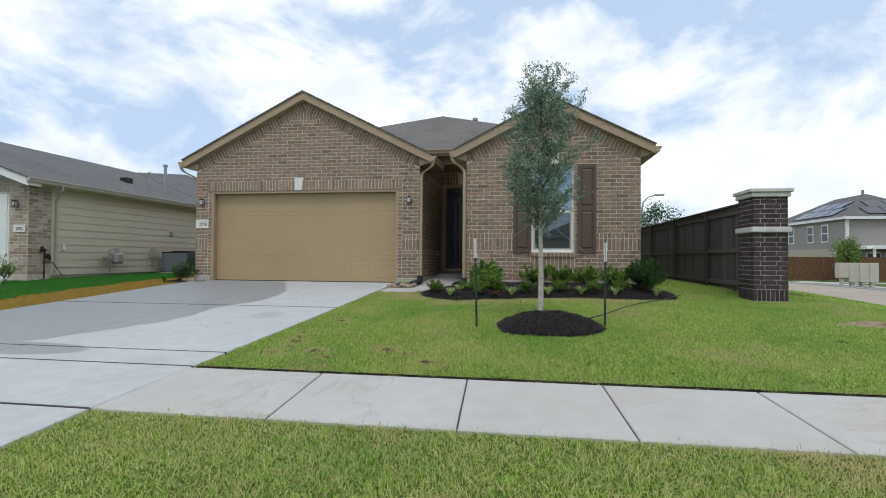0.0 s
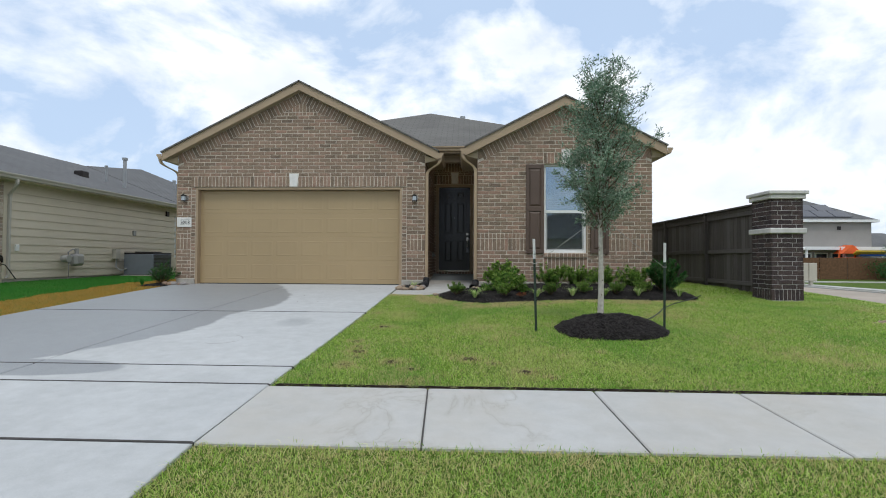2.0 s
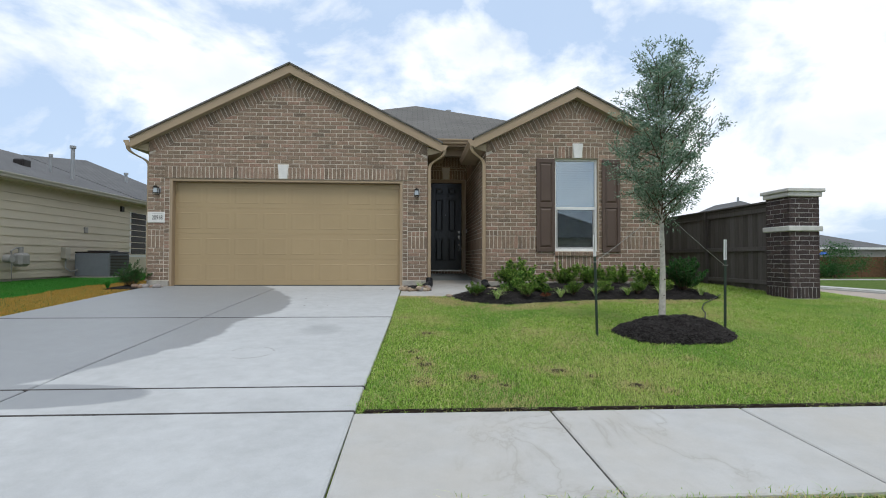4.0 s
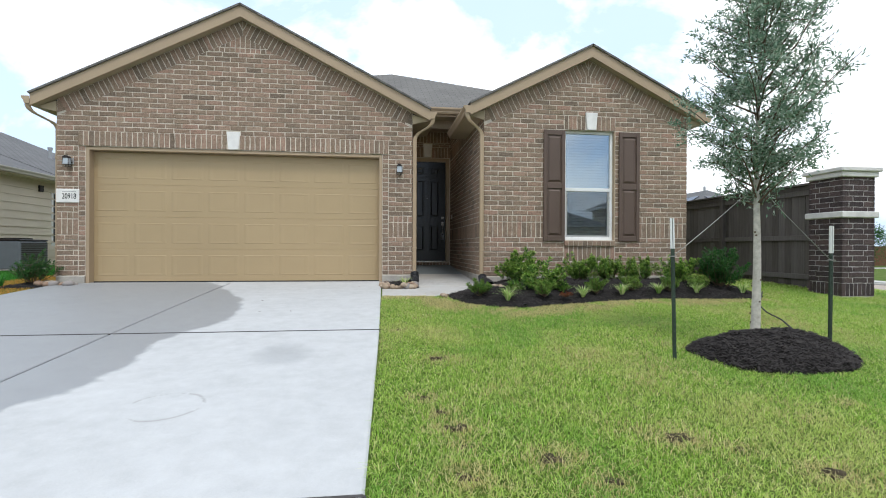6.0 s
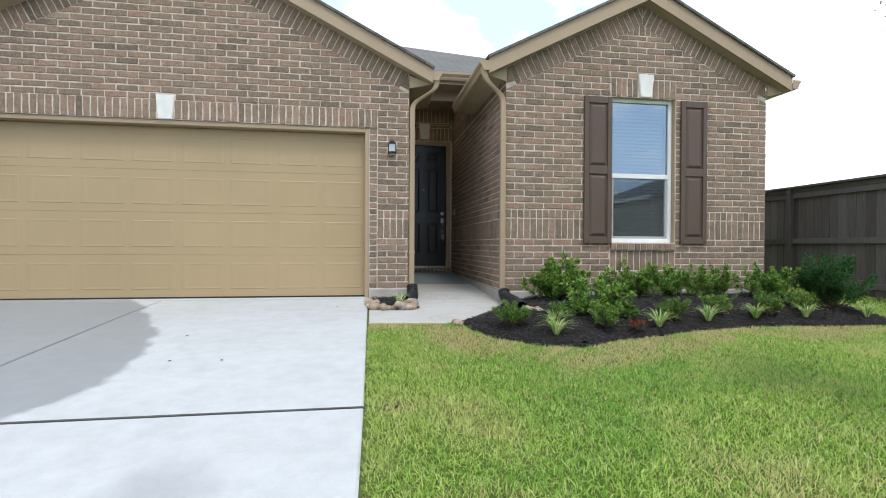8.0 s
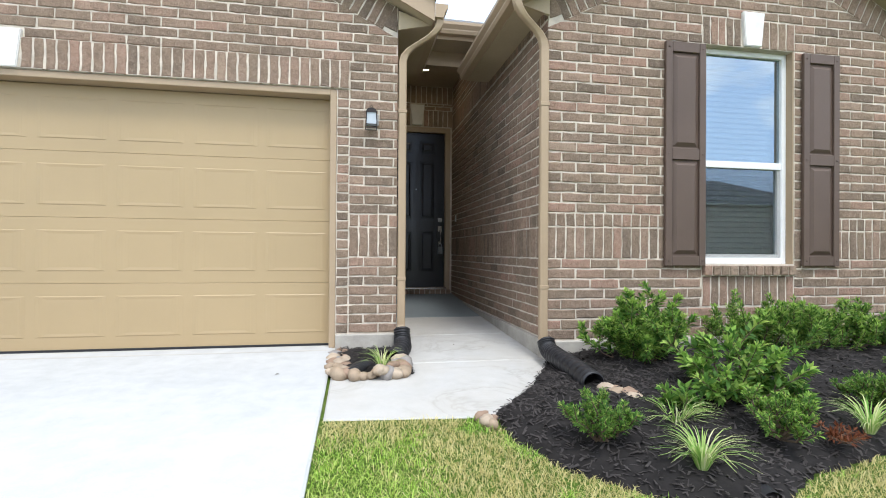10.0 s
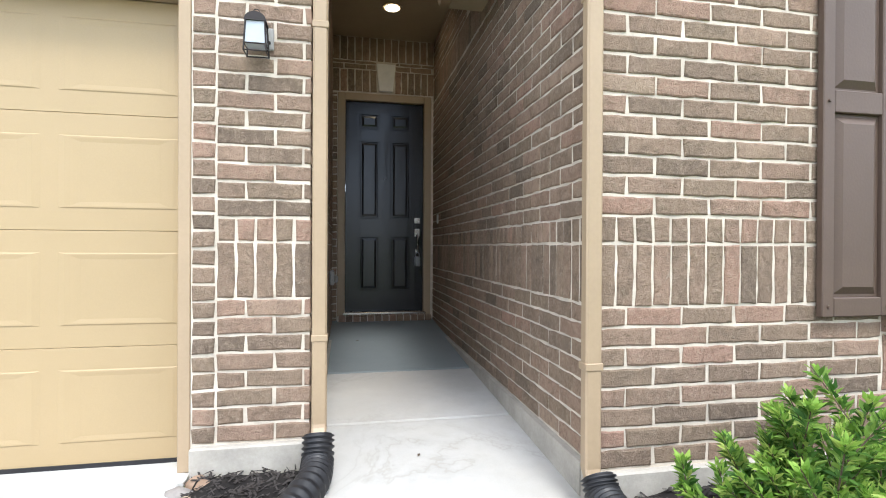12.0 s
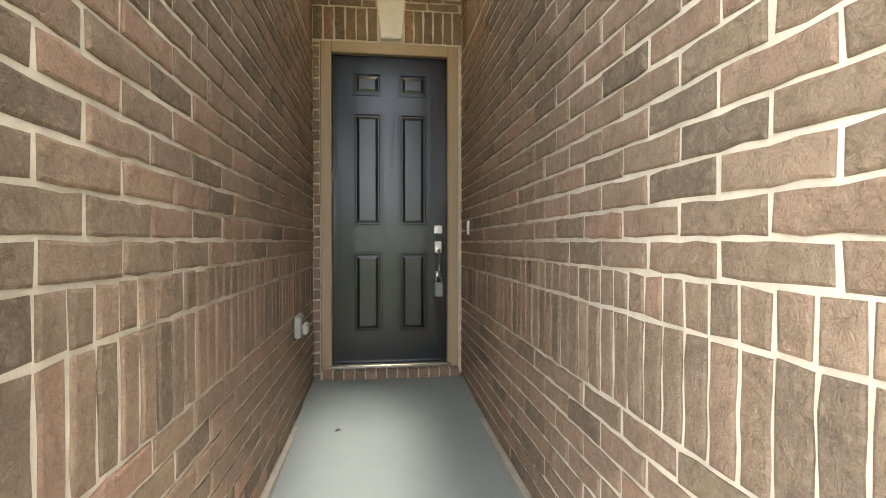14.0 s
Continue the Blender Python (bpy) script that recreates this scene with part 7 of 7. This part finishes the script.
ff = thing("far_fence", (35, 46, -0.15), "brown stained board fence along the far verge", "fence")
for k in range(19):
    part("fence_panel", boxm(20 + k * 2.4, 20 + k * 2.4 + 2.36, 46, 46.03, -0.1, 1.80), M_FARFENCE, ff)
    part("fence_post", boxm(20 + k * 2.4 - 0.03, 20 + k * 2.4 + 0.05, 45.95, 46.0, -0.15, 1.84), M_FARFENCE, ff)

mb = thing("mailbox_cluster", (20.9, 35.3, -0.14), "beige cluster mailbox units on pedestals", "mailbox")
for k in range(4):
    x = 19.56 + k * 0.56
    u = part("mailbox_unit", boxm(x, x + 0.545, 35.0, 35.45, 0.42 if k == 0 else 0.18, 1.37, 0.02), M_MAIL, mb)
    part("pedestal", boxm(x + 0.18, x + 0.36, 35.12, 35.32, -0.16, 0.42 if k == 0 else 0.18), M_MAIL, mb)
    for r in range(4):
        part("mail_door", boxm(x + 0.04, x + 0.505, 34.985, 35.0, 0.46 + r * 0.22, 0.65 + r * 0.22), M_MAIL, u)

ps = thing("play_set", (35, 48, -0.1), "orange, yellow and blue backyard play set", "play set")
for x in (33.2, 34.6):
    part("leg", cyl(bmesh.new(), (x - 0.7, 48, -0.1), (x, 48.5, 2.9), 0.08), M_ORANGE, ps)
part("platform", boxm(33.0, 34.6, 47.8, 49, 1.7, 1.85), M_ORANGE, ps)
part("roof_panel", prismm([(32.9, 2.2), (34.7, 2.2), (33.8, 3.0)], 47.8, 49), M_ORANGE, ps)
part("slide", boxm(-0.25, 0.25, -1.4, 1.4, -0.05, 0.05, m=pose(35.2, 47.6, 2.3, 0, 35, 90)), M_YELLOW, ps, "yellow slide")
part("side_rail", boxm(-0.05, 0.05, -1.5, 1.5, 0.0, 0.35, m=pose(35.9, 47.7, 2.0, 0, 40, 90)), M_BLUE, ps, "blue slide rail")

sp = thing("street_lamp", (10.2, 45, 0), "grey street lamp with a curved arm", "street lamp")
part("pole", tube(bmesh.new(), [(10.2, 45, -0.1), (10.2, 45, 5.8), (10.3, 45, 6.4), (10.7, 45, 6.8), (11.3, 45, 6.98)], [0.1, 0.08, 0.06, 0.05, 0.045], 10), M_POLE, sp)
part("lamp_head", boxm(11.2, 12.0, 44.85, 45.15, 6.92, 7.06, 0.04), M_POLE, sp)


def broad_tree(x, y, z0, trunk, r, h, n, seed, material=M_SHRUBD, label="leafy green street tree in the distance"):
    """Trunk, forked limbs and leaf clumps in an uneven crown."""
    g = np.random.default_rng(seed)
    ob = thing("tree", (x, y, z0), label, "tree", "trees in the distance")
    bm = tube(bmesh.new(), [(x, y, z0 - 0.1), (x + 0.03, y, z0 + trunk * 0.6), (x, y + 0.03, z0 + trunk + h * 0.6)], [0.09, 0.07, 0.02], 8)
    P = []
    for i in range(22):
        a, hh = g.uniform(0, math.tau), g.uniform(0.05, 1)
        rr = r * math.sqrt(max(0.05, 1 - (2 * hh - 0.9) ** 2)) * g.uniform(0.5, 1.05)
        e = Vector((x + math.cos(a) * rr, y + math.sin(a) * rr, z0 + trunk + h * hh))
        tube(bm, [(x, y, z0 + trunk + h * hh * 0.5), tuple(e)], [0.03, 0.008], 5)
        m = n // 22
        P.append(np.array(e) + g.normal(0, 1, (m, 3)) * np.array([r * 0.22, r * 0.22, h * 0.11]))
    part("trunk", bm, M_TWIG, ob)
    P = np.concatenate(P)
    k = len(P)
    V, T = leaf_tris(P, g.normal(0, 1, (k, 3)), g.normal(0, 1, (k, 3)), g.uniform(0.10, 0.18, k), g.uniform(0.06, 0.10, k))
    link_mesh("crown", tri_mesh("crown", V, T, material), ob)


broad_tree(8.6, 34, 0.3, 1.6, 1.3, 2.9, 3000, 1)
broad_tree(12.6, 44, -0.1, 1.8, 1.1, 2.4, 2000, 2)
broad_tree(25.4, 44.0, -0.13, 0.7, 0.95, 2.5, 2600, 3, M_SHRUB)
broad_tree(35.5, 44.8, -0.13, 0.1, 2.0, 2.8, 5000, 4)
broad_tree(42.0, 44.0, -0.13, 0.6, 1.6, 3.0, 3000, 5)

# the house across the street, behind the walker
for ox0, ox1, oze, ozr in ((-14, -2, 3.1, 5.4), (1.5, 13.5, 3.1, 5.7), (17, 31, 5.2, 7.6)):
    oh = hip_house("opposite_house", ox0, ox1, -25, -15, 0.2, oze, ozr, "brick house across the street with shingle roof", M_TBRICK, M_TBRICK)
    for k in range(3):
        far_window(ox0 + 1.5 + 3.6 * k, -25, 1.2, 1.4, 1.5, oh)


# ---- grass ----
def blades(name, x, y, h, wd, material, label, lift=0.0, lean=0.5):
    """Single grass blades at places x, y: a bent, tapering strip each."""
    n = len(x)
    z = ground_z(x, y) + lift - 0.015
    a, b = rng.uniform(0, math.tau, n), rng.uniform(0, math.tau, n)
    ln = rng.uniform(0.1, lean * 2, n) * h
    hx, hy = np.cos(b) * ln, np.sin(b) * ln
    sx, sy = np.cos(a) * wd * 0.5, np.sin(a) * wd * 0.5
    V = np.empty((n, 5, 3), np.float32)
    V[:, 0] = np.stack([x - sx, y - sy, z], 1)
    V[:, 1] = np.stack([x + sx, y + sy, z], 1)
    V[:, 2] = np.stack([x - sx * 0.8 + hx * 0.35, y - sy * 0.8 + hy * 0.35, z + h * 0.6], 1)
    V[:, 3] = np.stack([x + sx * 0.8 + hx * 0.35, y + sy * 0.8 + hy * 0.35, z + h * 0.6], 1)
    V[:, 4] = np.stack([x + hx, y + hy, z + h * (1 - 0.25 * ln / h)], 1)
    o = np.arange(n, dtype=np.int32) * 5
    T = np.concatenate([np.stack([o, o + 1, o + 2], 1), np.stack([o + 1, o + 3, o + 2], 1), np.stack([o + 2, o + 3, o + 4], 1)])
    me = tri_mesh(name, V.reshape(-1, 3), T, material)
    return tagged(link_mesh(name, me), label, "grass", kind="stuff")


WALKPOLY = [(-3.14, 12.1), (-3.14, 10.48), (-2.15, 10.40), (-1.75, 10.82), (-1.36, 11.5), (-1.36, 16), (-3.14, 16)]
APRON = [(-8.15, 3.9), (-8.5, 2.6), (-9.6, 0.4), (-9.6, -1), (-1.9, -1), (-2.3, 0.4), (-2.95, 1.9), (-3.12, 2.7), (-3.22, 3.9)]


def open_turf(x, y):
    """True where grass grows: no concrete, bed, house or street."""
    ok = ~((y > 3.82 + 0.030 * wobble(x, y * 0, 5.3) + 0.022 * wobble(x + 2, y * 0 + 1, 19)) & (y < 4.845 + 0.012 * wobble(x, y * 0, 6.1) + 0.012 * wobble(x, y * 0 + 2, 23)) & (x < 7.6))
    ok &= ~((x > -8.15) & (x < drive_edge(y) + 0.004 + 0.018 * wobble(x * 0 + 1, y, 9) + 0.012 * wobble(x * 0 + 4, y, 37)) & (y > 3.7) & (y < 12.2))
    ok &= ~inside(x, y, APRON) & ~inside(x, y, BED) & ~inside(x, y, RING) & ~inside(x, y, WALKPOLY) & ~inside(x, y, SIDEBED)
    ok &= ~((x > -8.25) & (x < 2.25) & (y > 11.45))
    ok &= ~((x > -22) & (x < -12.2) & (y > 11.8))
    ok &= ~((x > 3.68) & (x < 4.28) & (y > 9.94) & (y < 10.57))
    ok &= x < 11.8
    ok &= ~(inside(x, y, DIRT) & (wobble(x, y, 11) > -0.6))
    return ok


def scatter(x0, x1, y0, y1, per):
    n = int((x1 - x0) * (y1 - y0) * per)
    x, y = rng.uniform(x0, x1, n), rng.uniform(y0, y1, n)
    ok = open_turf(x, y)
    return x[ok], y[ok]


def patch(x, y):
    return 0.5 + 0.25 * wobble(x, y, 1.1) + 0.18 * wobble(x + 5, y - 2, 3.1) + 0.12 * wobble(x - 1, y + 4, 7.3)


# the strip by the kerb: coarse blades in clumps, straw between them
x, y = scatter(-3.4, 6.0, 0.4, 3.9, 9000)
p, q = patch(x, y), 0.5 + 0.5 * wobble(x * 1.0, y, 19) * wobble(x + 2, y, 8)
h = rng.uniform(0.015, 0.048, len(x)) * (0.35 + 0.4 * p + 1.05 * q)
dry = rng.uniform(0, 1, len(x)) < 0.36 + 1.2 * np.clip(p - 0.50, 0, 1) + 0.4 * np.clip(0.45 - q, 0, 1) + 0.35 * np.clip((y - 3.35) * 1.5, 0, 1)
blades("grass", x[~dry], y[~dry], h[~dry], rng.uniform(0.003, 0.0058, (~dry).sum()), M_BLADE, "short green turf of the kerb strip", 0.0, 1.0)
blades("dry_grass", x[dry], y[dry], h[dry] * 0.8, rng.uniform(0.003, 0.006, dry.sum()), M_STRAW, "straw-coloured dry blades in the kerb strip", 0.0, 0.9)
n_tall = 260
tx_, ty_ = rng.uniform(-3.0, 5, n_tall), 3.80 + rng.normal(0, 0.05, n_tall)
ok_ = ~inside(tx_, ty_, APRON)
blades("grass", tx_[ok_], ty_[ok_], rng.uniform(0.03, 0.06, ok_.sum()), rng.uniform(0.003, 0.005, ok_.sum()), M_BLADE, "long green blades along the pavement edge", 0.012, 0.6)
# the front lawn
x, y = scatter(-3.25, 5.2, 4.81, 10.9, 9800)
p, q = patch(x, y), 0.5 + 0.5 * wobble(x, y, 16) * wobble(x + 2, y, 7)
fine = 0.5 + 0.5 * wobble(x, y, 43) * wobble(x + 1, y - 3, 27)
keep = (p > 0.06) & (rng.uniform(0, 1, len(x)) < 0.45 + 0.35 * q + 0.55 * fine)
for spot in SHADE_SPOTS:
    keep &= ~(inside(x, y, spot) & (rng.uniform(0, 1, len(x)) < 0.42))
clod = sum(np.clip(1.35 - np.hypot(x - sx_, (y - sy_) * 1.2) / (1.7 * sr), 0, 1) for sx_, sy_, sr in SEAMS)
x, y, p, q, clod, fine = x[keep], y[keep], p[keep], q[keep], clod[keep], fine[keep]
h = rng.uniform(0.016, 0.046, len(x)) * (0.25 + 0.45 * p + 0.75 * q + 0.45 * fine + 0.25 * clod)
db_ = edge_dist(x, y, BED)
near_bed = np.clip(1.25 - db_ / 0.52, 0, 1) * (x < 2.4) + 0.8 * ((y > 10.0) & (x < -2.1)) * np.clip((y - 10.0) * 2, 0, 1)
edge_s = np.clip(1 - (y - 4.84) / 0.12, 0, 1)
dry = rng.uniform(0, 1, len(x)) < 0.10 + 1.7 * np.clip(p - 0.56, 0, 0.4) + 0.35 * np.clip(0.40 - q, 0, 1) + 0.8 * clod + 1.8 * near_bed * np.clip(patch(x * 1.9 + 2, y * 1.9) * 4.0 - 1.35, 0, 1) + 0.4 * edge_s
blades("grass", x[~dry], y[~dry], h[~dry], rng.uniform(0.0028, 0.0058, (~dry).sum()), M_BLADE, "short green front lawn turf", 0.0, 1.1)
blades("dry_grass", x[dry], y[dry], h[dry] * 0.85, rng.uniform(0.0025, 0.005, dry.sum()), M_STRAW, "straw-coloured dry blades in the lawn", 0.0, 0.9)
# the side lawn towards the street
x, y = scatter(5.2, 11.8, 4.8, 22, 900)
blades("grass", x, y, rng.uniform(0.03, 0.06, len(x)), rng.uniform(0.008, 0.014, len(x)), M_BLADE, "green side lawn turf")
x, y = scatter(2.2, 4.6, 10.9, 24, 1800)
blades("grass", x, y, rng.uniform(0.03, 0.06, len(x)), rng.uniform(0.006, 0.010, len(x)), M_BLADE, "green turf beside the house")
# the neighbour's side: deep green, with a straw verge along the drive
x, y = scatter(-14.5, -8.15, 4.9, 20, 2200)
verge = x > -9.55 + 0.15 * wobble(x, y, 2.3)
blades("grass", x[~verge], y[~verge], rng.uniform(0.03, 0.06, (~verge).sum()), rng.uniform(0.006, 0.010, (~verge).sum()), M_DEEP, "deep green neighbouring lawn turf")
blades("dry_grass", x[verge], y[verge], rng.uniform(0.02, 0.045, verge.sum()), rng.uniform(0.005, 0.009, verge.sum()), M_RUST, "orange-brown dormant grass along the driveway")
